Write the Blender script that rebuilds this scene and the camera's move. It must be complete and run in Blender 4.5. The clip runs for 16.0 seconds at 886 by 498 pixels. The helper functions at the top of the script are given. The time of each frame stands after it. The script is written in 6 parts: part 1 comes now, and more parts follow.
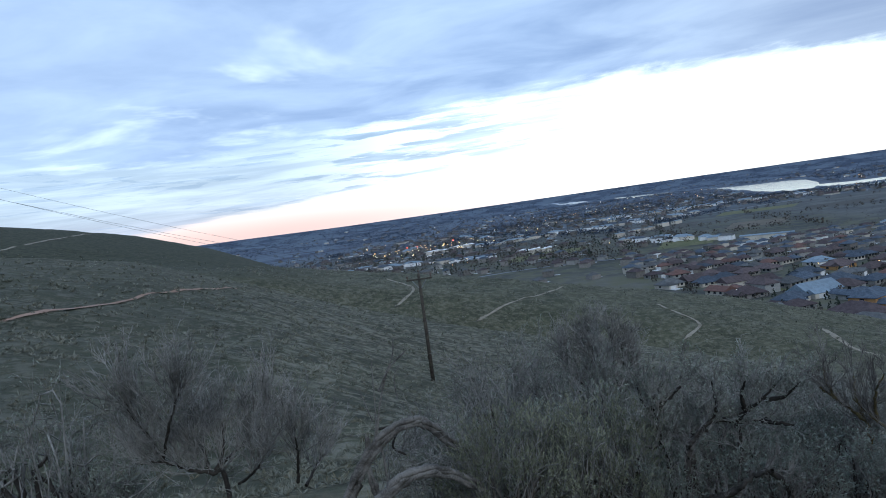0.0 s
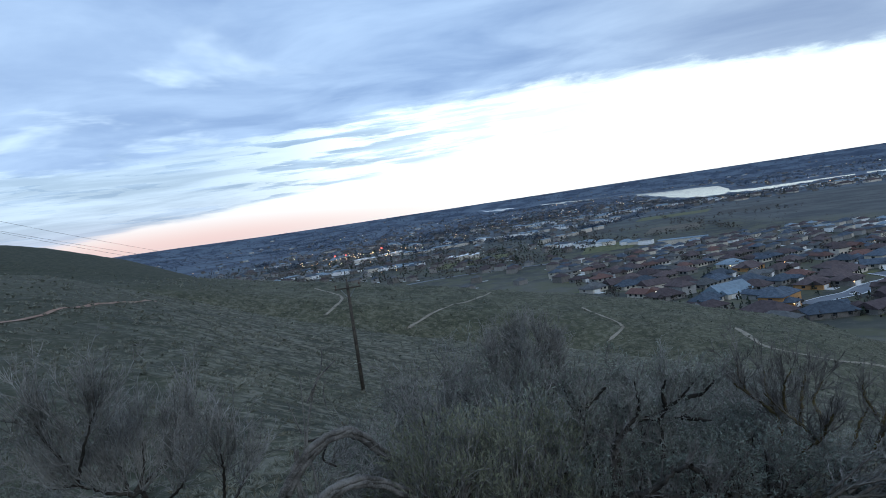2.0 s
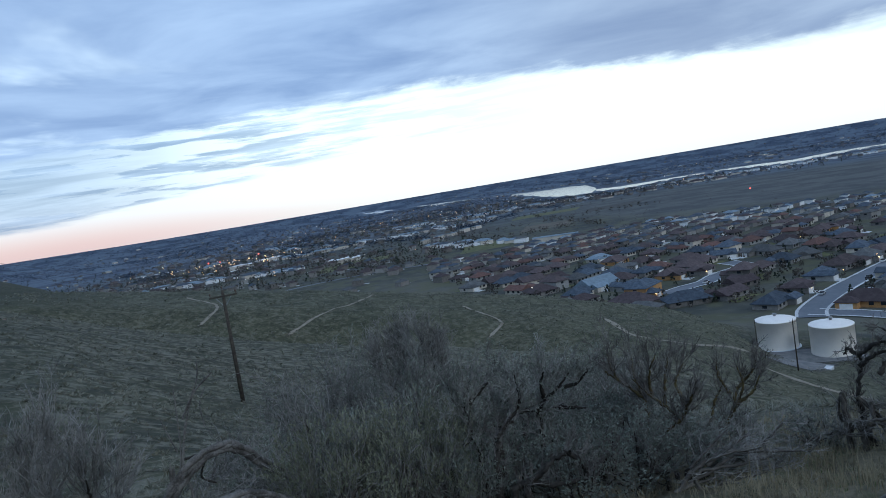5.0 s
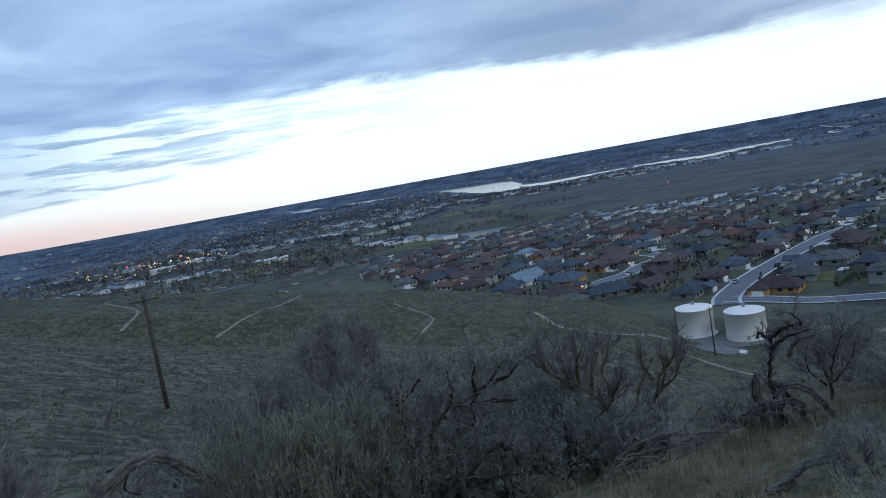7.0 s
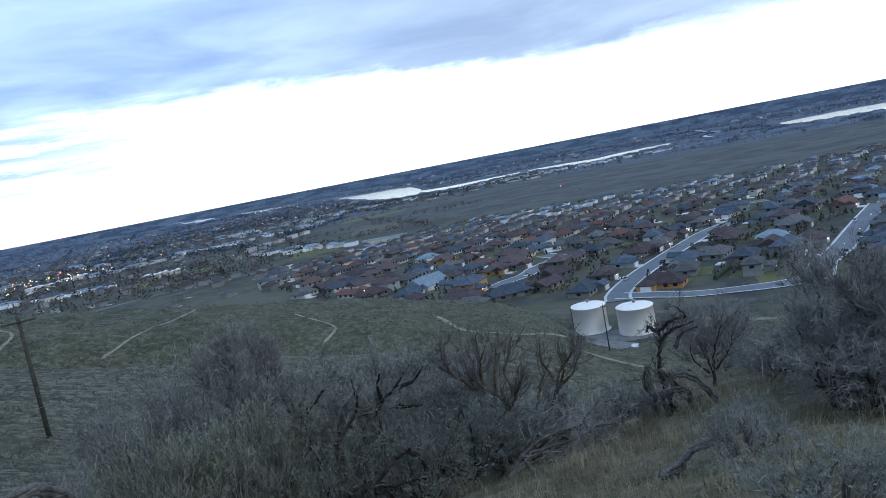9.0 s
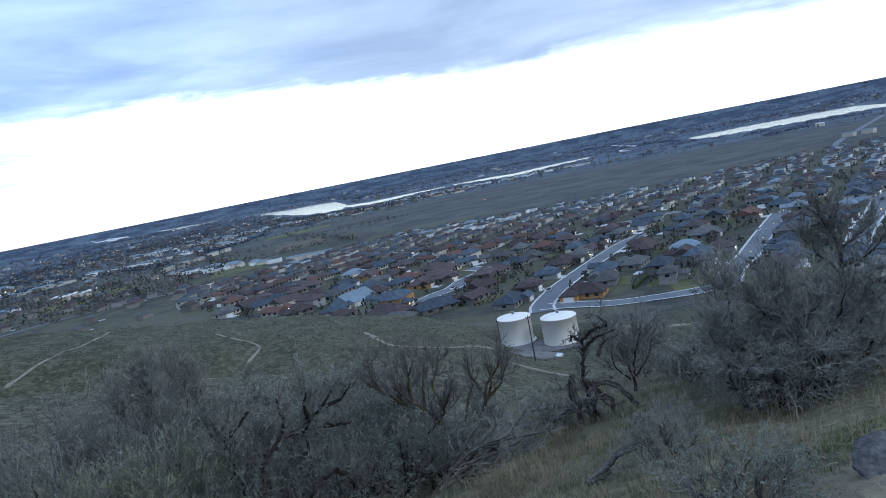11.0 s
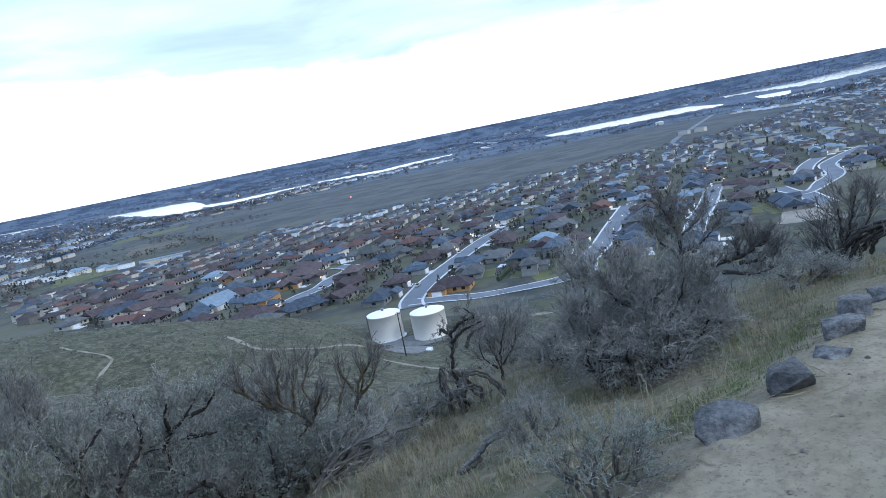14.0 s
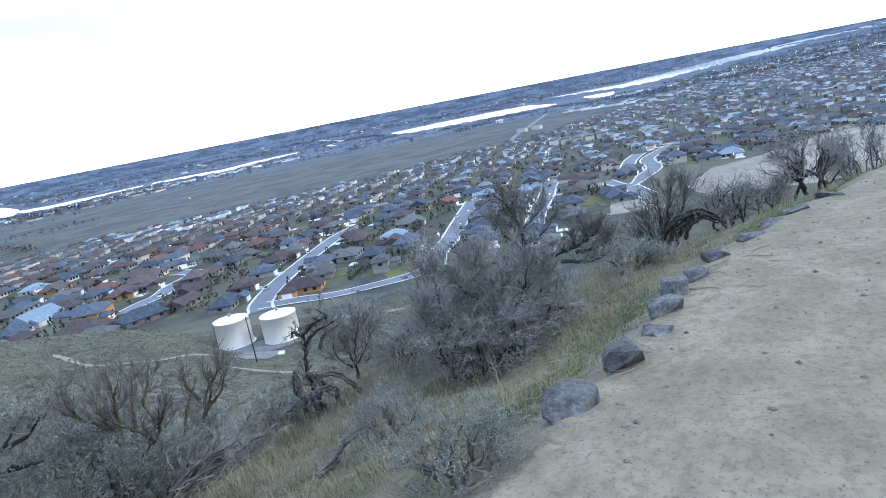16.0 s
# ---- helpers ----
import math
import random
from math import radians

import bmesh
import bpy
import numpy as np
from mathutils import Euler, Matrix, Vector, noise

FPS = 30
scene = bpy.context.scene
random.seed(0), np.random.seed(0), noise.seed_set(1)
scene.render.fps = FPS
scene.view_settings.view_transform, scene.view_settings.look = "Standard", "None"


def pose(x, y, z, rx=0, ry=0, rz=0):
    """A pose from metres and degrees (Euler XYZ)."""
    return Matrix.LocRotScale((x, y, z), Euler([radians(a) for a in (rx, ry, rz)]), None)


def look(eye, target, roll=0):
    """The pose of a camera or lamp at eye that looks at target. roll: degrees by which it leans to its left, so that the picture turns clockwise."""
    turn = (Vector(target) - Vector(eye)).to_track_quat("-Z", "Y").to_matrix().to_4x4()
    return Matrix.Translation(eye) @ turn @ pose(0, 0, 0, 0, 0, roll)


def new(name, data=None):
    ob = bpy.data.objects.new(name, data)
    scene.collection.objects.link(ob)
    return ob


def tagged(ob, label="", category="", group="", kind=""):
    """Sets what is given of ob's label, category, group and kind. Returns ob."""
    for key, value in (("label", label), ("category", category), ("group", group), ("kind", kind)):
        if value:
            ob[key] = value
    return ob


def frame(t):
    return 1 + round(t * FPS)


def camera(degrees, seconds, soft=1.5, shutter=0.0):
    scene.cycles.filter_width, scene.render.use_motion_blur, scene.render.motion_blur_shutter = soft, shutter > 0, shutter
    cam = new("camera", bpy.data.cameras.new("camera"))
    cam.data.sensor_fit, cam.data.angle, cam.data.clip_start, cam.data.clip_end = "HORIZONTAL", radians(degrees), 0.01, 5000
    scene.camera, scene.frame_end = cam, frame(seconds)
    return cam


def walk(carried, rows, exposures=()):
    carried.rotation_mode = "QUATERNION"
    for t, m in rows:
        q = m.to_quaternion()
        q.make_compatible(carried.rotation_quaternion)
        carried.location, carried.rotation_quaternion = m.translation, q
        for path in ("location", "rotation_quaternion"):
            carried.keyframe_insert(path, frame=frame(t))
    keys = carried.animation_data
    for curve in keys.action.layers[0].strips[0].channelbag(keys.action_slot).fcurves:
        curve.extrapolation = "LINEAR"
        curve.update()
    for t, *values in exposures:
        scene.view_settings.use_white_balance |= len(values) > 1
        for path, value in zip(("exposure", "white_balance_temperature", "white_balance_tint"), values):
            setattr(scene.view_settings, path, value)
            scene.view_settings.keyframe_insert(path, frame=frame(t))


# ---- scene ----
EYE = 1.6
cam = camera(66.2, 16.0, soft=0.9)
# seconds, yaw, pitch, lean to the right (degrees); the camera turns on the spot
TURNS = [
    (0.0, 0.00, -2.96, 7.82), (0.5, -1.64, -2.82, 8.13), (1.0, -3.49, -2.89, 8.07), (1.5, -4.65, -2.96, 7.95),
    (2.0, -6.05, -3.17, 8.29), (2.5, -7.78, -3.42, 8.67), (3.0, -10.39, -3.77, 8.88), (3.5, -12.07, -3.94, 8.71),
    (4.0, -13.14, -4.02, 8.74), (6.5, -20.65, -5.59, 9.90), (7.0, -21.83, -5.77, 9.96), (7.5, -23.61, -6.06, 10.45),
    (8.0, -26.05, -6.47, 10.52), (8.5, -27.98, -6.67, 10.73), (9.0, -30.16, -6.77, 10.77), (9.5, -32.55, -6.86, 10.88),
    (12.0, -39.12, -7.07, 11.09), (12.5, -40.98, -7.51, 11.13), (13.0, -42.65, -7.99, 11.12), (13.5, -45.59, -8.72, 11.11),
    (14.0, -47.50, -9.15, 11.18), (14.5, -49.31, -9.53, 11.32), (15.0, -52.08, -10.12, 11.55), (15.5, -57.03, -11.18, 11.43),
    (16.0, -59.98, -11.76, 11.05),
]
EXPOSURES = [(0.0, 0.08, 5550, 3), (0.5, -0.04, 5450, 2), (2.5, -0.1, 5450, 2), (4.0, -0.17, 5400, 2), (7.0, -0.25, 5350, 2), (8.5, 0.2, 5420, 3), (9.5, 0.3, 5420, 3), (12.5, 0.38, 5450, 3), (13.5, 0.73, 5450, 4), (14.5, 1.12, 5520, 5), (16.0, 1.44, 5700, 6)]
walk(cam, [(t, pose(0, 0, EYE, 90 + pitch, 0, yaw) @ pose(0, 0, 0, 0, 0, -lean)) for t, yaw, pitch, lean in TURNS], EXPOSURES)


# ---- sky and light ----
class Nodes:
    """Short hand for building node trees."""

    def __init__(self, tree, fresh=True):
        self.tree = tree
        if fresh:
            tree.nodes.clear()

    def add(self, kind, values=None, **settings):
        node = self.tree.nodes.new(kind)
        for key, value in settings.items():
            setattr(node, key, value)
        for key, value in (values or {}).items():
            self.put(node.inputs[key], value)
        return node

    def put(self, socket, value):
        if isinstance(value, bpy.types.NodeSocket):
            self.tree.links.new(value, socket)
        elif isinstance(value, bpy.types.Node):
            self.tree.links.new(value.outputs[0], socket)
        else:
            socket.default_value = value

    def math(self, op, a, b=0.0, c=0.0, clamp=False):
        return self.add("ShaderNodeMath", {0: a, 1: b, 2: c}, operation=op, use_clamp=clamp).outputs[0]

    def span(self, value, a, b, c=0.0, d=1.0, smooth=True):
        node = self.add("ShaderNodeMapRange", {0: value, 1: a, 2: b, 3: c, 4: d}, interpolation_type="SMOOTHSTEP" if smooth else "LINEAR")
        return node.outputs[0]

    def mix(self, fac, a, b, blend="MIX"):
        node = self.add("ShaderNodeMix", data_type="RGBA", blend_type=blend)
        self.put(node.inputs[0], fac), self.put(node.inputs[6], a), self.put(node.inputs[7], b)
        return node.outputs[2]

    def noise(self, vector, scale, detail=4.0, rough=0.55, distort=0.0):
        return self.add("ShaderNodeTexNoise", {"Vector": vector, "Scale": scale, "Detail": detail, "Roughness": rough, "Distortion": distort}).outputs[0]


def rgb(r, g, b):
    return (r, g, b, 1.0)


SUN_HEIGHT, SUN_TURN = 4.0, 165.0  # degrees above the horizon; degrees clockwise from straight ahead


def make_world():
    world = bpy.data.worlds.new("dusk_sky")
    world.use_nodes = True
    scene.world = world
    n = Nodes(world.node_tree)
    way = n.add("ShaderNodeTexCoord").outputs["Generated"]
    xyz = n.add("ShaderNodeSeparateXYZ", {0: way})
    x, y, z = xyz.outputs
    up = n.math("MAXIMUM", z, 0.0)
    # place on a flat cloud deck
    depth = n.math("ADD", up, 0.03)
    deck = n.add("ShaderNodeCombineXYZ", {0: n.math("DIVIDE", x, depth), 1: n.math("DIVIDE", y, depth), 2: 0.0}).outputs[0]
    big = n.noise(deck, 0.22, 5.0, 0.5, 0.3)
    fine = n.noise(deck, 0.9, 6.0, 0.55, 0.4)
    elevation = n.math("MULTIPLY", n.math("ARCSINE", z), 180 / math.pi)
    azimuth = n.math("MULTIPLY", n.math("ARCTAN2", x, y), 180 / math.pi)
    # the deck ends above a clear strip, highest straight ahead and lower to both sides
    rim = n.math("ADD", n.span(azimuth, -26.0, 8.0, 6.9, 9.0), n.math("ADD", n.span(azimuth, 13.0, 62.0, 0.0, -3.0), n.span(azimuth, 58.0, 84.0, 0.0, -1.8)))
    lines = n.add("ShaderNodeCombineXYZ", {0: n.math("MULTIPLY", azimuth, 0.065), 1: n.math("MULTIPLY", elevation, 0.75), 2: 0.0}).outputs[0]
    veil = n.noise(lines, 1.1, 6.0, 0.6, 0.4)
    scallop = n.noise(n.add("ShaderNodeCombineXYZ", {0: n.math("MULTIPLY", azimuth, 0.16), 1: n.math("MULTIPLY", elevation, 0.5), 2: 3.0}).outputs[0], 1.0, 6.0, 0.6, 0.3)
    ragged = n.math("ADD", n.math("MULTIPLY", n.math("SUBTRACT", scallop, 0.5), 2.6), n.math("MULTIPLY", n.math("SUBTRACT", veil, 0.5), n.span(azimuth, 25.0, -10.0, 1.2, 3.0)))
    height = n.math("ADD", n.math("SUBTRACT", elevation, rim), ragged)
    cover = n.span(height, -0.5, n.span(azimuth, 35.0, 62.0, 0.55, 2.2))
    shade = n.span(n.math("ADD", n.math("MULTIPLY", big, 0.6), n.math("MULTIPLY", fine, 0.4)), 0.36, 0.64)
    cloud = n.mix(shade, rgb(0.27, 0.37, 0.60), rgb(0.68, 0.79, 0.99))
    # breaks in the deck, brighter to the left
    holes = n.math("MULTIPLY", n.span(n.noise(deck, 0.55, 5.0, 0.55, 0.5), 0.53, 0.68), n.span(azimuth, 30.0, -20.0, 0.05, 1.0))
    cloud = n.mix(holes, cloud, rgb(1.0, 1.08, 1.16))
    cloud = n.mix(n.span(azimuth, 10.0, -30.0, 0.0, 0.28), cloud, rgb(0.85, 0.95, 1.12))
    cloud = n.mix(n.span(azimuth, 6.0, 40.0, 0.0, 0.72), cloud, n.mix(shade, rgb(0.40, 0.445, 0.57), rgb(0.55, 0.585, 0.68)))
    # thin grey veils within the clear strip, thick to the left and thinning out to the right
    foot = n.span(azimuth, -26.0, 16.0, 1.5, 4.7)
    layer = n.span(n.math("ADD", n.math("SUBTRACT", elevation, foot), n.math("MULTIPLY", n.math("SUBTRACT", veil, 0.5), 2.4)), -0.25, 0.35)
    streak = n.math("MULTIPLY", layer, n.math("MULTIPLY", n.math("MAXIMUM", n.span(n.noise(lines, 1.7, 6.0, 0.62), 0.44, 0.58, 0.08, 1.0), n.span(azimuth, 2.0, -14.0, 0.0, 0.85)), n.span(azimuth, 30.0, -10.0, 0.05, 1.0)))
    warm = n.mix(n.span(elevation, 0.3, 3.6), rgb(0.98, 0.66, 0.60), rgb(1.12, 1.12, 1.12))
    glow = n.mix(n.span(elevation, 0.2, 2.0), rgb(1.22, 1.10, 0.98), rgb(1.30, 1.29, 1.22))
    pale = n.mix(n.span(azimuth, -14.0, 16.0), warm, glow)
    strip = n.mix(streak, pale, n.mix(n.span(veil, 0.38, 0.66), rgb(0.30, 0.38, 0.57), rgb(0.60, 0.68, 0.87)))
    sky = n.add("ShaderNodeTexSky", sky_type="NISHITA", sun_disc=False, sun_elevation=radians(SUN_HEIGHT), sun_rotation=radians(SUN_TURN)).outputs[0]
    clear = n.mix(1.0, strip, n.mix(1.0, sky, rgb(0.05, 0.05, 0.05), "MULTIPLY"), "ADD")
    colour = n.mix(cover, clear, cloud)
    back = n.add("ShaderNodeBackground", {"Color": colour, "Strength": 1.0})
    n.add("ShaderNodeOutputWorld", {"Surface": back.outputs[0]})


make_world()
sun = bpy.data.lights.new("sun", "SUN")
sun.energy, sun.angle, sun.color = 0.9, radians(25), (1.0, 0.93, 0.86)
lamp = new("sun", sun)
a, e = radians(SUN_TURN), radians(34)
lamp.matrix_world = look((0, 0, 0), (-math.sin(a) * math.cos(e), -math.cos(a) * math.cos(e), -math.sin(e)))


# ---- materials ----
def material(name, rough=0.9, metal=0.0):
    """A new material with its nodes, its shader and object coordinates."""
    mat = bpy.data.materials.new(name)
    mat.use_nodes = True
    n = Nodes(mat.node_tree)
    shader = n.add("ShaderNodeBsdfPrincipled", {"Roughness": rough, "Metallic": metal, "Specular IOR Level": 0.3})
    n.add("ShaderNodeOutputMaterial", {"Surface": shader.outputs[0]})
    return mat, n, shader


def place(n):
    return n.add("ShaderNodeNewGeometry").outputs["Position"]


def local(n):
    return n.add("ShaderNodeTexCoord").outputs["Object"]


def bump(n, shader, height, strength=0.4, distance=0.02):
    node = n.add("ShaderNodeBump", {"Height": height, "Strength": strength, "Distance": distance})
    n.put(shader.inputs["Normal"], node)


def blotched(name, dark, light, scale, rough=0.9, fine=8.0, relief=0.3, distance=0.01, metal=0.0, own=True, vary=0.0):
    """A surface with variation at two scales and fine relief; vary: how much single objects differ in brightness."""
    mat, n, shader = material(name, rough, metal)
    where = local(n) if own else place(n)
    large, small = n.noise(where, scale, 4.0), n.noise(where, scale * fine, 5.0, 0.65)
    fac = n.span(n.math("ADD", n.math("MULTIPLY", large, 0.6), n.math("MULTIPLY", small, 0.4)), 0.34, 0.66)
    colour = n.mix(fac, rgb(*dark), rgb(*light))
    if vary:
        chance = n.add("ShaderNodeObjectInfo").outputs["Random"]
        grey = n.span(chance, 0, 1, 1 - vary, 1 + vary, False)
        colour = n.mix(1.0, colour, n.add("ShaderNodeCombineColor", {0: grey, 1: grey, 2: grey}).outputs[0], "MULTIPLY")
    n.put(shader.inputs["Base Color"], colour)
    if relief:
        bump(n, shader, small, relief, distance)
    return mat


def glowing(name, colour, strength):
    mat = bpy.data.materials.new(name)
    mat.use_nodes = True
    n = Nodes(mat.node_tree)
    n.add("ShaderNodeOutputMaterial", {"Surface": n.add("ShaderNodeEmission", {"Color": rgb(*colour), "Strength": strength}).outputs[0]})
    return mat


def ground_material():
    """Dry hillside, bare path and dark valley floor, told apart by the sheet's zone attribute."""
    mat, n, shader = material("open_ground", 0.95)
    where = place(n)
    zone = n.add("ShaderNodeSeparateColor", {0: n.add("ShaderNodeAttribute", attribute_name="zone").outputs["Color"]})
    path, plain, open_field = zone.outputs
    # hillside: grey-green sage and straw
    broad, patch, tuft, grit = n.noise(where, 0.02, 3.0), n.noise(where, 0.16, 4.0, 0.6), n.noise(where, 1.3, 5.0, 0.7), n.noise(where, 14.0, 4.0, 0.7)
    green = n.mix(n.span(patch, 0.38, 0.62), rgb(0.015, 0.020, 0.009), rgb(0.046, 0.052, 0.026))
    straw = n.mix(n.span(tuft, 0.40, 0.62), rgb(0.034, 0.034, 0.021), rgb(0.145, 0.136, 0.096))
    hill = n.mix(n.span(n.math("ADD", n.math("MULTIPLY", tuft, 0.6), n.math("MULTIPLY", broad, 0.4)), 0.43, 0.57), green, straw)
    hill = n.mix(n.span(grit, 0.3, 0.7, 0.0, 0.4), hill, rgb(0.05, 0.048, 0.032))
    mound = n.noise(where, 0.55, 5.0, 0.65)
    hill = n.mix(n.span(mound, 0.50, 0.60, 0.0, 0.75), hill, rgb(0.022, 0.024, 0.015))
    hill = n.mix(n.span(mound, 0.48, 0.38, 0.0, 0.7), hill, rgb(0.155, 0.150, 0.118))
    lush = n.mix(n.span(patch, 0.36, 0.64), rgb(0.034, 0.041, 0.022), rgb(0.088, 0.092, 0.056))
    hill = n.mix(n.math("MULTIPLY", open_field, 0.8), hill, n.mix(n.span(grit, 0.3, 0.7), lush, hill))
    # darker olive tone, mixed in by the sheet's zone alpha
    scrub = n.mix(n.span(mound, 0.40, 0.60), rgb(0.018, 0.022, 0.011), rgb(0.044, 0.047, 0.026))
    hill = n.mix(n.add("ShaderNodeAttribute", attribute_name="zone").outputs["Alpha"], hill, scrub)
    # path: pale trodden silt with darker damp patches
    sand = n.mix(n.span(n.noise(where, 2.2, 6.0, 0.65), 0.35, 0.68), rgb(0.168, 0.149, 0.105), rgb(0.245, 0.220, 0.162))
    sand = n.mix(n.span(grit, 0.34, 0.56), n.mix(0.42, sand, rgb(0.09, 0.074, 0.055)), sand)
    sand = n.mix(n.span(n.noise(where, 42.0, 3.0, 0.6), 0.56, 0.70, 0.0, 0.65), sand, rgb(0.075, 0.062, 0.048))
    ragged = n.span(n.math("ADD", path, n.math("MULTIPLY", n.math("SUBTRACT", n.noise(where, 2.6, 5.0, 0.7), 0.5), 0.9)), 0.35, 0.65)
    # tan soil shows between the grass on the near slope
    far_off = n.add("ShaderNodeVectorMath", {0: where}, operation="LENGTH").outputs["Value"]
    soil = n.mix(n.span(grit, 0.32, 0.68), rgb(0.085, 0.072, 0.044), rgb(0.175, 0.152, 0.098))
    soil = n.mix(n.span(n.noise(where, 3.0, 4.0, 0.6), 0.50, 0.62, 0.0, 0.7), soil, rgb(0.055, 0.070, 0.026))
    hill = n.mix(n.math("MULTIPLY", n.span(far_off, 8.0, 15.0, 0.8, 0.0), n.span(n.noise(where, 0.9, 5.0, 0.65), 0.36, 0.56, 0.25, 1.0)), hill, soil)
    # valley floor: fields and scrub
    cells = n.add("ShaderNodeTexVoronoi", {"Vector": where, "Scale": 0.006, "Randomness": 1.0}).outputs["Color"]
    tone = n.add("ShaderNodeSeparateColor", {0: cells}).outputs[0]
    field = n.mix(tone, rgb(0.046, 0.050, 0.040), rgb(0.098, 0.098, 0.078))
    field = n.mix(n.span(n.noise(where, 0.012, 6.0, 0.65), 0.40, 0.62), rgb(0.032, 0.038, 0.036), field)
    field = n.mix(n.span(n.noise(where, 0.045, 4.0, 0.6), 0.46, 0.58, 0.0, 0.55), field, rgb(0.088, 0.090, 0.046))
    field = n.mix(n.span(n.noise(where, 0.08, 5.0, 0.7), 0.48, 0.7, 0.0, 0.6), field, rgb(0.11, 0.11, 0.095))
    # blue haze painted into the plain's colour, stronger with distance
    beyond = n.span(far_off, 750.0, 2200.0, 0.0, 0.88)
    haze_blue = n.mix(n.span(n.noise(where, 0.006, 6.0, 0.75), 0.42, 0.58), rgb(0.028, 0.046, 0.088), rgb(0.088, 0.120, 0.172))
    field = n.mix(beyond, field, haze_blue)
    brown = n.mix(n.span(n.noise(where, 0.02, 6.0, 0.65), 0.36, 0.66), rgb(0.041, 0.048, 0.053), rgb(0.088, 0.094, 0.094))
    field = n.mix(open_field, field, brown)
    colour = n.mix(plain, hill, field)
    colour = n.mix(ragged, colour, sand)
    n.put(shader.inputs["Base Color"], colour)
    rough_height = n.math("ADD", n.math("MULTIPLY", tuft, 0.8), n.math("MULTIPLY", grit, 0.25))
    fade = n.math("SUBTRACT", 1.0, n.math("MULTIPLY", plain, 0.9))
    node = n.add("ShaderNodeBump", {"Height": n.math("MULTIPLY", rough_height, fade), "Strength": 0.6, "Distance": 0.10})
    soft = n.add("ShaderNodeBump", {"Height": n.math("ADD", n.noise(where, 6.0, 6.0, 0.7), n.math("MULTIPLY", grit, 0.4)), "Strength": 0.55, "Distance": 0.05})
    both = n.add("ShaderNodeMix", data_type="VECTOR")
    n.put(both.inputs[0], ragged), n.put(both.inputs[4], node.outputs[0]), n.put(both.inputs[5], soft.outputs[0])
    n.put(shader.inputs["Normal"], both.outputs[1])
    return mat


def water_material():
    mat, n, shader = material("river_water", 0.15)
    n.put(shader.inputs["Base Color"], rgb(0.05, 0.07, 0.09))
    n.put(shader.inputs["Specular IOR Level"], 1.0)
    bump(n, shader, n.noise(place(n), 0.02, 2.0), 0.02, 0.2)
    return mat


def soft_edged(mat):
    """Lets a trodden strip fray out along its rims, where its edge attribute falls to nought."""
    n = Nodes(mat.node_tree, False)
    shader = n.tree.nodes["Principled BSDF"]
    rim = n.add("ShaderNodeAttribute", attribute_name="edge").outputs["Fac"]
    fray = n.math("ADD", n.noise(place(n), 0.9, 5.0, 0.7), n.math("MULTIPLY", n.noise(place(n), 0.12, 3.0), 0.6))
    n.put(shader.inputs["Alpha"], n.span(n.math("SUBTRACT", rim, fray), -0.72, -0.12))
    return mat


GROUND = ground_material()
WATER = water_material()
TRAIL = soft_edged(blotched("trail_dirt", (0.15, 0.135, 0.105), (0.25, 0.228, 0.185), 0.4, own=False))
RED_TRAIL = soft_edged(blotched("red_trail_dirt", (0.19, 0.12, 0.085), (0.28, 0.195, 0.145), 0.3, own=False))
GRAVEL = soft_edged(blotched("gravel", (0.10, 0.105, 0.11), (0.18, 0.18, 0.18), 0.5, own=False))
ASPHALT = blotched("pale_asphalt", (0.105, 0.122, 0.148), (0.150, 0.168, 0.195), 0.08, 0.7, own=False)
CONCRETE = blotched("pale_concrete", (0.46, 0.48, 0.50), (0.62, 0.64, 0.66), 0.15, 0.75, own=False)
KERB = blotched("kerb_concrete", (0.42, 0.44, 0.46), (0.56, 0.58, 0.60), 0.15, 0.8, own=False)
LAWN = blotched("dormant_lawn", (0.070, 0.082, 0.032), (0.13, 0.128, 0.062), 0.12, own=False)
BARE_LOT = blotched("graded_sand_lot", (0.17, 0.155, 0.13), (0.27, 0.25, 0.215), 0.02, own=False)
TANK_PAINT = blotched("cream_tank_paint", (0.76, 0.72, 0.65), (0.83, 0.79, 0.72), 0.3, 0.5, relief=0.05)
TANK_ROOF = blotched("white_tank_roof", (0.74, 0.72, 0.69), (0.82, 0.80, 0.77), 0.4, 0.5, relief=0.05)
POLE_WOOD = blotched("creosoted_wood", (0.030, 0.026, 0.022), (0.075, 0.065, 0.052), 3.0)
STEEL = blotched("galvanised_steel", (0.20, 0.21, 0.22), (0.30, 0.31, 0.32), 4.0, 0.45, metal=0.6)
WIRE = blotched("dark_wire", (0.03, 0.03, 0.035), (0.05, 0.05, 0.055), 2.0, 0.5, relief=0)
INSULATOR = blotched("glazed_insulator", (0.10, 0.07, 0.06), (0.16, 0.12, 0.10), 6.0, 0.25, relief=0)
BARK = blotched("weathered_sage_bark", (0.045, 0.041, 0.036), (0.14, 0.13, 0.116), 9.0, fine=6.0, relief=0.6, distance=0.004)
DARK_BARK = blotched("dark_shaggy_bark", (0.013, 0.012, 0.011), (0.048, 0.043, 0.037), 8.0, relief=0.6, distance=0.004)
DEAD_WOOD = blotched("silvered_dead_wood", (0.050, 0.047, 0.044), (0.175, 0.166, 0.155), 10.0, relief=0.6, distance=0.004)
TWIG = blotched("grey_twigs", (0.064, 0.063, 0.060), (0.285, 0.278, 0.262), 3.0, relief=0)
DARK_TWIG = blotched("brown_twigs", (0.060, 0.056, 0.053), (0.180, 0.170, 0.158), 3.0, relief=0)
MOSS_BARK = blotched("lichened_bark", (0.036, 0.030, 0.017), (0.145, 0.118, 0.052), 9.0, relief=0.5, distance=0.004)
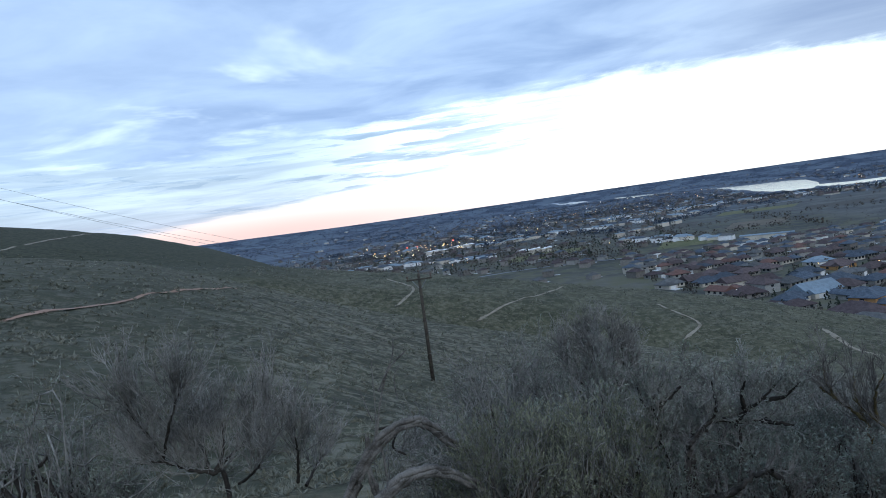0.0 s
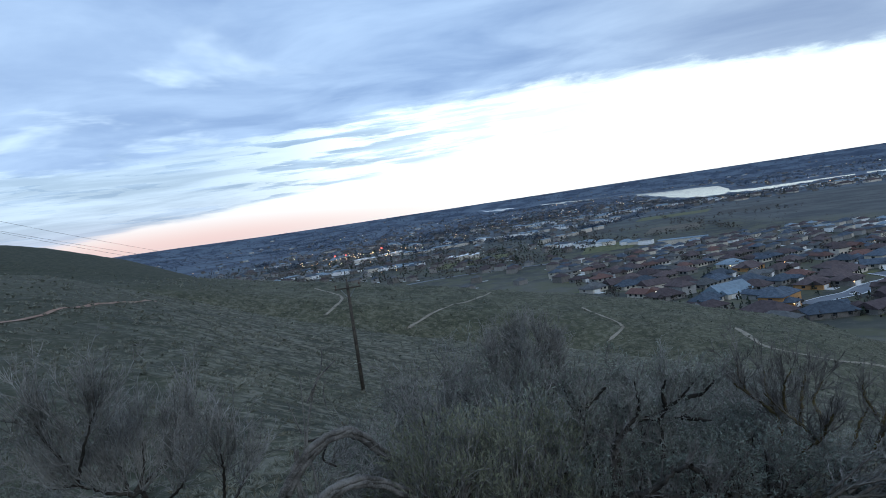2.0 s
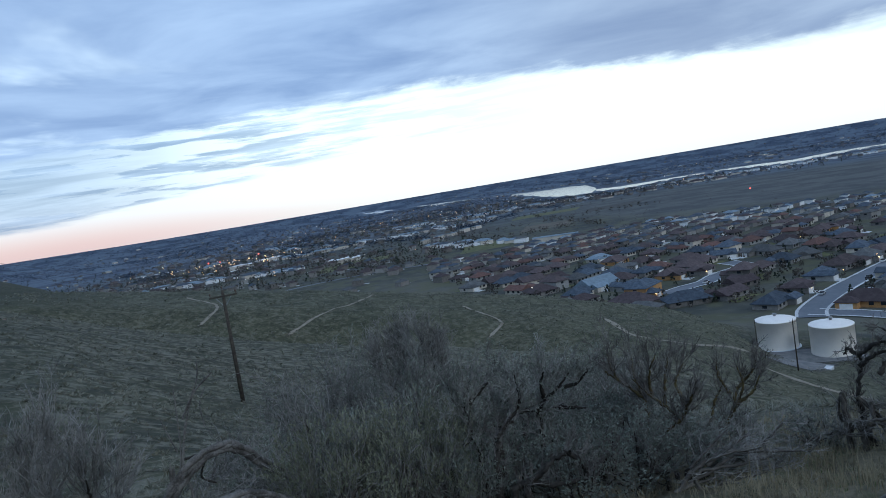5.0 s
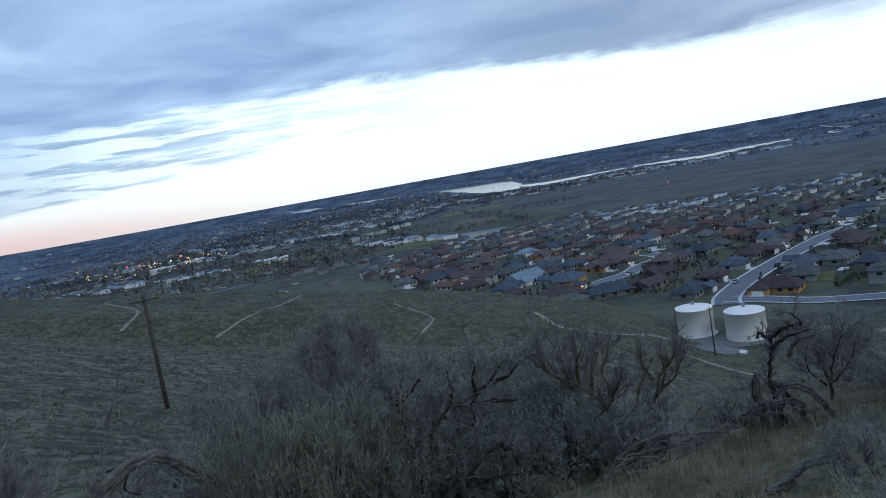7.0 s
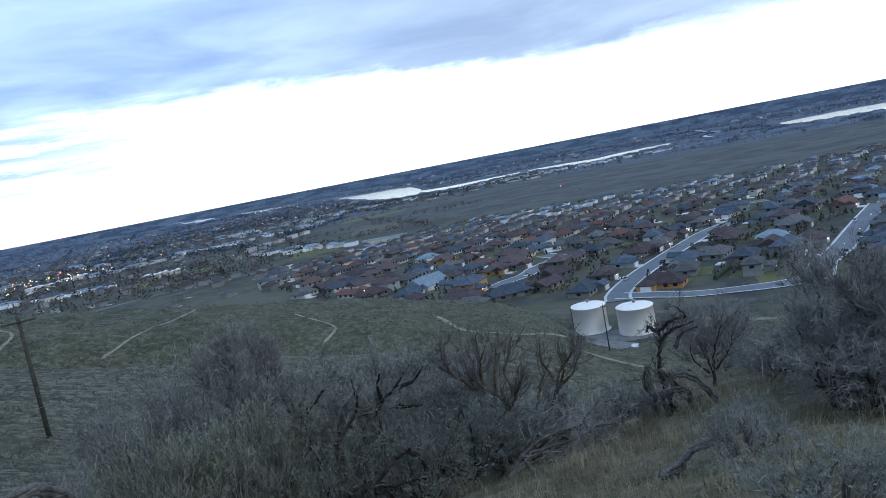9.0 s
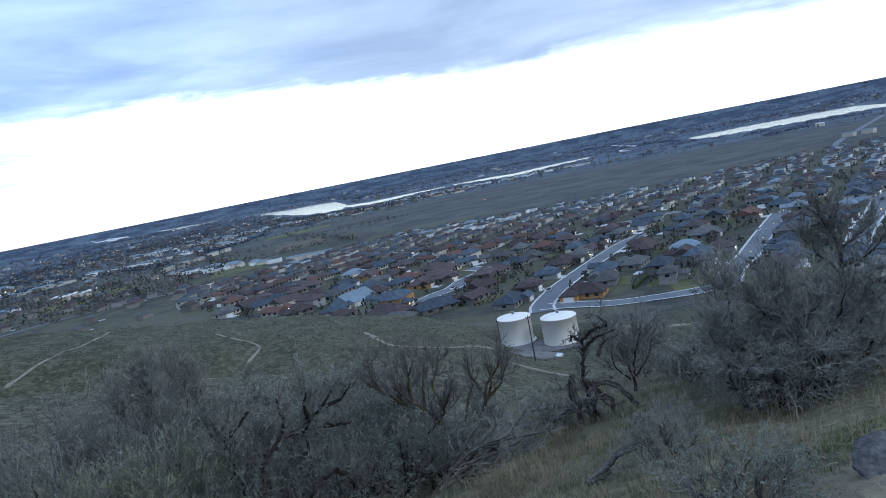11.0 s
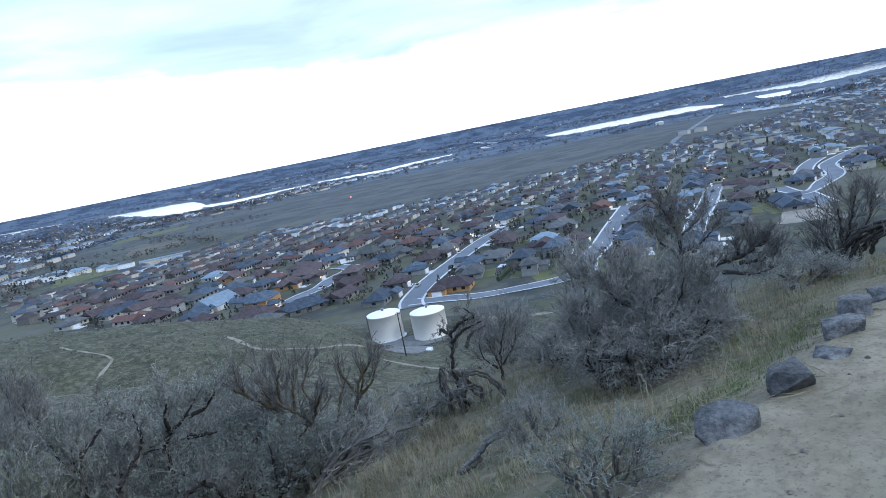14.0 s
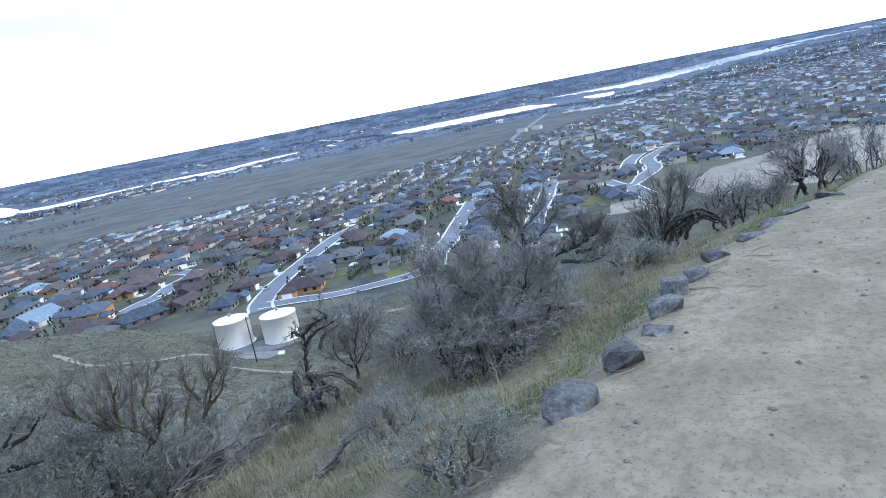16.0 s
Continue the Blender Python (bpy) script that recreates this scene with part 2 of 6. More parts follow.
SAGE_LEAF = blotched("grey_green_sage_leaf", (0.075, 0.092, 0.074), (0.275, 0.305, 0.255), 2.0, relief=0)
DARK_LEAF = blotched("dark_grey_sage_leaf", (0.070, 0.086, 0.072), (0.225, 0.252, 0.220), 2.0, relief=0)
YELLOW_LEAF = blotched("yellowish_sage_leaf", (0.105, 0.116, 0.076), (0.235, 0.245, 0.170), 2.0, relief=0)
STRAW = blotched("dry_grass", (0.130, 0.114, 0.070), (0.275, 0.245, 0.165), 1.0, relief=0, own=False)
GREEN_GRASS = blotched("fresh_grass", (0.060, 0.088, 0.030), (0.125, 0.165, 0.062), 1.5, relief=0, own=False)
STRAW_TUFT = blotched("pale_straw_tuft", (0.085, 0.080, 0.052), (0.17, 0.158, 0.112), 0.2, relief=0, own=False)
SAGE_CLUMP = blotched("low_sage_clump", (0.105, 0.110, 0.086), (0.215, 0.218, 0.180), 0.15, relief=0, own=False)
ROCK = blotched("blue_grey_basalt", (0.034, 0.037, 0.042), (0.195, 0.197, 0.200), 5.0, 0.85, fine=6.0, relief=1.0, distance=0.03, vary=0.25)


# ---- building helpers ----
def mesh_of(name, verts, faces, mat=None, smooth=False):
    data = bpy.data.meshes.new(name)
    data.from_pydata([tuple(map(float, v)) for v in verts], [], [tuple(map(int, f)) for f in faces])
    if mat:
        data.materials.append(mat)
    if smooth:
        data.polygons.foreach_set("use_smooth", [True] * len(data.polygons))
    data.update()
    return data


def mesh_big(name, verts, faces, mat=None, smooth=False):
    """A mesh from arrays: verts n x 3, faces m x 3 or m x 4."""
    verts, faces = np.asarray(verts, dtype=np.float32), np.asarray(faces, dtype=np.int32)
    data = bpy.data.meshes.new(name)
    k = faces.shape[1]
    data.vertices.add(len(verts)), data.loops.add(faces.size), data.polygons.add(len(faces))
    data.vertices.foreach_set("co", verts.ravel())
    data.loops.foreach_set("vertex_index", faces.ravel())
    data.polygons.foreach_set("loop_start", np.arange(0, faces.size, k, dtype=np.int32))
    data.polygons.foreach_set("use_smooth", np.full(len(faces), smooth))
    if mat:
        data.materials.append(mat)
    data.update(calc_edges=True)
    return data


def part(name, data, parent, label="", at=None):
    """Links a mesh (or a bmesh) as one object under a thing or a part."""
    ob = new(name, data)
    ob.parent = parent
    if at is not None:
        ob.matrix_basis = at
    return tagged(ob, label)


def of_bmesh(name, bm, mat, smooth=False):
    data = bpy.data.meshes.new(name)
    bm.to_mesh(data)
    bm.free()
    data.materials.append(mat)
    if smooth:
        data.polygons.foreach_set("use_smooth", [True] * len(data.polygons))
    return data


def box(bm, x0, x1, y0, y1, z0, z1):
    v = [bm.verts.new(p) for p in ((x0, y0, z0), (x1, y0, z0), (x1, y1, z0), (x0, y1, z0), (x0, y0, z1), (x1, y0, z1), (x1, y1, z1), (x0, y1, z1))]
    for f in ((3, 2, 1, 0), (4, 5, 6, 7), (0, 1, 5, 4), (1, 2, 6, 5), (2, 3, 7, 6), (3, 0, 4, 7)):
        bm.faces.new([v[i] for i in f])
    return v


def lathe(bm, profile, sides=12):
    """A solid of revolution about z from (radius, height) pairs; radius 0 closes it."""
    rings = []
    for r, z in profile:
        if r < 1e-6:
            rings.append([bm.verts.new((0, 0, z))])
        else:
            rings.append([bm.verts.new((r * math.cos(2 * math.pi * k / sides), r * math.sin(2 * math.pi * k / sides), z)) for k in range(sides)])
    for lo, hi in zip(rings, rings[1:]):
        for k in range(sides):
            j = (k + 1) % sides
            if len(lo) == 1 and len(hi) > 1:
                bm.faces.new((lo[0], hi[j], hi[k]))
            elif len(hi) == 1 and len(lo) > 1:
                bm.faces.new((lo[k], lo[j], hi[0]))
            elif len(hi) > 1:
                bm.faces.new((lo[k], lo[j], hi[j], hi[k]))


def tubes(paths, sides=3):
    """Tapered tubes along polylines: each path is (points n x 3, radii n). Returns verts and quads."""
    verts, faces, base = [], [], 0
    turn = np.arange(sides) * 2 * math.pi / sides
    ring = np.stack([np.cos(turn), np.sin(turn)], 1)
    for points, radii in paths:
        points, radii = np.asarray(points, float), np.asarray(radii, float)
        ahead = np.gradient(points, axis=0)
        ahead /= np.linalg.norm(ahead, axis=1, keepdims=True) + 1e-9
        ref = np.where(np.abs(ahead[:, 2:3]) > 0.9, np.array([[1.0, 0, 0]]), np.array([[0, 0, 1.0]]))
        u = np.cross(ahead, ref)
        u /= np.linalg.norm(u, axis=1, keepdims=True) + 1e-9
        v = np.cross(ahead, u)
        verts.append((points[:, None] + radii[:, None, None] * (ring[None, :, :1] * u[:, None] + ring[None, :, 1:] * v[:, None])).reshape(-1, 3))
        m = len(points)
        i = np.arange(m - 1)[:, None] * sides
        k = np.arange(sides)[None]
        j = (k + 1) % sides
        faces.append((base + np.stack([i + k, i + j, i + sides + j, i + sides + k], -1)).reshape(-1, 4))
        base += m * sides
    return np.concatenate(verts), np.concatenate(faces)


# ---- the lie of the land ----
# The eye stands over the origin. Heights along each bearing (degrees clockwise from straight ahead) are given at
# chosen distances as degrees above the eye's level; hills and folds follow from them.
def table(bearing, keys, values):
    return np.interp(bearing, keys, values)


FLOOR = -70.0  # the valley floor
BEARINGS = (-180, -110, -70, -50, -33, -16, 0, 20, 40, 60, 80, 90, 97, 105, 120, 150, 180)


def height_grid():
    az = np.arange(-180, 180.01, 0.5)
    logs = np.linspace(math.log(8), math.log(5000), 460)
    e30 = table(az, BEARINGS, (14, 8, -2, -7, -9, -13, -17.7, -20.5, -24, -25, -22, -17, -10, -5, 4, 12, 14))
    e60 = table(az, BEARINGS, (14, 9, 1, -2, -4, -8, -15, -18.5, -23, -26, -25, -22, -16, -8, 3, 12, 14))
    c1 = table(az, (-180, -50, -33, 0, 20, 32, 46, 60, 100, 180), (170, 170, 160, 140, 130, 115, 95, 90, 85, 170))
    e1 = table(az, (-180, -60, -40, -33, -24, -16.6, -11, -4.7, 2.2, 9.2, 16, 22, 32, 46, 60, 80, 90, 97, 105, 120, 180),
               (12, 4, 2, 1.2, -0.4, -3.3, -5.6, -7.8, -9.8, -11.6, -12.7, -14, -15.6, -20.5, -24, -24, -22, -18, -10, 0, 12))
    c2 = table(az, (-180, -10, 0, 40, 50, 60, 180), (270, 260, 240, 226, 245, 260, 260))
    e2 = table(az, (-180, -50, -33, -24, -14.2, -8.9, -2.3, 3.8, 9.8, 16.5, 22.7, 28.5, 33, 37.5, 41, 46, 52, 60, 90, 100, 110, 130, 180),
               (9, 1, -1, -1.5, -2.3, -3.4, -4.5, -5.7, -6.9, -8.1, -9.3, -10.6, -11.6, -13.2, -15.6, -16, -15.4, -15.4, -15.3, -11, -5, 0, 9))
    e300 = table(az, (-180, -50, -33, -24, -14, -9, -2, 5, 10, 97, 105, 130, 180), (8, 3, 1, -0.5, -3.2, -5.5, -9.5, -12.2, -13.42, -13.42, -9, 0, 8))
    e420 = table(az, (-180, -50, -40, -32.5, -28.4, -24.3, -18.4, -14.2, -10, -5, 0, 97, 105, 130, 180),
                 (8, 5.5, 4.6, 3.5, 2.7, 1.8, -0.2, -2.2, -4.6, -7.2, -9.67, -9.67, -7, 0, 8))
    rise = table(az, (-180, -30, -16, -8, 0, 20, 55, 75, 97, 180), (0, 16, 14, 8, 10, 22, 32, 26, 8, 0))
    grid = np.empty((len(az), len(logs)))
    for i in range(len(az)):
        slope = lambda e: math.tan(radians(e))
        far = [(900, FLOOR), (3000, FLOOR), (4200, FLOOR + 8), (4650, FLOOR * 0.5), (4860, rise[i]), (5100, rise[i])]
        knots = [(8, -1.8), (16, -4.2), (30, EYE + 30 * slope(e30[i])), (60, EYE + 60 * slope(e60[i])), (c1[i], EYE + c1[i] * slope(e1[i])),
                 (1.22 * c1[i], EYE + 1.22 * c1[i] * slope(0.6 * e1[i] + 0.4 * e2[i] - 3.4)),
                 (0.8 * c2[i], EYE + 0.8 * c2[i] * slope(0.45 * e1[i] + 0.55 * e2[i])), (c2[i], EYE + c2[i] * slope(e2[i])),
                 (302, max(FLOOR, EYE + 302 * slope(e300[i]))), (420, max(FLOOR, EYE + 420 * slope(e420[i])))] + far
        grid[i] = np.interp(logs, [math.log(k) for k, _ in knots], [z for _, z in knots])
    for axis, width in ((0, 1.6), (1, 1.7)):
        reach = np.arange(-6, 7)
        kernel = np.exp(-0.5 * (reach / width) ** 2)
        kernel /= kernel.sum()
        padded = np.concatenate([grid[-7:-1], grid, grid[1:7]]) if axis == 0 else np.pad(grid, ((0, 0), (6, 6)), mode="edge")
        grid = sum(k * (padded[6 + s:6 + s + grid.shape[0]] if axis == 0 else padded[:, 6 + s:6 + s + grid.shape[1]]) for k, s in zip(kernel, reach))
    return grid, logs


GRID, LOGS = height_grid()


def edge_of_path(x):
    return np.interp(x, (-30, -10, 0, 2.2, 3.0, 3.9, 5.9, 7.3, 8.9, 15, 30, 60), (5.0, 2.6, 1.85, 1.30, 1.20, 1.0, 0.62, 0.12, -0.62, -4.4, -16, -45))


WAVES = [(random.uniform(0, 6.28), random.uniform(0, 6.28), random.uniform(0, 6.28)) for _ in range(24)]


def ripple(x, y, length):
    """Gentle uneven swell of about that wavelength, between -1 and 1."""
    total = 0
    for k, (turn, p, q) in enumerate(WAVES[:10]):
        f = 6.28 / length * (0.6 + 0.13 * k)
        total = total + np.sin(f * (x * math.cos(turn) + y * math.sin(turn)) + p + 0.7 * np.sin(0.5 * f * (y * math.cos(turn) - x * math.sin(turn)) + q))
    return total / 10 * 1.6


def polar(bearing, distance):
    a = math.radians(bearing)
    return distance * math.sin(a), distance * math.cos(a)


def ground(x, y):
    x, y = np.asarray(x, float), np.asarray(y, float)
    r = np.hypot(x, y)
    az = np.degrees(np.arctan2(x, y))
    i = np.clip((az + 180) / 0.5, 0, GRID.shape[0] - 1.001)
    j = np.clip((np.log(np.maximum(r, 1e-3)) - LOGS[0]) / (LOGS[1] - LOGS[0]), 0, GRID.shape[1] - 1.001)
    a, b = i.astype(int), j.astype(int)
    u, v = i - a, j - b
    far = (GRID[a, b] * (1 - u) + GRID[a + 1, b] * u) * (1 - v) + (GRID[a, b + 1] * (1 - u) + GRID[a + 1, b + 1] * u) * v
    s = y - edge_of_path(x)
    down = np.where(s > 0, -0.30 * s - 0.05 * np.minimum(s, 1.5), 0.0)
    back = np.where(s < -4.2, 0.35 * (-4.2 - s), 0.0)
    near = down + back + np.where(s > 0, 0.05, 0.015) * ripple(x, y, 2.5) + np.where(s > 0, 0.02, 0.012) * ripple(x, y, 0.7)
    blend = np.clip((r - 10) / 14, 0, 1)
    blend = blend * blend * (3 - 2 * blend)
    z = near * (1 - blend) + far * blend
    # levelled ground for the water tanks
    px, py = polar(43.2, 240)
    pad = np.clip((34 - np.hypot(x - px, y - py)) / 16, 0, 1)
    pad = pad * pad * (3 - 2 * pad)
    z = z * (1 - pad) - 65.6 * pad
    hilly = np.clip((z + 62) / 15, 0, 1) * np.clip((r - 12) / 30, 0, 1)
    hilly = hilly * (1 - pad)
    return z + hilly * (0.35 * ripple(x, y, 17) + 0.12 * ripple(x, y, 5.5))


def sight(bearing, rise, distance):
    """The place that far out (in plan) on a sight line of that bearing and rise, in degrees."""
    x, y = polar(bearing, distance)
    return np.array((x, y, EYE + distance * math.tan(radians(rise))))


def build_ground():
    az = np.concatenate([np.arange(-180, -42, 2.0), np.arange(-42, 104, 0.45), np.arange(104, 180, 2.0)])
    r = [0.0, 0.7]
    while r[-1] < 4800:
        r.append(r[-1] * (1.0145 if r[-1] < 330 else 1.03) + 0.012)
    r = np.array(r[:-1] + [4880.0, 4960.0])
    a, d = np.meshgrid(np.radians(az), r, indexing="ij")
    x, y = d * np.sin(a), d * np.cos(a)
    z = ground(x, y)
    n, m = a.shape
    i, j = np.meshgrid(np.arange(n), np.arange(m - 1), indexing="ij")
    k = (i + 1) % n
    faces = np.stack([i * m + j, k * m + j, k * m + j + 1, i * m + j + 1][::-1], -1).reshape(-1, 4)
    data = mesh_big("ground", np.stack([x, y, z], -1).reshape(-1, 3), faces, GROUND, smooth=True)
    s = y - edge_of_path(x)
    path = np.clip((1.0 - s) / 1.3, 0, 1) * np.clip((s + 5.2) / 0.8, 0, 1) * (d < 40)
    plain = np.clip((-62 - z) / 5, 0, 1) * (d > 250) + (d > 1500)
    plain = np.clip(plain, 0, 1)
    bear = np.degrees(a)
    drop = np.degrees(np.arctan2(EYE - z, d))
    strip = np.clip((drop - 2.3) / 0.4, 0, 1) * np.clip((table(bear, (20, 33, 45, 57, 70, 76), (2.3, 4.6, 4.9, 4.6, 3.8, 3.0)) - drop) / 0.4, 0, 1)
    strip *= np.clip((bear - 22) / 6, 0, 1) * np.clip((76 - bear) / 4, 0, 1)
    c1 = table(bear, (-180, -50, -33, 0, 20, 32, 46, 180), (170, 170, 160, 140, 130, 115, 95, 95))
    behind = np.clip((d - 1.08 * c1) / 15, 0, 1) * (1 - plain)
    strip = np.maximum(strip * plain, behind)
    # zone alpha: darker tone over the left-hand hills, set by bearing and distance
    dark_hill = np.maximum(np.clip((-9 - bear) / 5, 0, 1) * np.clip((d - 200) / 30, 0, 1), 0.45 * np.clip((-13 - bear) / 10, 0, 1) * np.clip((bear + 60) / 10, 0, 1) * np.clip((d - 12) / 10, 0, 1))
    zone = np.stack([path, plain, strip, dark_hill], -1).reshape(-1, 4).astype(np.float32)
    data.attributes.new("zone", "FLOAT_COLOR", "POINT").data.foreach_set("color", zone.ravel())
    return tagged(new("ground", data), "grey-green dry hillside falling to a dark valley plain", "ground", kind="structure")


build_ground()


def ribbon(name, points, width, mat, label, category, lift=0.05, step=3.0, kind="structure", thick=0.0, uneven=0.0, relief=True):
    """A strip draped over the ground along a smooth line through plan points."""
    points = np.asarray(points, float)
    fine = [points[0]]
    ends = np.concatenate([[2 * points[0] - points[1]], points, [2 * points[-1] - points[-2]]])
    for p0, p1, p2, p3 in zip(ends, ends[1:], ends[2:], ends[3:]):
        count = max(2, int(np.hypot(*(p2 - p1)) / step))
        for t in np.linspace(0, 1, count + 1)[1:]:
            fine.append(0.5 * (2 * p1 + (p2 - p0) * t + (2 * p0 - 5 * p1 + 4 * p2 - p3) * t * t + (3 * p1 - p0 - 3 * p2 + p3) * t ** 3))
    line = np.array(fine)
    ahead = np.gradient(line, axis=0)
    ahead /= np.linalg.norm(ahead, axis=1, keepdims=True) + 1e-9
    side = np.stack([-ahead[:, 1], ahead[:, 0]], 1)
    half = width / 2 * np.ones(len(line))
    if uneven:
        half = half * (1 + uneven * ripple(line[:, 0] * 3, line[:, 1] * 3, 9.0))
    rows = np.stack([line + side * half[:, None] * k for k in (-1, -0.5, 0, 0.5, 1)], 1)
    z = ground(rows[..., 0], rows[..., 1]) if relief else np.full(rows.shape[:2], FLOOR)
    z = z + lift
    verts = np.concatenate([rows, z[..., None]], -1).reshape(-1, 3)
    n = len(line)
    faces = [(i * 5 + k, (i + 1) * 5 + k, (i + 1) * 5 + k + 1, i * 5 + k + 1)[::-1] for i in range(n - 1) for k in range(4)]
    data = mesh_of(name, verts, faces, mat, True)
    rim = np.tile(np.array((0.0, 0.7, 1.0, 0.7, 0.0), dtype=np.float32), n)
    rim[:5] = rim[-5:] = 0.0
    data.attributes.new("edge", "FLOAT", "POINT").data.foreach_set("value", rim)
    return tagged(new(name, data), label, category, kind=kind)


def hit_hill(bearing, rise, start=40.0, stop=600.0):
    """Plan position where the sight line at that bearing and rise (degrees) first meets the land beyond start."""
    r = np.linspace(start, stop, 3000)
    x, y = r * math.sin(radians(bearing)), r * math.cos(radians(bearing))
    gap = ground(x, y) - (EYE + r * math.tan(radians(rise)))
    k = np.argmax(gap > 0) if (gap > 0).any() else int(np.argmax(gap))
    return x[k], y[k]


def trail(sights, width, mat, label, start=40.0):
    ribbon("trail", [hit_hill(b, e, start) for b, e in sights], width * 0.72, mat, label, "trail", 0.09, uneven=0.5)


trail(((-5.2, -4.7), (-3.0, -5.8), (-3.5, -6.5), (-4.8, -7.4)), 2.0, TRAIL, "pale dirt trail winding over the grassy fold", 165)
trail(((1.9, -9.5), (3.9, -8.6), (7.8, -7.8), (9.7, -7.3)), 1.6, TRAIL, "narrow pale dirt trail climbing the grassy fold", 165)
trail(((16.6, -9.4), (18.6, -10.5), (20.0, -11.5), (18.4, -12.7)), 1.6, TRAIL, "bent pale dirt trail on the green fold", 150)
trail(((28.3, -12.1), (29.2, -12.7), (30.9, -13.9), (35.4, -15.0), (39.4, -15.8)), 3.0, TRAIL, "pale worn track leading to the water tanks", 140)
trail(((-34, -3.5), (-28.9, -3.3), (-24.7, -3.3), (-17.1, -3.7)), 1.3, RED_TRAIL, "reddish dirt trail across the near hillside", 50)
trail(((-33.5, 1.6), (-29.6, 2.0), (-26.8, 2.1)), 3.0, TRAIL, "faint dirt trail on the far dark hill", 250)


def water_body(label, sights_far, sights_near, lift=0.6):
    """A sheet of water between a far and a near shore, each given as (bearing, drop)."""
    def out(b, drop):
        r = np.linspace(1500, 4940, 4000)
        x, y = r * math.sin(radians(b)), r * math.cos(radians(b))
        return r[np.argmin(np.abs(np.degrees(np.arctan2(EYE - ground(x, y), r)) - drop))]
    b0, b1 = sights_far[0][0], sights_far[-1][0]
    steps = np.arange(b0, b1 + 0.01, 0.2)
    verts, faces = [], []
    for i, b in enumerate(steps):
        wave = 0.03 * math.sin(b * 5.1) + 0.03 * math.sin(b * 13.7 + 1)
        far = out(b, np.interp(b, [p for p, _ in sights_far], [q for _, q in sights_far]))
        near = out(b, np.interp(b, [p for p, _ in sights_near], [q for _, q in sights_near]) + wave)
        near = min(near, far - 2)
        for k in range(4):
            x, y = polar(b, near + (far - near) * k / 3)
            verts.append((x, y, float(ground(x, y)) + lift))
        if i:
            faces += [(i * 4 - 4 + k, i * 4 + k, i * 4 + k + 1, i * 4 - 3 + k)[::-1] for k in range(3)]
    tagged(new("water", mesh_of("water", verts, faces, WATER, True)), label, "water", kind="structure")


water_body("calm bright lake-like river reach reflecting the evening sky", ((22.3, 0.93), (24.8, 1.05), (27.2, 1.08), (28.5, 1.16), (29.3, 1.5)), ((22.3, 1.0), (23.4, 1.2), (25.6, 1.68), (27.5, 1.86), (29.0, 1.84), (29.3, 1.7)))
water_body("narrow bright river running on from the broad reach", ((29.3, 1.62), (31.4, 1.71), (33.5, 1.68), (37.7, 1.63)), ((29.3, 1.78), (31.4, 1.92), (33.5, 1.86), (36.0, 1.72), (37.7, 1.70)))
water_body("thin bright river reach across the plain", ((38.4, 1.6), (41.5, 1.61), (43.8, 1.67), (46.1, 1.55), (49.8, 1.5)), ((38.4, 1.66), (41.5, 1.78), (43.8, 1.86), (46.1, 1.73), (49.8, 1.56)))
water_body("distant thin strip of bright river water", ((8.8, 0.43), (10.6, 0.43), (12.5, 0.61)), ((8.8, 0.48), (10.0, 0.58), (11.0, 0.70), (12.5, 0.68)))
water_body("thread of bright river water near the horizon", ((14.4, 0.65), (17.9, 0.76), (22.2, 0.93)), ((14.4, 0.70), (16.0, 0.80), (17.9, 0.82), (20.4, 0.87), (22.2, 0.97)))
water_body("broad bright river reach under the evening sky", ((57.6, 1.46), (61.0, 1.38), (66.0, 1.34), (69.0, 1.36), (71.5, 1.66)), ((57.6, 1.56), (59.0, 1.72), (61.0, 1.74), (66.0, 1.78), (69.0, 1.74), (71.5, 1.74)))
water_body("long bright river bend below the horizon", ((71.2, 1.08), (76.6, 1.09), (79.5, 0.84), (83.7, 0.63), (87.6, 0.44), (91.2, 0.29), (97, 0.2)), ((71.2, 1.14), (73.6, 1.2), (76.6, 1.36), (78.7, 1.36), (83.6, 1.02), (87.5, 0.74), (91.2, 0.45), (97, 0.3)))
water_body("small bright pond beside the river", ((73.6, 1.5), (76, 1.53)), ((73.6, 1.62), (74.8, 1.82), (76, 1.76)))


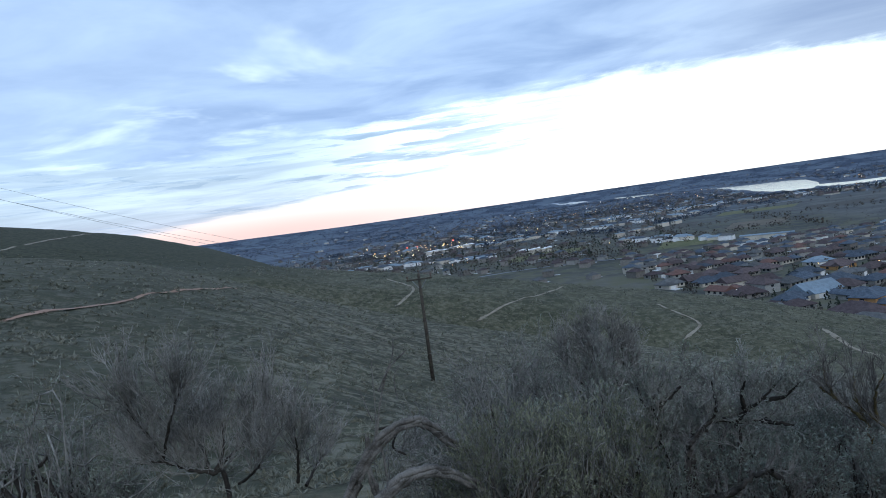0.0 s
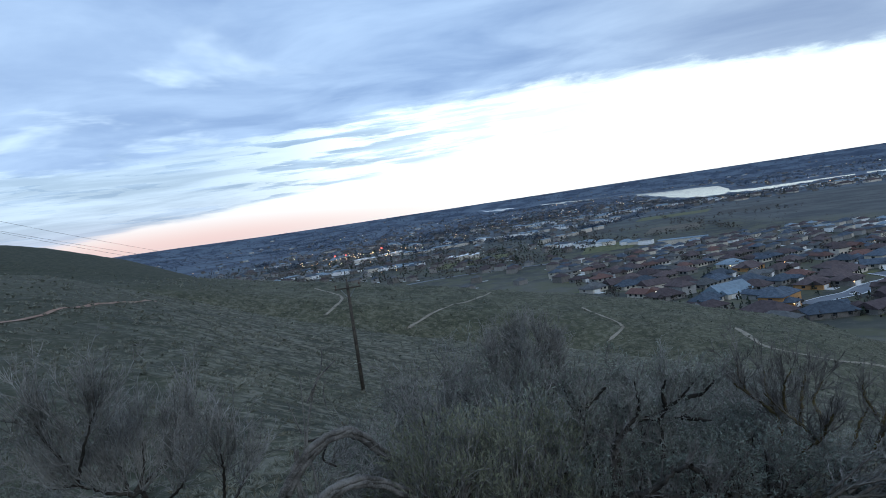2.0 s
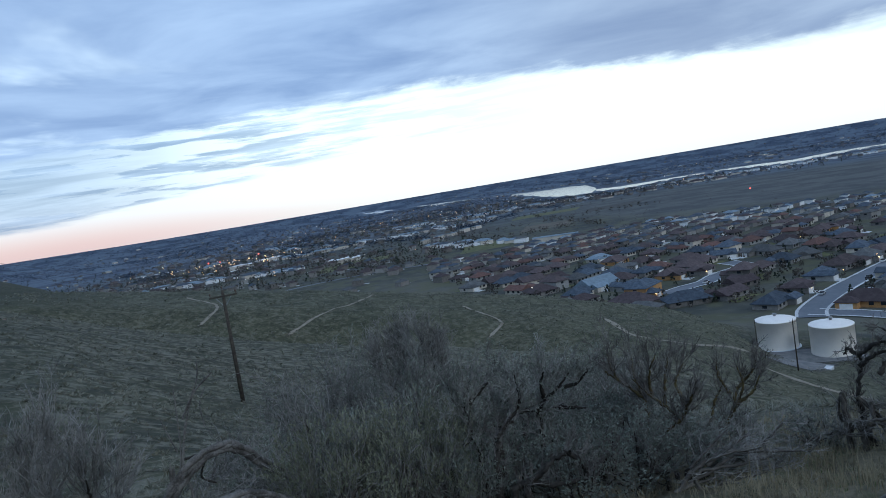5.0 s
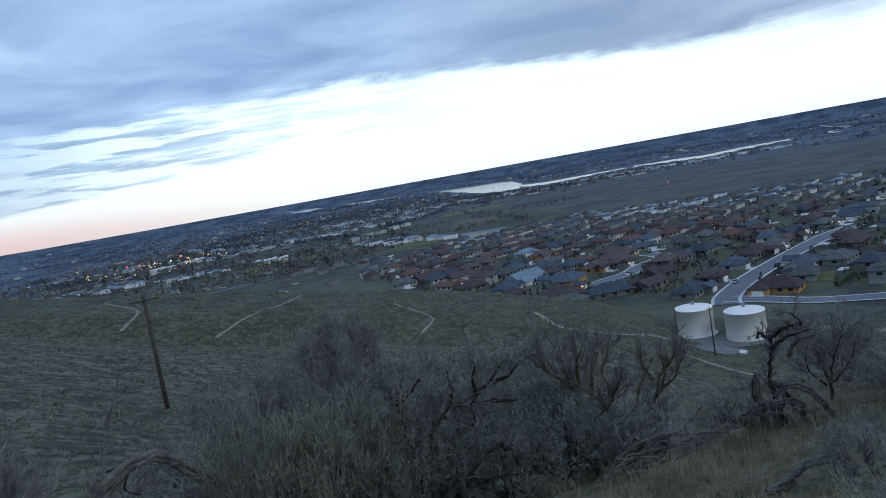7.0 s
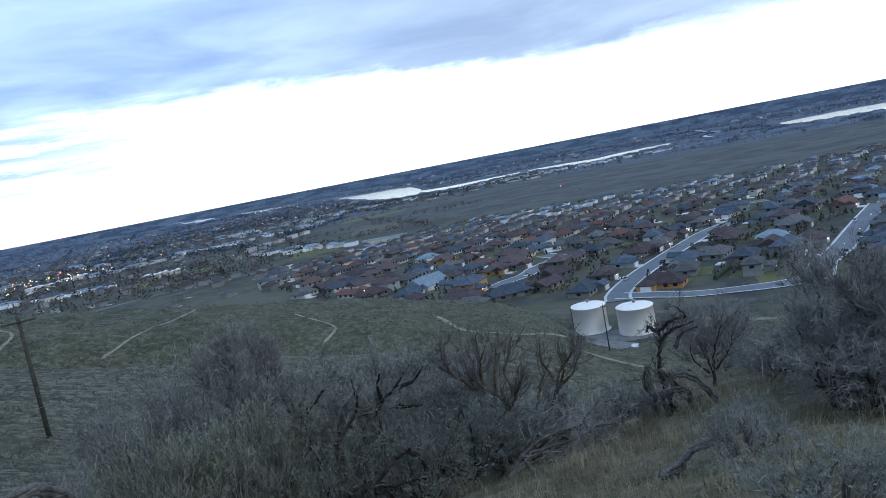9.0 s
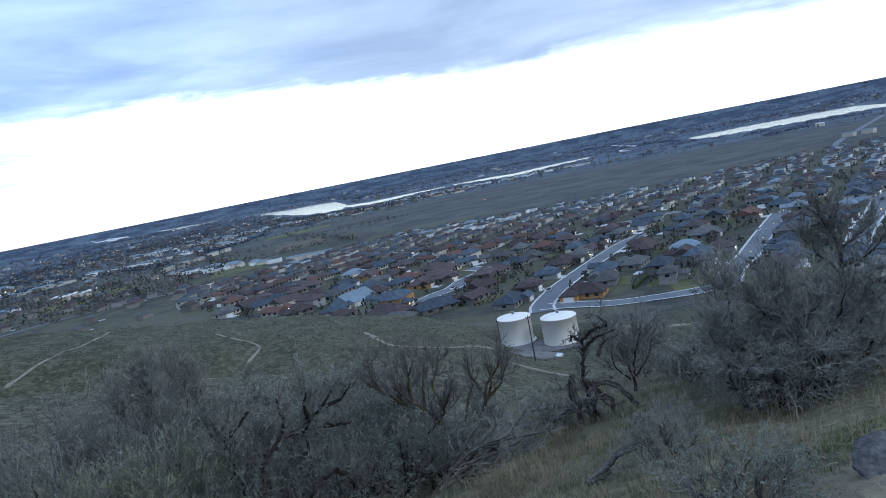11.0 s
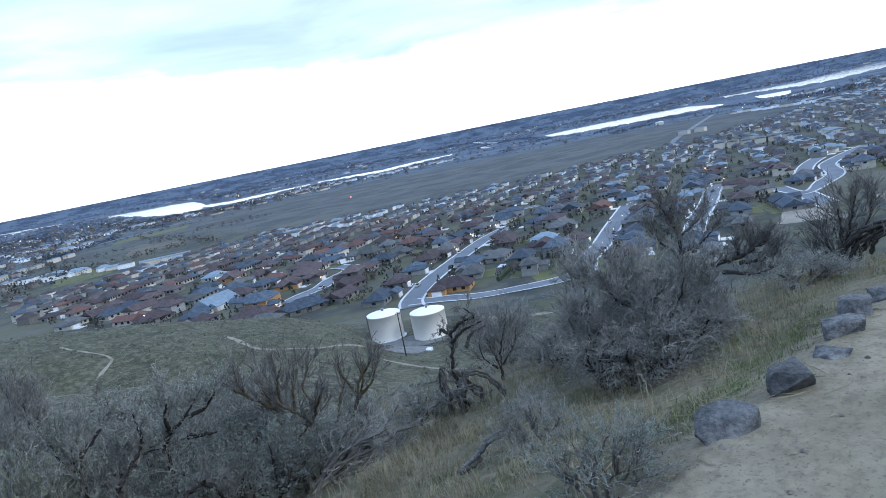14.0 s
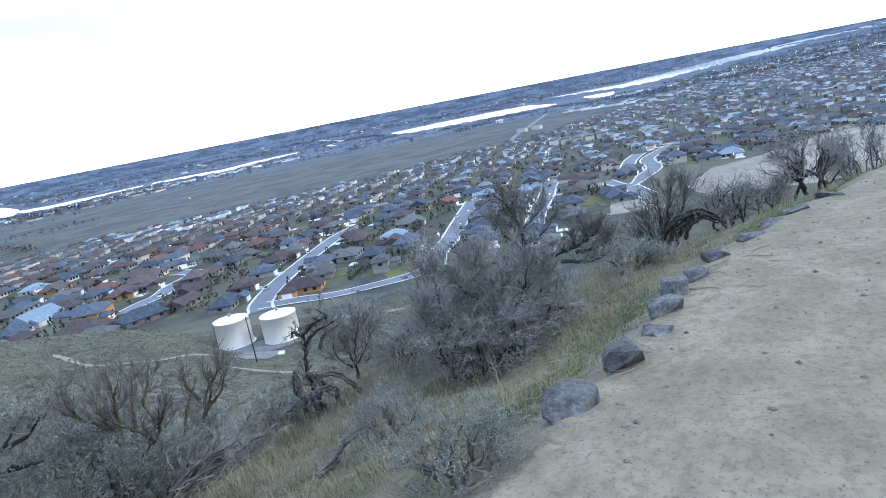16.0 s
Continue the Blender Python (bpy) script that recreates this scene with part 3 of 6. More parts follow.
# ---- water tanks, poles and the town on the valley floor ----
def tank(bearing, distance, z, label):
    root = tagged(new("water_tank"), label, "water tank", "water tanks")
    x, y = polar(bearing, distance)
    root.matrix_basis = pose(x, y, z)
    bm = bmesh.new()
    lathe(bm, [(6.2, -3.0), (6.2, 0.0), (6.2, 9.0), (6.28, 9.02), (6.28, 9.2), (6.1, 9.25)], 56)
    part("shell", of_bmesh("shell", bm, TANK_PAINT, True), root)
    bm = bmesh.new()
    lathe(bm, [(6.2, 9.24), (6.0, 9.35), (3.0, 10.0), (0.9, 10.3), (0, 10.32)], 56)
    roof = part("roof", of_bmesh("roof", bm, TANK_ROOF, True), root, "pale domed roof")
    bm = bmesh.new()
    lathe(bm, [(0.45, 10.25), (0.45, 10.9), (0.7, 10.95), (0.6, 11.2), (0, 11.25)], 12)
    part("vent", of_bmesh("vent", bm, STEEL, True), roof)
    bm = bmesh.new()
    turn = radians(-bearing - 8)
    for side in (-0.25, 0.25):
        box(bm, 6.35, 6.42, side - 0.04, side + 0.04, 0.5, 9.6)
    for k in range(28):
        box(bm, 6.36, 6.41, -0.25, 0.25, 0.7 + 0.32 * k, 0.74 + 0.32 * k)
    bmesh.ops.rotate(bm, verts=bm.verts, cent=(0, 0, 0), matrix=Matrix.Rotation(turn, 3, "Z"))
    part("ladder", of_bmesh("ladder", bm, STEEL), root)
    bm = bmesh.new()
    lathe(bm, [(6.2, -0.5), (7.0, -0.5), (7.0, 0.12), (6.22, 0.14)], 40)
    part("footing", of_bmesh("footing", bm, CONCRETE), root)


tank(41.35, 243, -65.6, "cream-painted round steel water tank on a gravel pad")
tank(45.1, 234, -65.7, "cream-painted round water tank beside its twin")


def cylinder_mesh(name, r0, r1, z0, z1, mat, sides=10):
    bm = bmesh.new()
    lathe(bm, [(0, z0), (r0, z0), (r1, z1), (0, z1 + 0.03)], sides)
    return of_bmesh(name, bm, mat, True)


def utility_pole(x, y, z, tall, turn, label, arm=2.3, lean=0.0):
    root = tagged(new("utility_pole"), label, "utility pole")
    root.matrix_basis = pose(x, y, z, 0, lean, turn)
    part("pole", cylinder_mesh("pole", 0.19, 0.13, -1.0, tall, POLE_WOOD), root)
    if not arm:
        bm = bmesh.new()
        box(bm, -0.06, 0.06, -1.1, 0.0, tall - 0.5, tall - 0.38)
        box(bm, -0.14, 0.14, -1.5, -0.9, tall - 0.56, tall - 0.40)
        part("lamp_arm", of_bmesh("lamp_arm", bm, STEEL), root)
        return root
    bm = bmesh.new()
    box(bm, -arm / 2, arm / 2, -0.22, -0.10, tall - 0.55, tall - 0.42)
    bmesh.ops.bevel(bm, geom=bm.edges[:], offset=0.012, segments=1)
    crossarm = part("crossarm", of_bmesh("crossarm", bm, POLE_WOOD), root)
    for side in (-1, 1):
        bm = bmesh.new()
        v, f = tubes([(np.array(((side * 0.12, -0.14, tall - 1.25), (side * 0.62, -0.16, tall - 0.56))), np.array((0.03, 0.03)))], 5)
        part("brace", mesh_big("brace", v, f, STEEL), crossarm)
        bm.free()
    for at in (-arm / 2 + 0.12, 0.0, arm / 2 - 0.12):
        bm = bmesh.new()
        lathe(bm, [(0.02, tall - 0.44), (0.03, tall - 0.30), (0.075, tall - 0.28), (0.055, tall - 0.2), (0.08, tall - 0.17), (0.04, tall - 0.09), (0, tall - 0.07)], 8)
        bmesh.ops.translate(bm, verts=bm.verts, vec=(at, -0.16 if at else 0.0, 0.0 if at else 0.45))
        part("insulator", of_bmesh("insulator", bm, INSULATOR, True), crossarm)
    return root


def wires():
    """Three slack wires from the near pole towards the left."""
    x, y = polar(-2.35, 60)
    top = EYE - 60 * math.tan(radians(4.74))
    for k, (side, far) in enumerate(((-1.05, 6.9), (0.0, 7.6), (1.05, 6.4))):
        a = np.array((x + side, y - 0.16, top - (0.05 if side else -0.4)))
        b = sight(-52, far + 6.2, 52)
        t = np.linspace(0, 1, 40)[:, None]
        line = a * (1 - t) + b * t - np.array((0, 0, 1.0)) * 4 * 1.1 * t * (1 - t)
        v, f = tubes([(line, np.full(40, 0.008))], 5)
        tagged(new("power_wire", mesh_big("power_wire", v, f, WIRE, True)), "thin dark slack overhead wire leaving the wooden pole", "wire", "overhead wires")


x, y = polar(-2.35, 60)
top = EYE - 60 * math.tan(radians(4.74))
foot = float(ground(x, y))
utility_pole(x, y, foot, top - foot, 4.0, "dark weathered wooden utility pole with one crossarm")
x, y = polar(39.9, 212)
foot = float(ground(x, y))
utility_pole(x, y, foot, EYE - 212 * math.tan(radians(13.4)) - foot, -20, "slim dark lamp pole beside the water tanks", arm=0)
x, y = polar(42.55, 186)
foot = float(ground(x, y))
utility_pole(x, y, foot, EYE - 186 * math.tan(radians(13.55)) - foot, -40, "slim dark wooden pole near the gravel pad", arm=1.4)


# streets
STREETS = [
    ((206, 214), (219, 226), (250, 243), (291, 260), (328, 274), (357, 284), (389, 290)),
    ((262, 158), (285, 169), (314, 177), (350, 190), (392, 205), (441, 222)),
    ((334, 135), (381, 149), (419, 158), (479, 175), (500, 178)),
    ((214, 221), (220, 206), (226, 186), (247, 165), (262, 158)),
    ((208, 312), (224, 317), (238, 319), (252, 328), (264, 333)),
    ((459, 129), (430, 106), (464, 103), (498, 103), (543, 117), (583, 116), (640, 108)),
    ((507, 125), (552, 132), (590, 133)),
    ((430, 106), (412, 97), (391, 86)),
    ((425, 357), (441, 345), (463, 338), (480, 322)),
    ((264, 333), (275, 336), (284, 343), (287, 362)),
]


def streets():
    for k, line in enumerate(STREETS):
        ribbon("road", line, 9.6, ASPHALT, "pale grey asphalt residential street", "road", 0.25, 4.0)
        line = np.array(line, float)
        for side in (-1, 1):
            ahead = np.gradient(line, axis=0)
            ahead /= np.linalg.norm(ahead, axis=1, keepdims=True)
            walk_line = line + side * 5.45 * np.stack([-ahead[:, 1], ahead[:, 0]], 1)
            ribbon("pavement", walk_line, 1.3, KERB, "pale concrete kerb and pavement along the street", "pavement", 0.40, 4.0)


streets()
ribbon("road", [polar(b, r) for b, r in ((38.5, 238), (42, 231), (47.5, 232))], 22, GRAVEL, "dark gravel pad around the water tanks", "gravel pad", 0.12, 3.0)
ribbon("road", [polar(b, r) for b, r in ((41.5, 190), (43.0, 200), (43.6, 222))], 16, GRAVEL, "dark gravel apron in front of the tanks", "gravel pad", 0.16, 3.0)
trail(((39.9, -16.8), (41.5, -17.6), (43.5, -18.4), (46.4, -19.2), (49, -19.6)), 4.6, TRAIL, "pale dirt track curving past the gravel apron", 120)
trail(((49.5, -15.4), (53, -15.9), (58, -16.0), (63, -16.2)), 7.0, TRAIL, "pale graded dirt bench below the street", 150)
x, y = polar(44.6, 200)
bm = bmesh.new()
box(bm, -1.6, 1.6, -0.9, 0.9, -1.0, 0.35)
tagged(new("concrete_slab", of_bmesh("concrete_slab", bm, CONCRETE)), "small pale concrete slab on the gravel apron", "slab").matrix_basis = pose(x, y, float(ground(x, y)) + 0.1, 0, 0, 30)


def lot(name, corners, mat, label, lift=0.12):
    """A flat patch of ground given by plan corners, its rim gently uneven."""
    corners = np.array(corners, float)
    ring = []
    for p, q in zip(corners, np.roll(corners, -1, 0)):
        for t in np.linspace(0, 1, 12)[:-1]:
            ring.append(p + (q - p) * t)
    ring = np.array(ring)
    ring += np.stack([ripple(ring[:, 0], ring[:, 1], 25), ripple(ring[:, 1], ring[:, 0], 25)], 1) * 2.0
    mid = ring.mean(0)
    levels = [ring, mid + (ring - mid) * 0.66, mid + (ring - mid) * 0.33]
    pts = np.concatenate(levels + [mid[None]])
    verts = np.concatenate([pts, (ground(pts[:, 0], pts[:, 1]) + lift)[:, None]], 1)
    n = len(ring)
    faces = [(k * n + i, k * n + (i + 1) % n, (k + 1) * n + (i + 1) % n, (k + 1) * n + i) for k in range(2) for i in range(n)]
    faces += [(2 * n + i, 2 * n + (i + 1) % n, 3 * n) for i in range(n)]
    tagged(new(name, mesh_of(name, verts, faces, mat)), label, "lot", kind="structure")


lot("lot", ((372, 52), (400, 66), (462, 62), (500, 30), (560, 0), (640, -40), (640, -90), (420, -60), (380, -10)), BARE_LOT, "pale graded sandy building lot")
lot("lot", ((345, 98), (392, 108), (388, 84), (350, 70)), BARE_LOT, "small bare sandy lot beside the street")
lot("lot", ((244, 172), (300, 140), (308, 160), (262, 186)), LAWN, "dormant yellow-green lawn behind the street")

ROOFS = [blotched("brown_shingle_roof", (0.048, 0.038, 0.040), (0.092, 0.073, 0.075), 0.5, 0.9, 10, 0.4, 0.03, vary=0.3),
         blotched("slate_shingle_roof", (0.030, 0.042, 0.062), (0.072, 0.092, 0.122), 0.5, 0.85, 10, 0.4, 0.03, vary=0.3),
         blotched("grey_brown_shingle_roof", (0.058, 0.062, 0.066), (0.108, 0.113, 0.118), 0.5, 0.9, 10, 0.4, 0.03, vary=0.25),
         blotched("dark_brown_shingle_roof", (0.038, 0.029, 0.032), (0.070, 0.056, 0.060), 0.5, 0.9, 10, 0.4, 0.03, vary=0.25),
         blotched("pale_roof_sheet", (0.13, 0.175, 0.22), (0.19, 0.245, 0.30), 0.4, 0.7, 8, 0.2, 0.02, vary=0.15),
         blotched("reddish_shingle_roof", (0.080, 0.046, 0.040), (0.128, 0.076, 0.066), 0.5, 0.9, 10, 0.4, 0.03, vary=0.2)]
WALLS = [blotched("tan_stucco", (0.155, 0.15, 0.143), (0.23, 0.223, 0.212), 0.6, 0.9, 8, 0.1, vary=0.2), blotched("grey_siding", (0.20, 0.205, 0.20), (0.28, 0.28, 0.275), 0.6, vary=0.25),
         blotched("cream_stucco", (0.40, 0.37, 0.32), (0.50, 0.47, 0.41), 0.6, vary=0.15), blotched("ochre_sheathing", (0.32, 0.18, 0.07), (0.42, 0.25, 0.11), 0.6),
         blotched("stone_brown_wall", (0.105, 0.099, 0.093), (0.17, 0.162, 0.152), 0.6, vary=0.25),
         blotched("white_siding", (0.55, 0.56, 0.57), (0.68, 0.69, 0.70), 0.6, vary=0.2)]
WINDOW = material("dark_window_glass", 0.08)[0]
WINDOW.node_tree.nodes["Principled BSDF"].inputs["Base Color"].default_value = (0.02, 0.025, 0.03, 1)
WHITE_TRIM = blotched("white_trim_paint", (0.58, 0.58, 0.57), (0.70, 0.70, 0.69), 0.8, 0.6, relief=0)
WARM_LIGHT = glowing("warm_lamp_light", (1.0, 0.55, 0.2), 5.0)
WHITE_LIGHT = glowing("white_lamp_light", (1.0, 0.86, 0.66), 4.0)
RED_LIGHT = glowing("red_sign_light", (1.0, 0.10, 0.06), 5.0)


def hip_roof(bm, x0, x1, y0, y1, z, pitch, eave=0.6, gable=False):
    """A hipped (or gabled) roof with eaves and a fascia over a rectangle."""
    x0, x1, y0, y1 = x0 - eave, x1 + eave, y0 - eave, y1 + eave
    w, d = x1 - x0, y1 - y0
    rise = min(w, d) / 2 * pitch
    if w >= d:
        inset = 0.05 if gable else d / 2
        ridge = ((x0 + inset, (y0 + y1) / 2, z + rise), (x1 - inset, (y0 + y1) / 2, z + rise))
    else:
        inset = 0.05 if gable else w / 2
        ridge = (((x0 + x1) / 2, y0 + inset, z + rise), ((x0 + x1) / 2, y1 - inset, z + rise))
    low = [bm.verts.new((x, y, z - 0.25)) for x, y in ((x0, y0), (x1, y0), (x1, y1), (x0, y1))]
    top = [bm.verts.new((x, y, z)) for x, y in ((x0, y0), (x1, y0), (x1, y1), (x0, y1))]
    r0, r1 = [bm.verts.new(p) for p in ridge]
    bm.faces.new(low[::-1])
    for k in range(4):
        bm.faces.new((low[k], low[(k + 1) % 4], top[(k + 1) % 4], top[k]))
    if w >= d:
        faces = ((top[0], top[1], r1, r0), (top[1], top[2], r1), (top[2], top[3], r0, r1), (top[3], top[0], r0))
    else:
        faces = ((top[0], top[1], r0), (top[1], top[2], r1, r0), (top[2], top[3], r1), (top[3], top[0], r0, r1))
    for f in faces:
        bm.faces.new(f)


def slab(name, x0, x1, y0, y1, z0, z1, mat):
    bm = bmesh.new()
    box(bm, x0, x1, y0, y1, z0, z1)
    return of_bmesh(name, bm, mat)


ROOF_WORDS = ("brown", "slate-blue", "grey-brown", "dark brown", "pale blue-grey", "reddish")
WALL_WORDS = ("tan stucco", "grey siding", "cream stucco", "ochre sheathing", "brown stone", "white siding")


def house(x, y, turn, w, d, roof, wall, storeys, seed):
    rng = random.Random(seed)
    z = float(ground(x, y)) + 0.1
    tall = 2.7 * storeys
    root = tagged(new("house"), f"{'two-storey' if storeys > 1 else 'low'} {WALL_WORDS[wall]} house with a {ROOF_WORDS[roof]} roof", "house", "houses of the suburb")
    root.matrix_basis = pose(x, y, z, 0, 0, turn)
    side = rng.choice((-1, 1))
    gx0, gx1 = sorted((side * w * 0.08, side * w * 0.5))
    gy = -d / 2 - rng.uniform(3.5, 6.0)
    bm = bmesh.new()
    box(bm, -w / 2, w / 2, -d / 2, d / 2, -1.5, tall)
    part("wall", of_bmesh("wall", bm, WALLS[wall]), root)
    part("garage_wing", slab("garage_wing", gx0, gx1, gy, -d / 2 - 0.003, -1.5, 2.9, WALLS[wall]), root)
    bm = bmesh.new()
    hip_roof(bm, -w / 2, w / 2, -d / 2, d / 2, tall, rng.uniform(0.45, 0.6), 0.7, rng.random() < 0.2)
    part("roof", of_bmesh("roof", bm, ROOFS[roof]), root)
    bm = bmesh.new()
    hip_roof(bm, gx0, gx1, gy, -d / 2 + 2.5, 2.9 + 0.02, 0.5, 0.5, rng.random() < 0.5)
    part("garage_roof", of_bmesh("garage_roof", bm, ROOFS[roof]), root)
    mid = (gx0 + gx1) / 2
    part("garage_door", slab("garage_door", mid - 2.4, mid + 2.4, gy - 0.06, gy - 0.003, 0.0, 2.3, WHITE_TRIM), root, "pale panelled garage door")
    for k in range(2):
        at = -side * w * (0.12 + 0.22 * k)
        part("window", slab("window", at - 0.9, at + 0.9, -d / 2 - 0.07, -d / 2 - 0.003, 0.9, 2.3, WINDOW), root)
    for k in range(3):
        at = w * (-0.3 + 0.3 * k)
        part("window", slab("window", at - 0.9, at + 0.9, d / 2 + 0.003, d / 2 + 0.07, 0.9, 2.3, WINDOW), root)
    for s in (-1, 1):
        lo, hi = sorted((s * (w / 2 + 0.003), s * (w / 2 + 0.07)))
        part("window", slab("window", lo, hi, -1.0, 1.0, 0.9 + tall - 2.9, 2.2 + tall - 2.9, WINDOW), root)
    if rng.random() < 0.33:
        bm = bmesh.new()
        lathe(bm, [(0, 1.7), (0.28, 1.95), (0.28, 2.25), (0, 2.5)], 6)
        bmesh.ops.translate(bm, verts=bm.verts, vec=(gx0 - 0.4, gy - 0.35, 0.4))
        part("porch_lamp", of_bmesh("porch_lamp", bm, WARM_LIGHT if rng.random() < 0.8 else WHITE_LIGHT), root, "lit warm porch lamp")
    # a lawn behind it and a driveway before it
    if rng.random() < 0.6 and math.hypot(x, y) < 560:
        c, s = math.cos(radians(turn)), math.sin(radians(turn))
        corners = [(u * (w / 2 + 1.0), d / 2 + v) for u, v in ((-1, 0.2), (1, 0.2), (1, 3.2), (1, 6.5), (-1, 6.0), (-1, 3.0))]
        verts = [(x + c * u - s * v, y + s * u + c * v) for u, v in corners]
        tagged(new("lawn", mesh_of("lawn", [(p, q, float(ground(p, q)) + 0.15) for p, q in verts], [(0, 1, 2, 3, 4, 5)], LAWN)),
               "dormant olive lawn behind a house", "lawn", kind="structure")
    gap = float(np.min(np.hypot(STREET_POINTS[:, 0] - x, STREET_POINTS[:, 1] - y))) + gy - 5.4
    if rng.random() < 0.3 or gap < 0.8:
        return root
    long = gap if gap < 9 else 5.0
    c, s = math.cos(radians(turn)), math.sin(radians(turn))
    corners = [(mid - 2.9, gy - 0.2), (mid + 2.9, gy - 0.2), (mid + 3.4, gy - long), (mid - 3.1, gy - long)]
    verts = [(x + c * u - s * v, y + s * u + c * v, 0) for u, v in corners]
    verts = [(p, q, float(ground(p, q)) + 0.32) for p, q, _ in verts]
    verts += [(p, q, r - 1.0) for p, q, r in verts]
    tagged(new("driveway", mesh_of("driveway", verts, [(0, 1, 2, 3)[::-1], (0, 1, 5, 4), (1, 2, 6, 5), (2, 3, 7, 6), (3, 0, 4, 7)], CONCRETE)),
           "pale concrete driveway in front of a garage", "driveway", kind="structure")
    return root


STREET_POINTS = []
for line in STREETS:
    line = np.array(line, float)
    for p, q in zip(line, line[1:]):
        for t in np.arange(0, 1, 4.0 / np.hypot(*(q - p))):
            STREET_POINTS.append(p + (q - p) * t)
STREET_POINTS = np.array(STREET_POINTS)


def facing(x, y):
    """The turn with which a house there looks at its nearest street."""
    gap = STREET_POINTS - np.array((x, y))
    gap = gap[np.argmin(np.hypot(gap[:, 0], gap[:, 1]))]
    return math.degrees(math.atan2(gap[1], gap[0])) + 90


# houses placed one by one: plan x, y, width, roof, wall
FRONT_ROW = [
    (199, 370, 28, 4, 2), (223, 390, 28, 1, 1), (201, 323, 24, 1, 3), (183, 304, 27, 3, 4), (199, 283, 25, 1, 4), (218, 276, 20, 3, 0), (215, 244, 21, 1, 0),
    (240, 353, 22, 0, 3), (283, 396, 22, 0, 0), (300, 380, 18, 1, 2), (274, 318, 19, 0, 0), (239, 292, 18, 3, 4), (240, 412, 20, 2, 1), (259, 449, 22, 0, 3),
    (262, 478, 21, 4, 2), (227, 434, 23, 1, 1), (264, 420, 20, 0, 0),
]
MAIN_STREET = [
    (243, 260, 19, 3, 4), (269, 271, 19, 1, 1), (296, 283, 24, 0, 0), (235, 214, 23, 3, 3), (260, 221, 20, 2, 1), (294, 229, 21, 2, 0), (333, 250, 22, 0, 4),
    (264, 188, 15, 2, 1), (302, 196, 21, 1, 1), (372, 236, 26, 2, 0), (318, 363, 24, 2, 0), (324, 421, 20, 5, 0), (317, 327, 20, 2, 1), (357, 386, 22, 3, 0),
    (342, 332, 20, 0, 0), (357, 310, 20, 1, 0), (401, 398, 24, 0, 3), (392, 263, 20, 1, 1),
]
FAR_STREETS = [
    (370, 346, 19, 0, 0), (386, 310, 18, 2, 1), (433, 240, 24, 5, 0), (430, 186, 22, 0, 0), (384, 128, 20, 1, 1), (424, 138, 22, 0, 0), (348, 115, 17, 2, 1),
    (279, 106, 15, 2, 2), (466, 146, 22, 3, 0), (351, 438, 19, 0, 0),
]
TWO_STOREYS = ((264, 188), (302, 196), (279, 106), (201, 323))
taken = []
for k, (x, y, w, roof, wall) in enumerate(FRONT_ROW + MAIN_STREET + FAR_STREETS):
    house(x, y, facing(x, y), 0.84 * w, 0.52 * w, roof, wall, 2 if (x, y) in TWO_STOREYS else 1, 100 + k)
    taken.append((x, y))


def strip_below(bearing):
    """Lower limit, in degrees below the horizon, of the open brown ground beyond the suburb."""
    return table(bearing, (14, 20, 33, 45, 57, 70, 76, 82, 100), (6.0, 5.6, 4.9, 5.0, 4.7, 3.9, 3.0, 2.2, 1.9))


def suburb_spot(x, y):
    r, b = math.hypot(x, y), math.degrees(math.atan2(x, y))
    drop = math.degrees(math.atan2(EYE - FLOOR, r))
    if not (15 < b < 99) or r < 318 or drop < strip_below(b) or ground(x, y) > FLOOR + 1.5:
        return None
    if b > 76 and drop > 8.1 or b > 87 and drop > 7.3 or 250 < y < 700 and x < 150:
        return None
    if 68 < b < 76 and drop > 10.3 or b < 40 and r < 335:
        return None
    return r


rng = random.Random(4)
far_spots = []
spots = []
for line in STREETS[:3] + STREETS[4:6] + STREETS[7:8]:
    line = np.array(line, float)
    ahead = np.gradient(line, axis=0)
    gone = 6.0
    for p, q in zip(line, line[1:]):
        reach = float(np.hypot(*(q - p)))
        way = (q - p) / reach
        while gone < reach:
            for side in (-1, 1):
                at = p + way * gone + side * 17.0 * np.array((-way[1], way[0]))
                spots.append((at[0], at[1], math.degrees(math.atan2(way[1], way[0])) + (0 if side > 0 else 180)))
            gone += 18.0
        gone -= reach
fan = radians(20)
for i in range(-36, 72):
    for j in range(-52, 58):
        u, v = 18.5 * j, 27 * i + (6 if i % 2 else 0)
        x = 500 + u * math.cos(fan) - v * math.sin(fan) + 6 * ripple(u, v, 160) + rng.uniform(-2.5, 2.5)
        y = 250 + u * math.sin(fan) + v * math.cos(fan) + 14 * ripple(v, u, 300) + rng.uniform(-2.5, 2.5)
        if math.hypot(x, y) > 540:
            continue
        spots.append((float(x), float(y), 20 + (180 if i % 2 else 0) + rng.choice((0, 0, 0, 90)) + rng.uniform(-14, 14)))
for i in range(-52, 90):
    for j in range(-64, 90):
        u, v = 12.5 * j, 20 * i + (6 if i % 2 else 0)
        x = 650 + u * math.cos(fan) - v * math.sin(fan) + 9 * ripple(u, v, 190) + rng.uniform(-2.5, 2.5)
        y = 330 + u * math.sin(fan) + v * math.cos(fan) + 16 * ripple(v, u, 260) + rng.uniform(-2.5, 2.5)
        if math.hypot(x, y) > 540:
            spots.append((float(x), float(y), 20 + (180 if i % 2 else 0) + rng.choice((0, 0, 0, 90)) + rng.uniform(-14, 14)))
near_count = 0
nearby = {}
for p, q in taken:
    nearby.setdefault((int(p // 20), int(q // 20)), []).append((p, q))
spots.sort(key=lambda spot: math.hypot(spot[0], spot[1]))
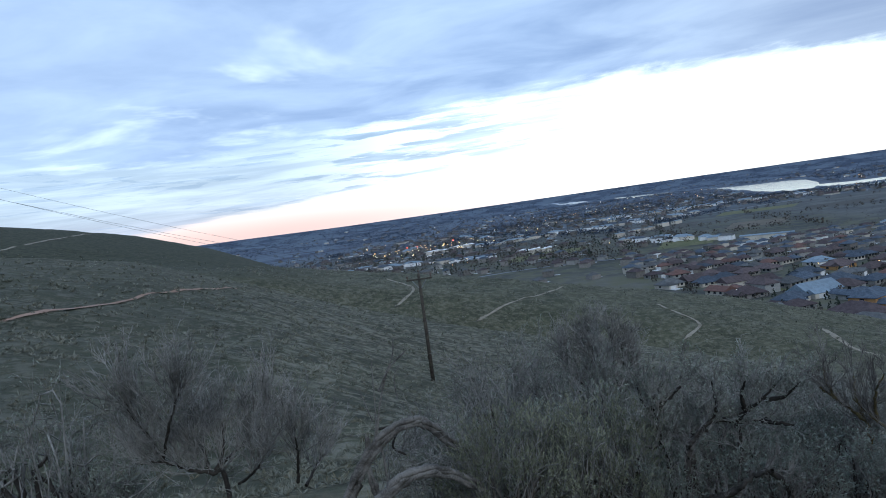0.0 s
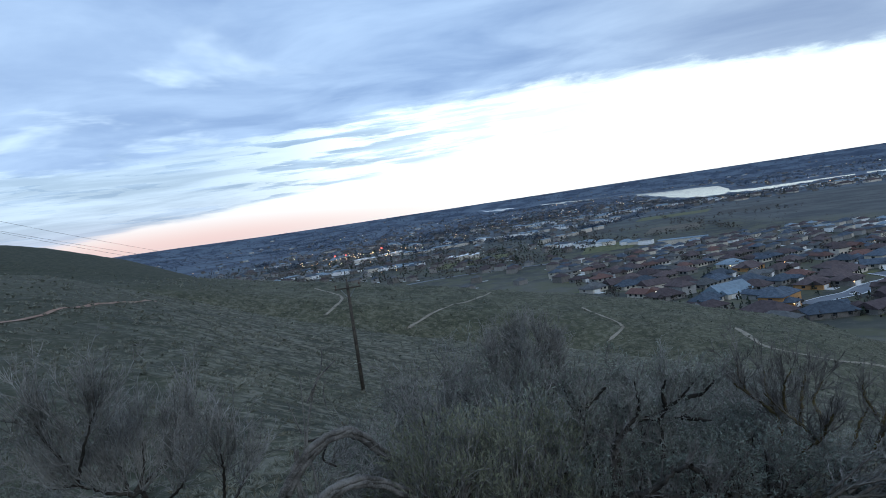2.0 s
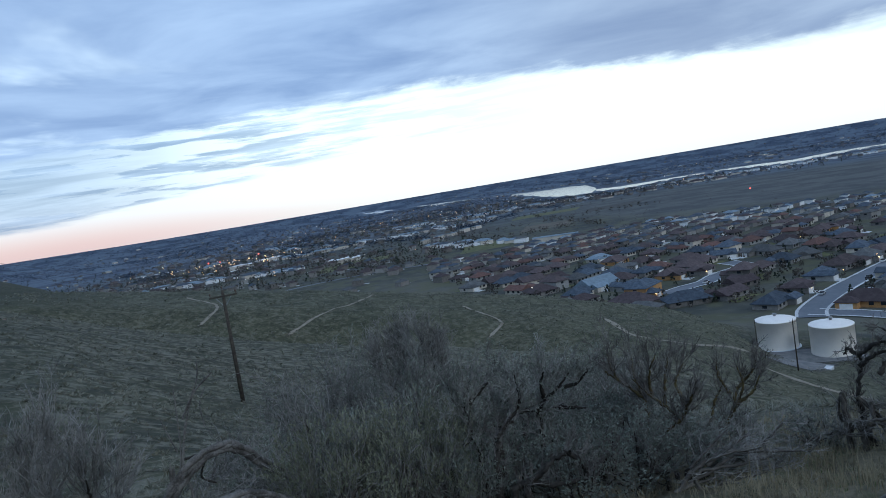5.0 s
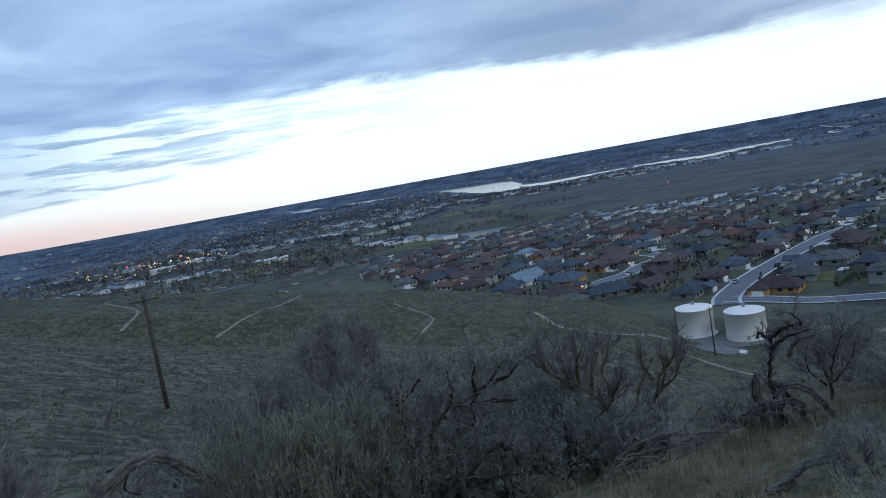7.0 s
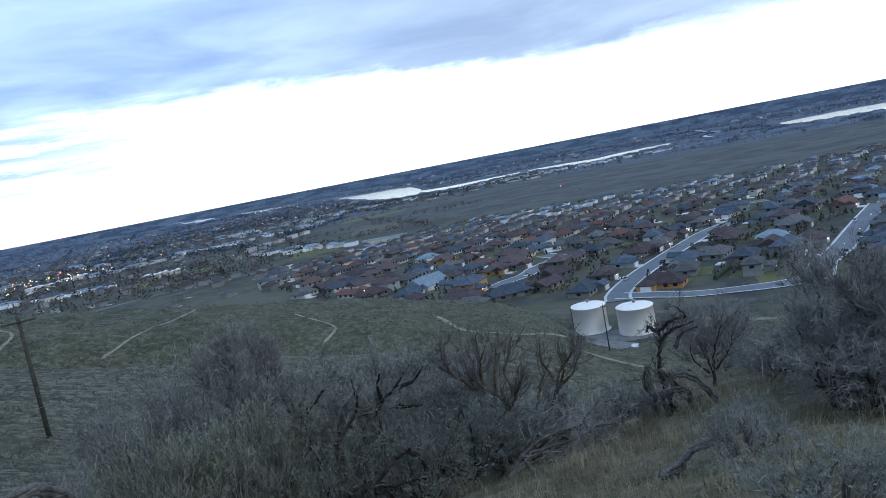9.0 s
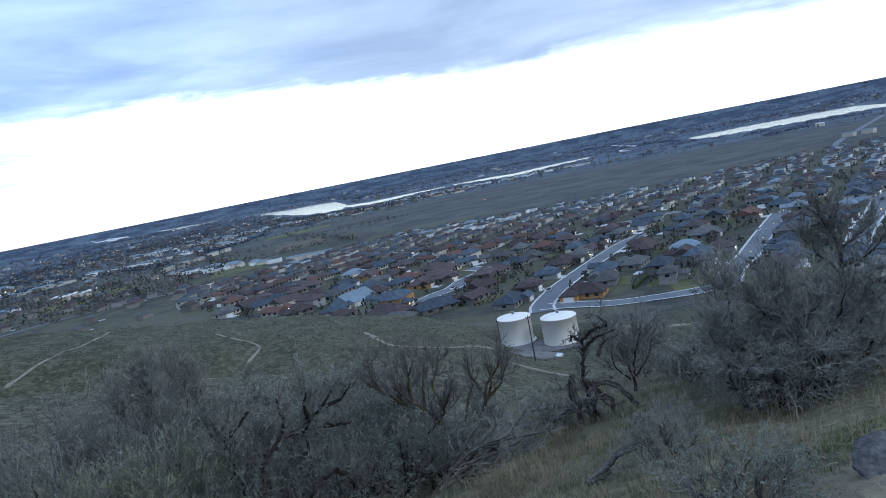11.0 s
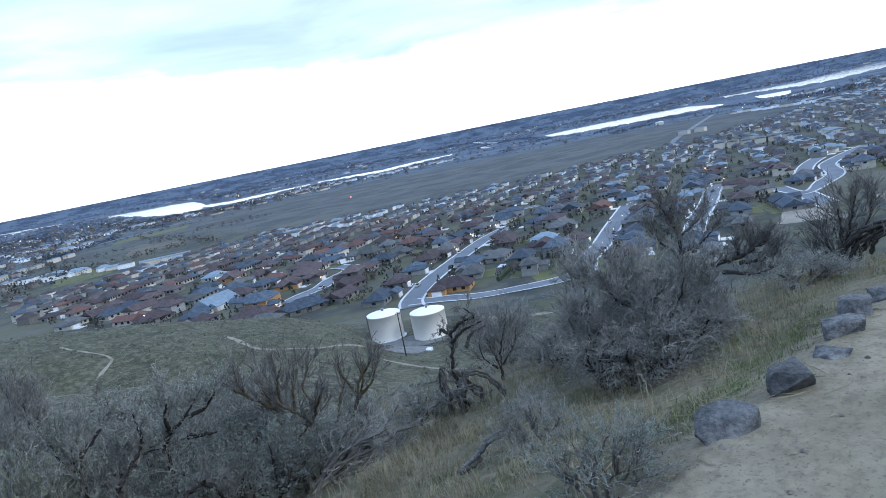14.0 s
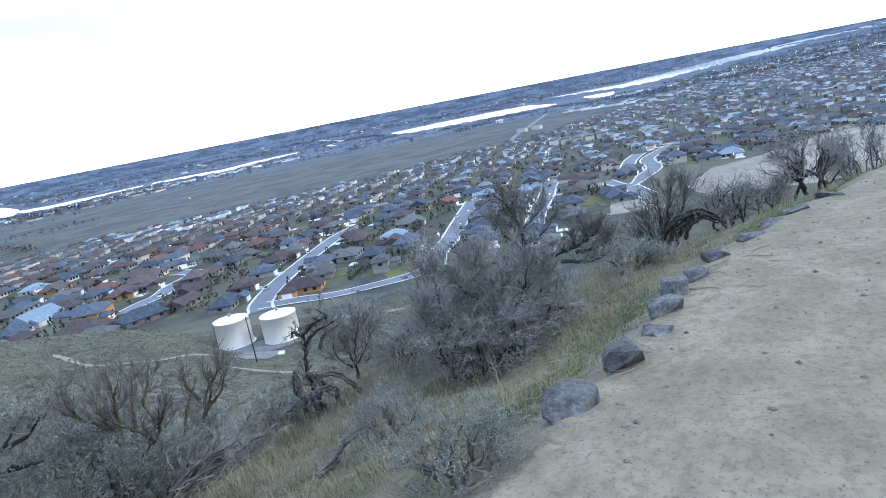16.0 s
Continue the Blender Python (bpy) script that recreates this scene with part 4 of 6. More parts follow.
for x, y, turn in spots:
    r = suburb_spot(x, y)
    if r is None or rng.random() < 0.12:
        continue
    apart = 16.0 if r < 540 else 10.5
    cell = (int(x // 20), int(y // 20))
    if any((x - p) ** 2 + (y - q) ** 2 < apart ** 2 for i in (-1, 0, 1) for j in (-1, 0, 1) for p, q in nearby.get((cell[0] + i, cell[1] + j), ())):
        continue
    nearby.setdefault(cell, []).append((x, y))
    if np.min(np.hypot(STREET_POINTS[:, 0] - x, STREET_POINTS[:, 1] - y)) < 13.0:
        continue
    taken.append((x, y))
    bearing = math.degrees(math.atan2(x, y))
    roof = rng.choice((0, 1, 3, 1, 2, 1, 3, 0, 2, 1, 3, 0, 2, 5) if bearing < 52 and r < 700 else (1, 1, 3, 2, 0, 3, 1, 1, 3, 1, 2, 4))
    wall = rng.choice((0, 0, 1, 4, 2, 1, 2) if r < 700 else (5, 5, 1, 2, 4, 1))
    if r < 700 and near_count < 275:
        near_count += 1
        house(x, y, turn, *((rng.uniform(13.5, 17.5), rng.uniform(10, 12)) if r < 540 else (rng.uniform(9, 11.5), rng.uniform(7, 8.5))), roof, wall, 2 if rng.random() < 0.2 else 1, 900 + near_count)
    else:
        far_spots.append((x, y, turn, rng.uniform(8, 11), rng.uniform(6.5, 8.5), roof, wall, rng.uniform(2.6, 4.2)))


def joined_houses(name, label, items):
    """Far houses joined into one mesh: walls, hipped roof and a pale driveway each."""
    mats = ROOFS + WALLS + [CONCRETE]
    verts, faces, index = [], [], []
    for x, y, turn, w, d, roof, wall, tall in items:
        z = float(ground(x, y))
        c, s = math.cos(radians(turn)), math.sin(radians(turn))
        base = len(verts)
        e, rise = 0.5, d * 0.24
        shape = [(sx * w / 2, sy * d / 2, h) for h in (-1.0, tall) for sx, sy in ((-1, -1), (1, -1), (1, 1), (-1, 1))]
        shape += [(sx * (w / 2 + e), sy * (d / 2 + e), tall) for sx, sy in ((-1, -1), (1, -1), (1, 1), (-1, 1))]
        shape += [(-w / 2 + d * 0.45, 0, tall + rise), (w / 2 - d * 0.45, 0, tall + rise)]
        shape += [(w * 0.05, -d / 2 - 6, 0.3), (w * 0.05 + 4.5, -d / 2 - 6, 0.3), (w * 0.05 + 4.5, -d / 2 - 0.1, 0.3), (w * 0.05, -d / 2 - 0.1, 0.3)]
        verts += [(x + c * u - s * v, y + s * u + c * v, z + h) for u, v, h in shape]
        local_faces = [((0, 1, 5, 4), len(ROOFS) + wall), ((1, 2, 6, 5), len(ROOFS) + wall), ((2, 3, 7, 6), len(ROOFS) + wall), ((3, 0, 4, 7), len(ROOFS) + wall),
                       ((8, 9, 13, 12), roof), ((9, 10, 13), roof), ((10, 11, 12, 13), roof), ((11, 8, 12), roof), ((14, 15, 16, 17), len(mats) - 1)]
        for f, m in local_faces:
            faces.append(tuple(base + i for i in f)), index.append(m)
    data = mesh_of(name, verts, faces)
    for m in mats:
        data.materials.append(m)
    data.polygons.foreach_set("material_index", index)
    tagged(new(name, data), label, "houses", kind="stuff")


joined_houses("far_houses", "many small hipped-roof houses filling the distant suburb", far_spots)


# far town beyond: low buildings, tree clumps and lights
def density(bearing, drop):
    """How built-up the plain is on that bearing and drop (degrees)."""
    town = math.exp(-((bearing - 15) / 16) ** 2 - ((drop - 1.9) / 0.7) ** 2)
    town += 0.9 * math.exp(-((bearing - 26) / 9) ** 2 - ((drop - 2.2) / 0.6) ** 2)
    town += 0.8 * math.exp(-((bearing + 3) / 9) ** 2 - ((drop - 3.3) / 0.9) ** 2)
    town += 0.5 * math.exp(-((bearing - 38) / 12) ** 2 - ((drop - 2.0) / 0.35) ** 2)
    town += 1.0 * math.exp(-((bearing - 92) / 14) ** 2 - ((drop - 2.2) / 1.2) ** 2)
    town += 0.35 * math.exp(-((bearing - 60) / 40) ** 2 - ((drop - 0.95) / 0.35) ** 2)
    town += 0.25 * math.exp(-((bearing - 10) / 14) ** 2 - ((drop - 5.0) / 1.5) ** 2)
    return min(1.0, town)


def over_water(b, drop):
    """Whether a thing there would stand in the river or hide it."""
    if b < 8 or 50 < b < 57:
        return False
    near = table(b, (8, 11, 14, 20, 22.3, 25, 29, 33, 38, 44, 50, 57, 59, 69, 72, 76, 79, 84, 91, 97), (0.6, 0.85, 0.8, 0.9, 1.1, 1.85, 2.05, 2.05, 1.85, 2.0, 1.75, 1.7, 1.9, 1.95, 1.9, 1.95, 1.75, 1.4, 0.8, 0.5))
    far = table(b, (8, 14, 22.3, 29, 30, 50, 57, 70, 72, 77, 84, 91, 97), (0.4, 0.62, 0.88, 1.15, 1.6, 1.46, 1.4, 1.3, 1.05, 1.05, 0.6, 0.25, 0.1))
    return far < drop < near


def far_scatter(count, seed, floor_density, low=0.5, high=7.5):
    rng = random.Random(seed)
    out = []
    while len(out) < count:
        b, drop = rng.uniform(-19, 99), low * (high / low) ** rng.random()
        if rng.random() > max(floor_density, density(b, drop)):
            continue
        if 20 < b < 77 and strip_below(b) > drop > 2.5:
            continue
        if drop > 5.0 and b > 16 or drop > strip_below(b) and b > 20:
            continue
        if over_water(b, drop):
            continue
        r = (EYE - FLOOR) / math.tan(radians(drop))
        if drop < 1.0:
            r = 3900 + (1.0 - drop) * 1900
        if r > 4900:
            continue
        x, y = polar(b, r)
        if ground(x, y) > FLOOR + 1.5 and r < 900:
            continue
        out.append((x, y, r))
    return out


rng = random.Random(8)
town = []
for x, y, r in far_scatter(1500, 21, 0.03):
    big = rng.random() < 0.06 and r > 1350
    w = rng.uniform(18, 40) if big else rng.uniform(8, 13)
    town.append((x, y, rng.uniform(0, 180), w, rng.uniform(8, 12) if not big else rng.uniform(12, 20), 4 if big and rng.random() < 0.6 or rng.random() < 0.06 else rng.choice((0, 1, 2, 3)), 2 if big else rng.choice((0, 4, 4, 1)), rng.uniform(3, 6)))
joined_houses("town_buildings", "small distant buildings spread over the plain", town)


rows_of_sheds = []
for b0, d0, b1, d1, count in ((12, 2.35, 33, 2.12, 75), (33, 2.12, 50, 2.0, 55), (3, 3.2, 22, 2.75, 50), (-7, 3.9, 4, 4.3, 30), (15, 4.3, 24, 5.1, 24), (76, 2.0, 97, 1.6, 70), (72, 2.5, 88, 2.9, 50)):
    for k in range(count):
        t = (k + rng.uniform(-0.45, 0.45)) / count
        drop = d0 + (d1 - d0) * t + rng.gauss(0, 0.05)
        if rng.random() < 0.25 or over_water(b0 + (b1 - b0) * t, drop):
            continue
        x, y = polar(b0 + (b1 - b0) * t, min(4800, (EYE - FLOOR) / math.tan(radians(max(0.9, drop)))))
        rows_of_sheds.append((x, y, -(b0 + (b1 - b0) * t) + rng.uniform(-25, 25), rng.uniform(10, 30), rng.uniform(8, 13), rng.choice((4, 4, 2, 1)), rng.choice((2, 5, 5)), rng.uniform(3, 5.5)))
joined_houses("pale_roadside_buildings", "pale low buildings in rows along roads on the plain", rows_of_sheds)


def pale_sheds(label, line, count, width, depth, turn, seed, roof=None):
    """A row of long low pale-roofed sheds."""
    rng = random.Random(seed)
    a, b = np.array(line, float)
    for k in range(count):
        x, y = a + (b - a) * (k + 0.5) / count
        z = float(ground(x, y))
        root = tagged(new("shed"), label, "shed", "pale industrial sheds")
        root.matrix_basis = pose(x, y, z, 0, 0, turn + rng.uniform(-2, 2))
        tall = rng.uniform(5, 7)
        part("wall", slab("wall", -width / 2, width / 2, -depth / 2, depth / 2, -1, tall, WALLS[2]), root)
        bm = bmesh.new()
        hip_roof(bm, -width / 2, width / 2, -depth / 2, depth / 2, tall, 0.16, 0.5, True)
        part("roof", of_bmesh("roof", bm, roof or PALE_SHEET), root)


PALE_SHEET = blotched("white_metal_roofing", (0.55, 0.58, 0.62), (0.72, 0.75, 0.79), 0.06, 0.45, 6, 0.1)
ribbon("lot", ((-150, 1125), (-53, 1175), (-2, 1253), (103, 1375)), 20, CONCRETE, "long pale paved yard on the plain", "lot", 0.4, 20, relief=True)
ribbon("lot", ((-230, 1606), (-86, 1527)), 22, CONCRETE, "pale paved strip on the plain", "lot", 0.4, 20)
pale_sheds("long low shed with a white metal roof", ((106, 945), (150, 940)), 6, 22, 5.5, 76, 1)
pale_sheds("long low warehouse with a white metal roof", ((-30, 1215), (60, 1340)), 4, 30, 12, 52, 2)
pale_sheds("low commercial building with a pale roof", ((250, 1010), (420, 1180)), 5, 20, 9, 40, 3, ROOFS[4])
pale_sheds("long green-grey school building with a pale roof", ((318, 716), (352, 690)), 2, 30, 10, -30, 4, ROOFS[4])
pale_sheds("pale flat commercial building among fields", ((1110, 455), (1135, 410)), 2, 18, 9, 75, 5, ROOFS[4])
pale_sheds("white boxy building on the brown slope", ((1618, 701), (1626, 703)), 1, 24, 18, 20, 6)
pale_sheds("broad commercial building with a pale roof", ((770, 168), (785, 150)), 1, 30, 14, 30, 7, ROOFS[4])
pale_sheds("long grey-roofed apartment block in a row", ((783, 280), (800, 200)), 6, 24, 11, 15, 8, ROOFS[2])
ribbon("road", ((120, 1332), (317, 1326), (505, 1337), (760, 1420)), 14, ASPHALT, "straight grey road across the plain", "road", 0.4, 30)
ribbon("road", ((560, 270), (700, 296), (828, 304), (967, 401), (1200, 470), (1681, 595)), 10, ASPHALT, "grey road winding past the brown fields", "road", 0.4, 30)
ribbon("road", ((806, 14), (950, 22), (1232, 34)), 16, ASPHALT, "straight pale avenue through the far suburb", "road", 0.4, 30)
ribbon("road", ((2066, 1564), (2250, 1740), (2500, 1850), (2800, 2150), (3217, 2530)), 20, CONCRETE, "pale distant highway curving over the plain", "road", 0.8, 40)
ribbon("road", ((-10, 700), (120, 720), (330, 640), (520, 610)), 8, ASPHALT, "grey country road below the suburb", "road", 0.4, 20)

# distance haze is put into this foliage as a blue tint
TREE_FAR = blotched("hazed_woods", (0.014, 0.026, 0.050), (0.034, 0.053, 0.088), 0.05, relief=0, own=False)
TREE_DARK = blotched("dark_evergreen_foliage", (0.014, 0.022, 0.018), (0.036, 0.048, 0.034), 0.4, relief=0, own=False)
TREE_BARE = blotched("bare_tree_crowns", (0.038, 0.036, 0.034), (0.088, 0.080, 0.070), 0.1, relief=0, own=False)


def crowns(name, label, spots, mat, leaves, seed, size0, size1, slim):
    """Tree crowns far off: each a loose burst of leaf-like clumps round a stem."""
    rng = np.random.default_rng(seed)
    x, y = np.array([s[0] for s in spots]), np.array([s[1] for s in spots])
    n = len(x)
    tall = rng.uniform(size0, size1, (n, 1, 1))
    h = rng.uniform(0.12, 1.0, (n, leaves, 1))
    radius = (1 - h) * 0.5 * slim if slim < 0.8 else 0.5 * slim * np.sqrt(np.clip(1 - (2 * h - 1.1) ** 2, 0.02, 1))
    turn = rng.uniform(0, 6.283, (n, leaves, 1))
    base = np.stack([x, y, ground(x, y)], 1)[:, None]
    at = base + tall * np.concatenate([radius * np.cos(turn), radius * np.sin(turn), h], 2) * np.array((1, 1, 1.0))
    a = rng.normal(0, 1, (n, leaves, 3))
    a /= np.linalg.norm(a, axis=2, keepdims=True)
    b = np.cross(a, rng.normal(0, 1, (n, leaves, 3)))
    b /= np.linalg.norm(b, axis=2, keepdims=True)
    k = tall * (0.17 if slim > 0.8 else 0.14)
    verts = np.stack([at - a * k, at + b * k * 0.8, at + a * k, at - b * k * 0.7], 2).reshape(-1, 3)
    tagged(new(name, mesh_big(name, verts, np.arange(len(verts)).reshape(-1, 4), mat)), label, "trees", kind="stuff")


crowns("far_trees", "dark leafless woods and garden trees across the plain", far_scatter(10500, 31, 0.08, 0.5, 5.8), TREE_BARE, 8, 3, 4, 9, 1.0)
crowns("far_evergreens", "dark evergreen trees among the distant houses", far_scatter(2400, 32, 0.05, 0.5, 5.5), TREE_DARK, 11, 4, 5, 11, 0.6)
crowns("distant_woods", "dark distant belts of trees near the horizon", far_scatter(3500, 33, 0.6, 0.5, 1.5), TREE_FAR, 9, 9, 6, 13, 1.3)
# tree rows, scrub and small fields between the town and the suburb
rng = random.Random(14)
rows = []
for b0, d0, b1, d1 in ((13, 3.2, 33, 2.75), (14, 3.9, 34, 3.5), (15, 4.7, 27, 4.4), (24, 3.1, 30, 4.8), (17, 3.3, 20, 5.0), (-6, 4.6, 14, 4.3), (2, 3.9, 13, 5.4)):
    for k in range(46):
        t = k / 45 + rng.uniform(-0.012, 0.012)
        if rng.random() < 0.7:
            rows.append((*polar(b0 + (b1 - b0) * t, (EYE - FLOOR) / math.tan(radians(d0 + (d1 - d0) * t + rng.uniform(-0.05, 0.05)))), 0))
scrub = []
while len(scrub) < 380:
    b, drop = rng.uniform(12, 44), rng.uniform(2.6, 5.6)
    if drop < strip_below(b) and rng.random() < 0.25 + 0.75 * (b < 34) * (drop > 3.0):
        scrub.append((*polar(b, (EYE - FLOOR) / math.tan(radians(drop))), 0))
crowns("field_trees", "bare trees in rows along field edges on the plain", rows, TREE_BARE, 14, 15, 4, 8, 0.95)
crowns("scrub_bushes", "low dark scrub bushes over open ground before the town", scrub, TREE_BARE, 7, 16, 1.2, 3.0, 1.3)
belts = []
while len(belts) < 5200:
    b, drop, reach = rng.uniform(-14, 96), 0.75 * (4.6 ** rng.random()), rng.uniform(0.8, 5.0)
    tilt = rng.gauss(0, 0.05)
    if drop > 2.4 and b > 19:
        continue
    for k in range(int(reach * 14)):
        here, down = b + k / 14 + rng.uniform(-0.03, 0.03), drop + tilt * k / 14 + rng.gauss(0, 0.012)
        if here < 98 and not over_water(here, down):
            belts.append((*polar(here, min(4830, (EYE - FLOOR) / math.tan(radians(down)))), 0))
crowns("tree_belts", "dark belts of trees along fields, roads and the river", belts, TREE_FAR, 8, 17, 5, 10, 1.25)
FALLOW = blotched("fallow_field", (0.075, 0.066, 0.052), (0.125, 0.112, 0.09), 0.03, own=False)
DARK_FIELD = blotched("ploughed_dark_field", (0.034, 0.036, 0.034), (0.062, 0.064, 0.060), 0.03, own=False)
for b0, b1, d0, d1, mat, words in ((17.4, 21.6, 4.55, 5.25, LAWN, "olive dormant grass field on the plain"), (22.6, 26.8, 3.75, 4.25, FALLOW, "pale brown fallow field on the plain"),
                                   (15.6, 20.4, 3.35, 3.8, DARK_FIELD, "dark ploughed field on the plain"), (28.0, 32.5, 3.05, 3.4, DARK_FIELD, "dark ploughed field beside the road"),
                                   (5.0, 11.5, 4.3, 4.9, LAWN, "olive pasture below the hillside"), (22.0, 27.5, 2.85, 3.15, LAWN, "olive grass strip along the road")):
    lot("field", [polar(b, (EYE - FLOOR) / math.tan(radians(d))) for b, d in ((b0, d1), (b1, d1 - 0.1), (b1 + 0.4, d0), (b0 + 0.6, d0 + 0.05))], mat, words, 0.25)
rng = random.Random(12)
garden = []
while len(garden) < 1500:
    x, y = polar(rng.uniform(16, 98), 325 * (3.6 ** rng.random()))
    if suburb_spot(x, y) and np.min(np.hypot(STREET_POINTS[:, 0] - x, STREET_POINTS[:, 1] - y)) > 7 and all((x - p) ** 2 + (y - q) ** 2 > 45 for i in (-1, 0, 1) for j in (-1, 0, 1) for p, q in nearby.get((int(x // 20) + i, int(y // 20) + j), ())):
        garden.append((x, y, 0))
crowns("garden_trees", "small bare garden trees between the suburban houses", garden[:900], TREE_BARE, 30, 5, 2.2, 4.8, 0.9)
crowns("garden_evergreens", "small dark evergreen trees and hedges in gardens", garden[900:], TREE_DARK, 26, 6, 2.0, 5.0, 0.55)


def lights(name, label, spots, mat, size, lift, seed):
    rng = random.Random(seed)
    verts, faces = [], []
    for x, y, r in spots:
        k = size * (0.6 + r / 1500) * rng.uniform(0.6, 1.4)
        z = float(ground(x, y)) + lift
        base = len(verts)
        verts += [(x + k, y, z), (x - k, y, z), (x, y + k, z), (x, y - k, z), (x, y, z + k), (x, y, z - k)]
        faces += [tuple(base + i for i in f) for f in ((0, 2, 4), (2, 1, 4), (1, 3, 4), (3, 0, 4), (2, 0, 5), (1, 2, 5), (3, 1, 5), (0, 3, 5))]
    tagged(new(name, mesh_of(name, verts, faces, mat)), label, "lights", kind="stuff")


lights("town_lights", "warm street lights glowing across the distant town", far_scatter(120, 41, 0.02, 0.9, 5.0), WARM_LIGHT, 0.30, 7.0, 1)
lights("town_lights_white", "white lamps glowing across the distant town", far_scatter(110, 42, 0.02, 0.9, 5.0), WHITE_LIGHT, 0.30, 7.0, 2)
rng = random.Random(13)
shop = [(x, y, math.hypot(x, y)) for x, y in [(rng.gauss(-20, 70), rng.gauss(1330, 70)) for _ in range(46)]]
lights("shop_lights", "cluster of warm shop and yard lights on the plain", shop, WARM_LIGHT, 0.5, 8.0, 3)
lights("red_signs", "small red illuminated signs in the distant town", [(-75, 1440, 1442), (-52, 1420, 1420), (25, 1500, 1500), (690, 800, 900)], RED_LIGHT, 1.3, 10.0, 4)


def street_lamp(x, y, turn):
    root = tagged(new("street_lamp"), "slim lit street lamp beside the pavement", "street lamp", "street lamps")
    root.matrix_basis = pose(x, y, float(ground(x, y)), 0, 0, turn)
    part("post", cylinder_mesh("post", 0.09, 0.06, 0, 5.5, STEEL, 8), root)
    bracket = part("bracket", slab("bracket", 0, 1.2, -0.05, 0.05, 5.35, 5.45, STEEL), root)
    bm = bmesh.new()
    lathe(bm, [(0, 5.1), (0.2, 5.18), (0.22, 5.3), (0.1, 5.4), (0, 5.4)], 8)
    bmesh.ops.translate(bm, verts=bm.verts, vec=(1.2, 0, 0))
    part("lantern", of_bmesh("lantern", bm, WARM_LIGHT, True), bracket, "glowing lantern")


for line, side in ((STREETS[1], -1), (STREETS[0], 1), (STREETS[2], -1)):
    line = np.array(line, float)
    for p, q in zip(line[1:], line[2:]):
        way = (q - p) / np.hypot(*(q - p))
        at = (p + q) / 2 + side * 6.6 * np.array((-way[1], way[0]))
        street_lamp(at[0], at[1], math.degrees(math.atan2(way[1], way[0])) + (90 if side < 0 else -90))

CAR_PAINTS = [blotched("silver_car_paint", (0.30, 0.31, 0.33), (0.36, 0.37, 0.39), 1.0, 0.3, relief=0), blotched("dark_car_paint", (0.03, 0.032, 0.04), (0.05, 0.052, 0.06), 1.0, 0.3, relief=0),
              blotched("white_car_paint", (0.62, 0.62, 0.62), (0.70, 0.70, 0.70), 1.0, 0.3, relief=0)]
TYRE = blotched("tyre_rubber", (0.02, 0.02, 0.02), (0.035, 0.035, 0.035), 3.0, relief=0)


def car(x, y, turn, paint, words):
    root = tagged(new("car"), f"{words} parked car on the residential street", "car", "parked cars")
    root.matrix_basis = pose(x, y, float(ground(x, y)) + 0.42, 0, 0, turn)
    bm = bmesh.new()
    box(bm, -2.3, 2.3, -0.9, 0.9, 0.25, 0.85)
    bmesh.ops.bevel(bm, geom=bm.edges[:], offset=0.14, segments=2)
    part("body", of_bmesh("body", bm, CAR_PAINTS[paint]), root)
    bm = bmesh.new()
    v = box(bm, -1.4, 1.1, -0.8, 0.8, 0.83, 1.45)
    for corner in v[4:]:
        corner.co.x *= 0.68
        corner.co.y *= 0.85
    part("cabin", of_bmesh("cabin", bm, WINDOW), root, "dark glazed cabin")
    for sx in (-1.45, 1.45):
        for sy in (-0.82, 0.82):
            bm = bmesh.new()
            lathe(bm, [(0, -0.11), (0.33, -0.11), (0.33, 0.11), (0, 0.11)], 12)
            bmesh.ops.rotate(bm, verts=bm.verts, cent=(0, 0, 0), matrix=Matrix.Rotation(math.pi / 2, 3, "X"))
            part("wheel", of_bmesh("wheel", bm, TYRE), root, at=Matrix.Translation((sx, sy, 0.33)))


for k, (x, y, turn) in enumerate(((240, 242, 27), (276, 250, 25), (312, 273, 22), (305, 171, 20), (344, 184, 20), (380, 205, 22), (420, 158, 18), (466, 171, 14), (236, 316, 25), (362, 293, 22))):
    car(x, y, turn, k % 3, ("silver", "dark", "white")[k % 3])

HEDGE = blotched("clipped_dark_hedge", (0.02, 0.03, 0.014), (0.05, 0.065, 0.03), 1.5, relief=0.8, distance=0.1)


def hedge(p, q, tall, thick):
    """A clipped hedge with a bumpy top between two plan points."""
    p, q = np.array(p, float), np.array(q, float)
    n = max(4, int(np.hypot(*(q - p)) / 1.2))
    way = (q - p) / np.hypot(*(q - p))
    side = np.array((-way[1], way[0]))
    rng = np.random.default_rng(int(p[0]))
    verts, faces = [], []
    for i in range(n + 1):
        c = p + (q - p) * i / n
        z = float(ground(*c))
        t = tall * rng.uniform(0.8, 1.15)
        for s, h in ((-1, -0.2), (-1.05, 0.7), (-0.6, 1.0), (0.6, 1.0), (1.05, 0.7), (1, -0.2)):
            k = side * s * thick / 2 * rng.uniform(0.85, 1.15)
            verts.append((c[0] + k[0], c[1] + k[1], z + max(h, -0.2) * t))
        if i:
            faces += [(i * 6 - 6 + k, i * 6 - 5 + k, i * 6 + 1 + k, i * 6 + k) for k in range(5)]
    faces += [(0, 1, 2, 3, 4, 5)[::-1], tuple(n * 6 + k for k in range(6))]
    tagged(new("hedge", mesh_of("hedge", verts, faces, HEDGE)), "clipped dark green garden hedge between two lots", "hedge", "garden hedges")


hedge((249, 197), (288, 212), 2.0, 1.6)
hedge((268, 180), (306, 196), 1.6, 1.4)
hedge((300, 212), (336, 226), 1.8, 1.6)
wires()


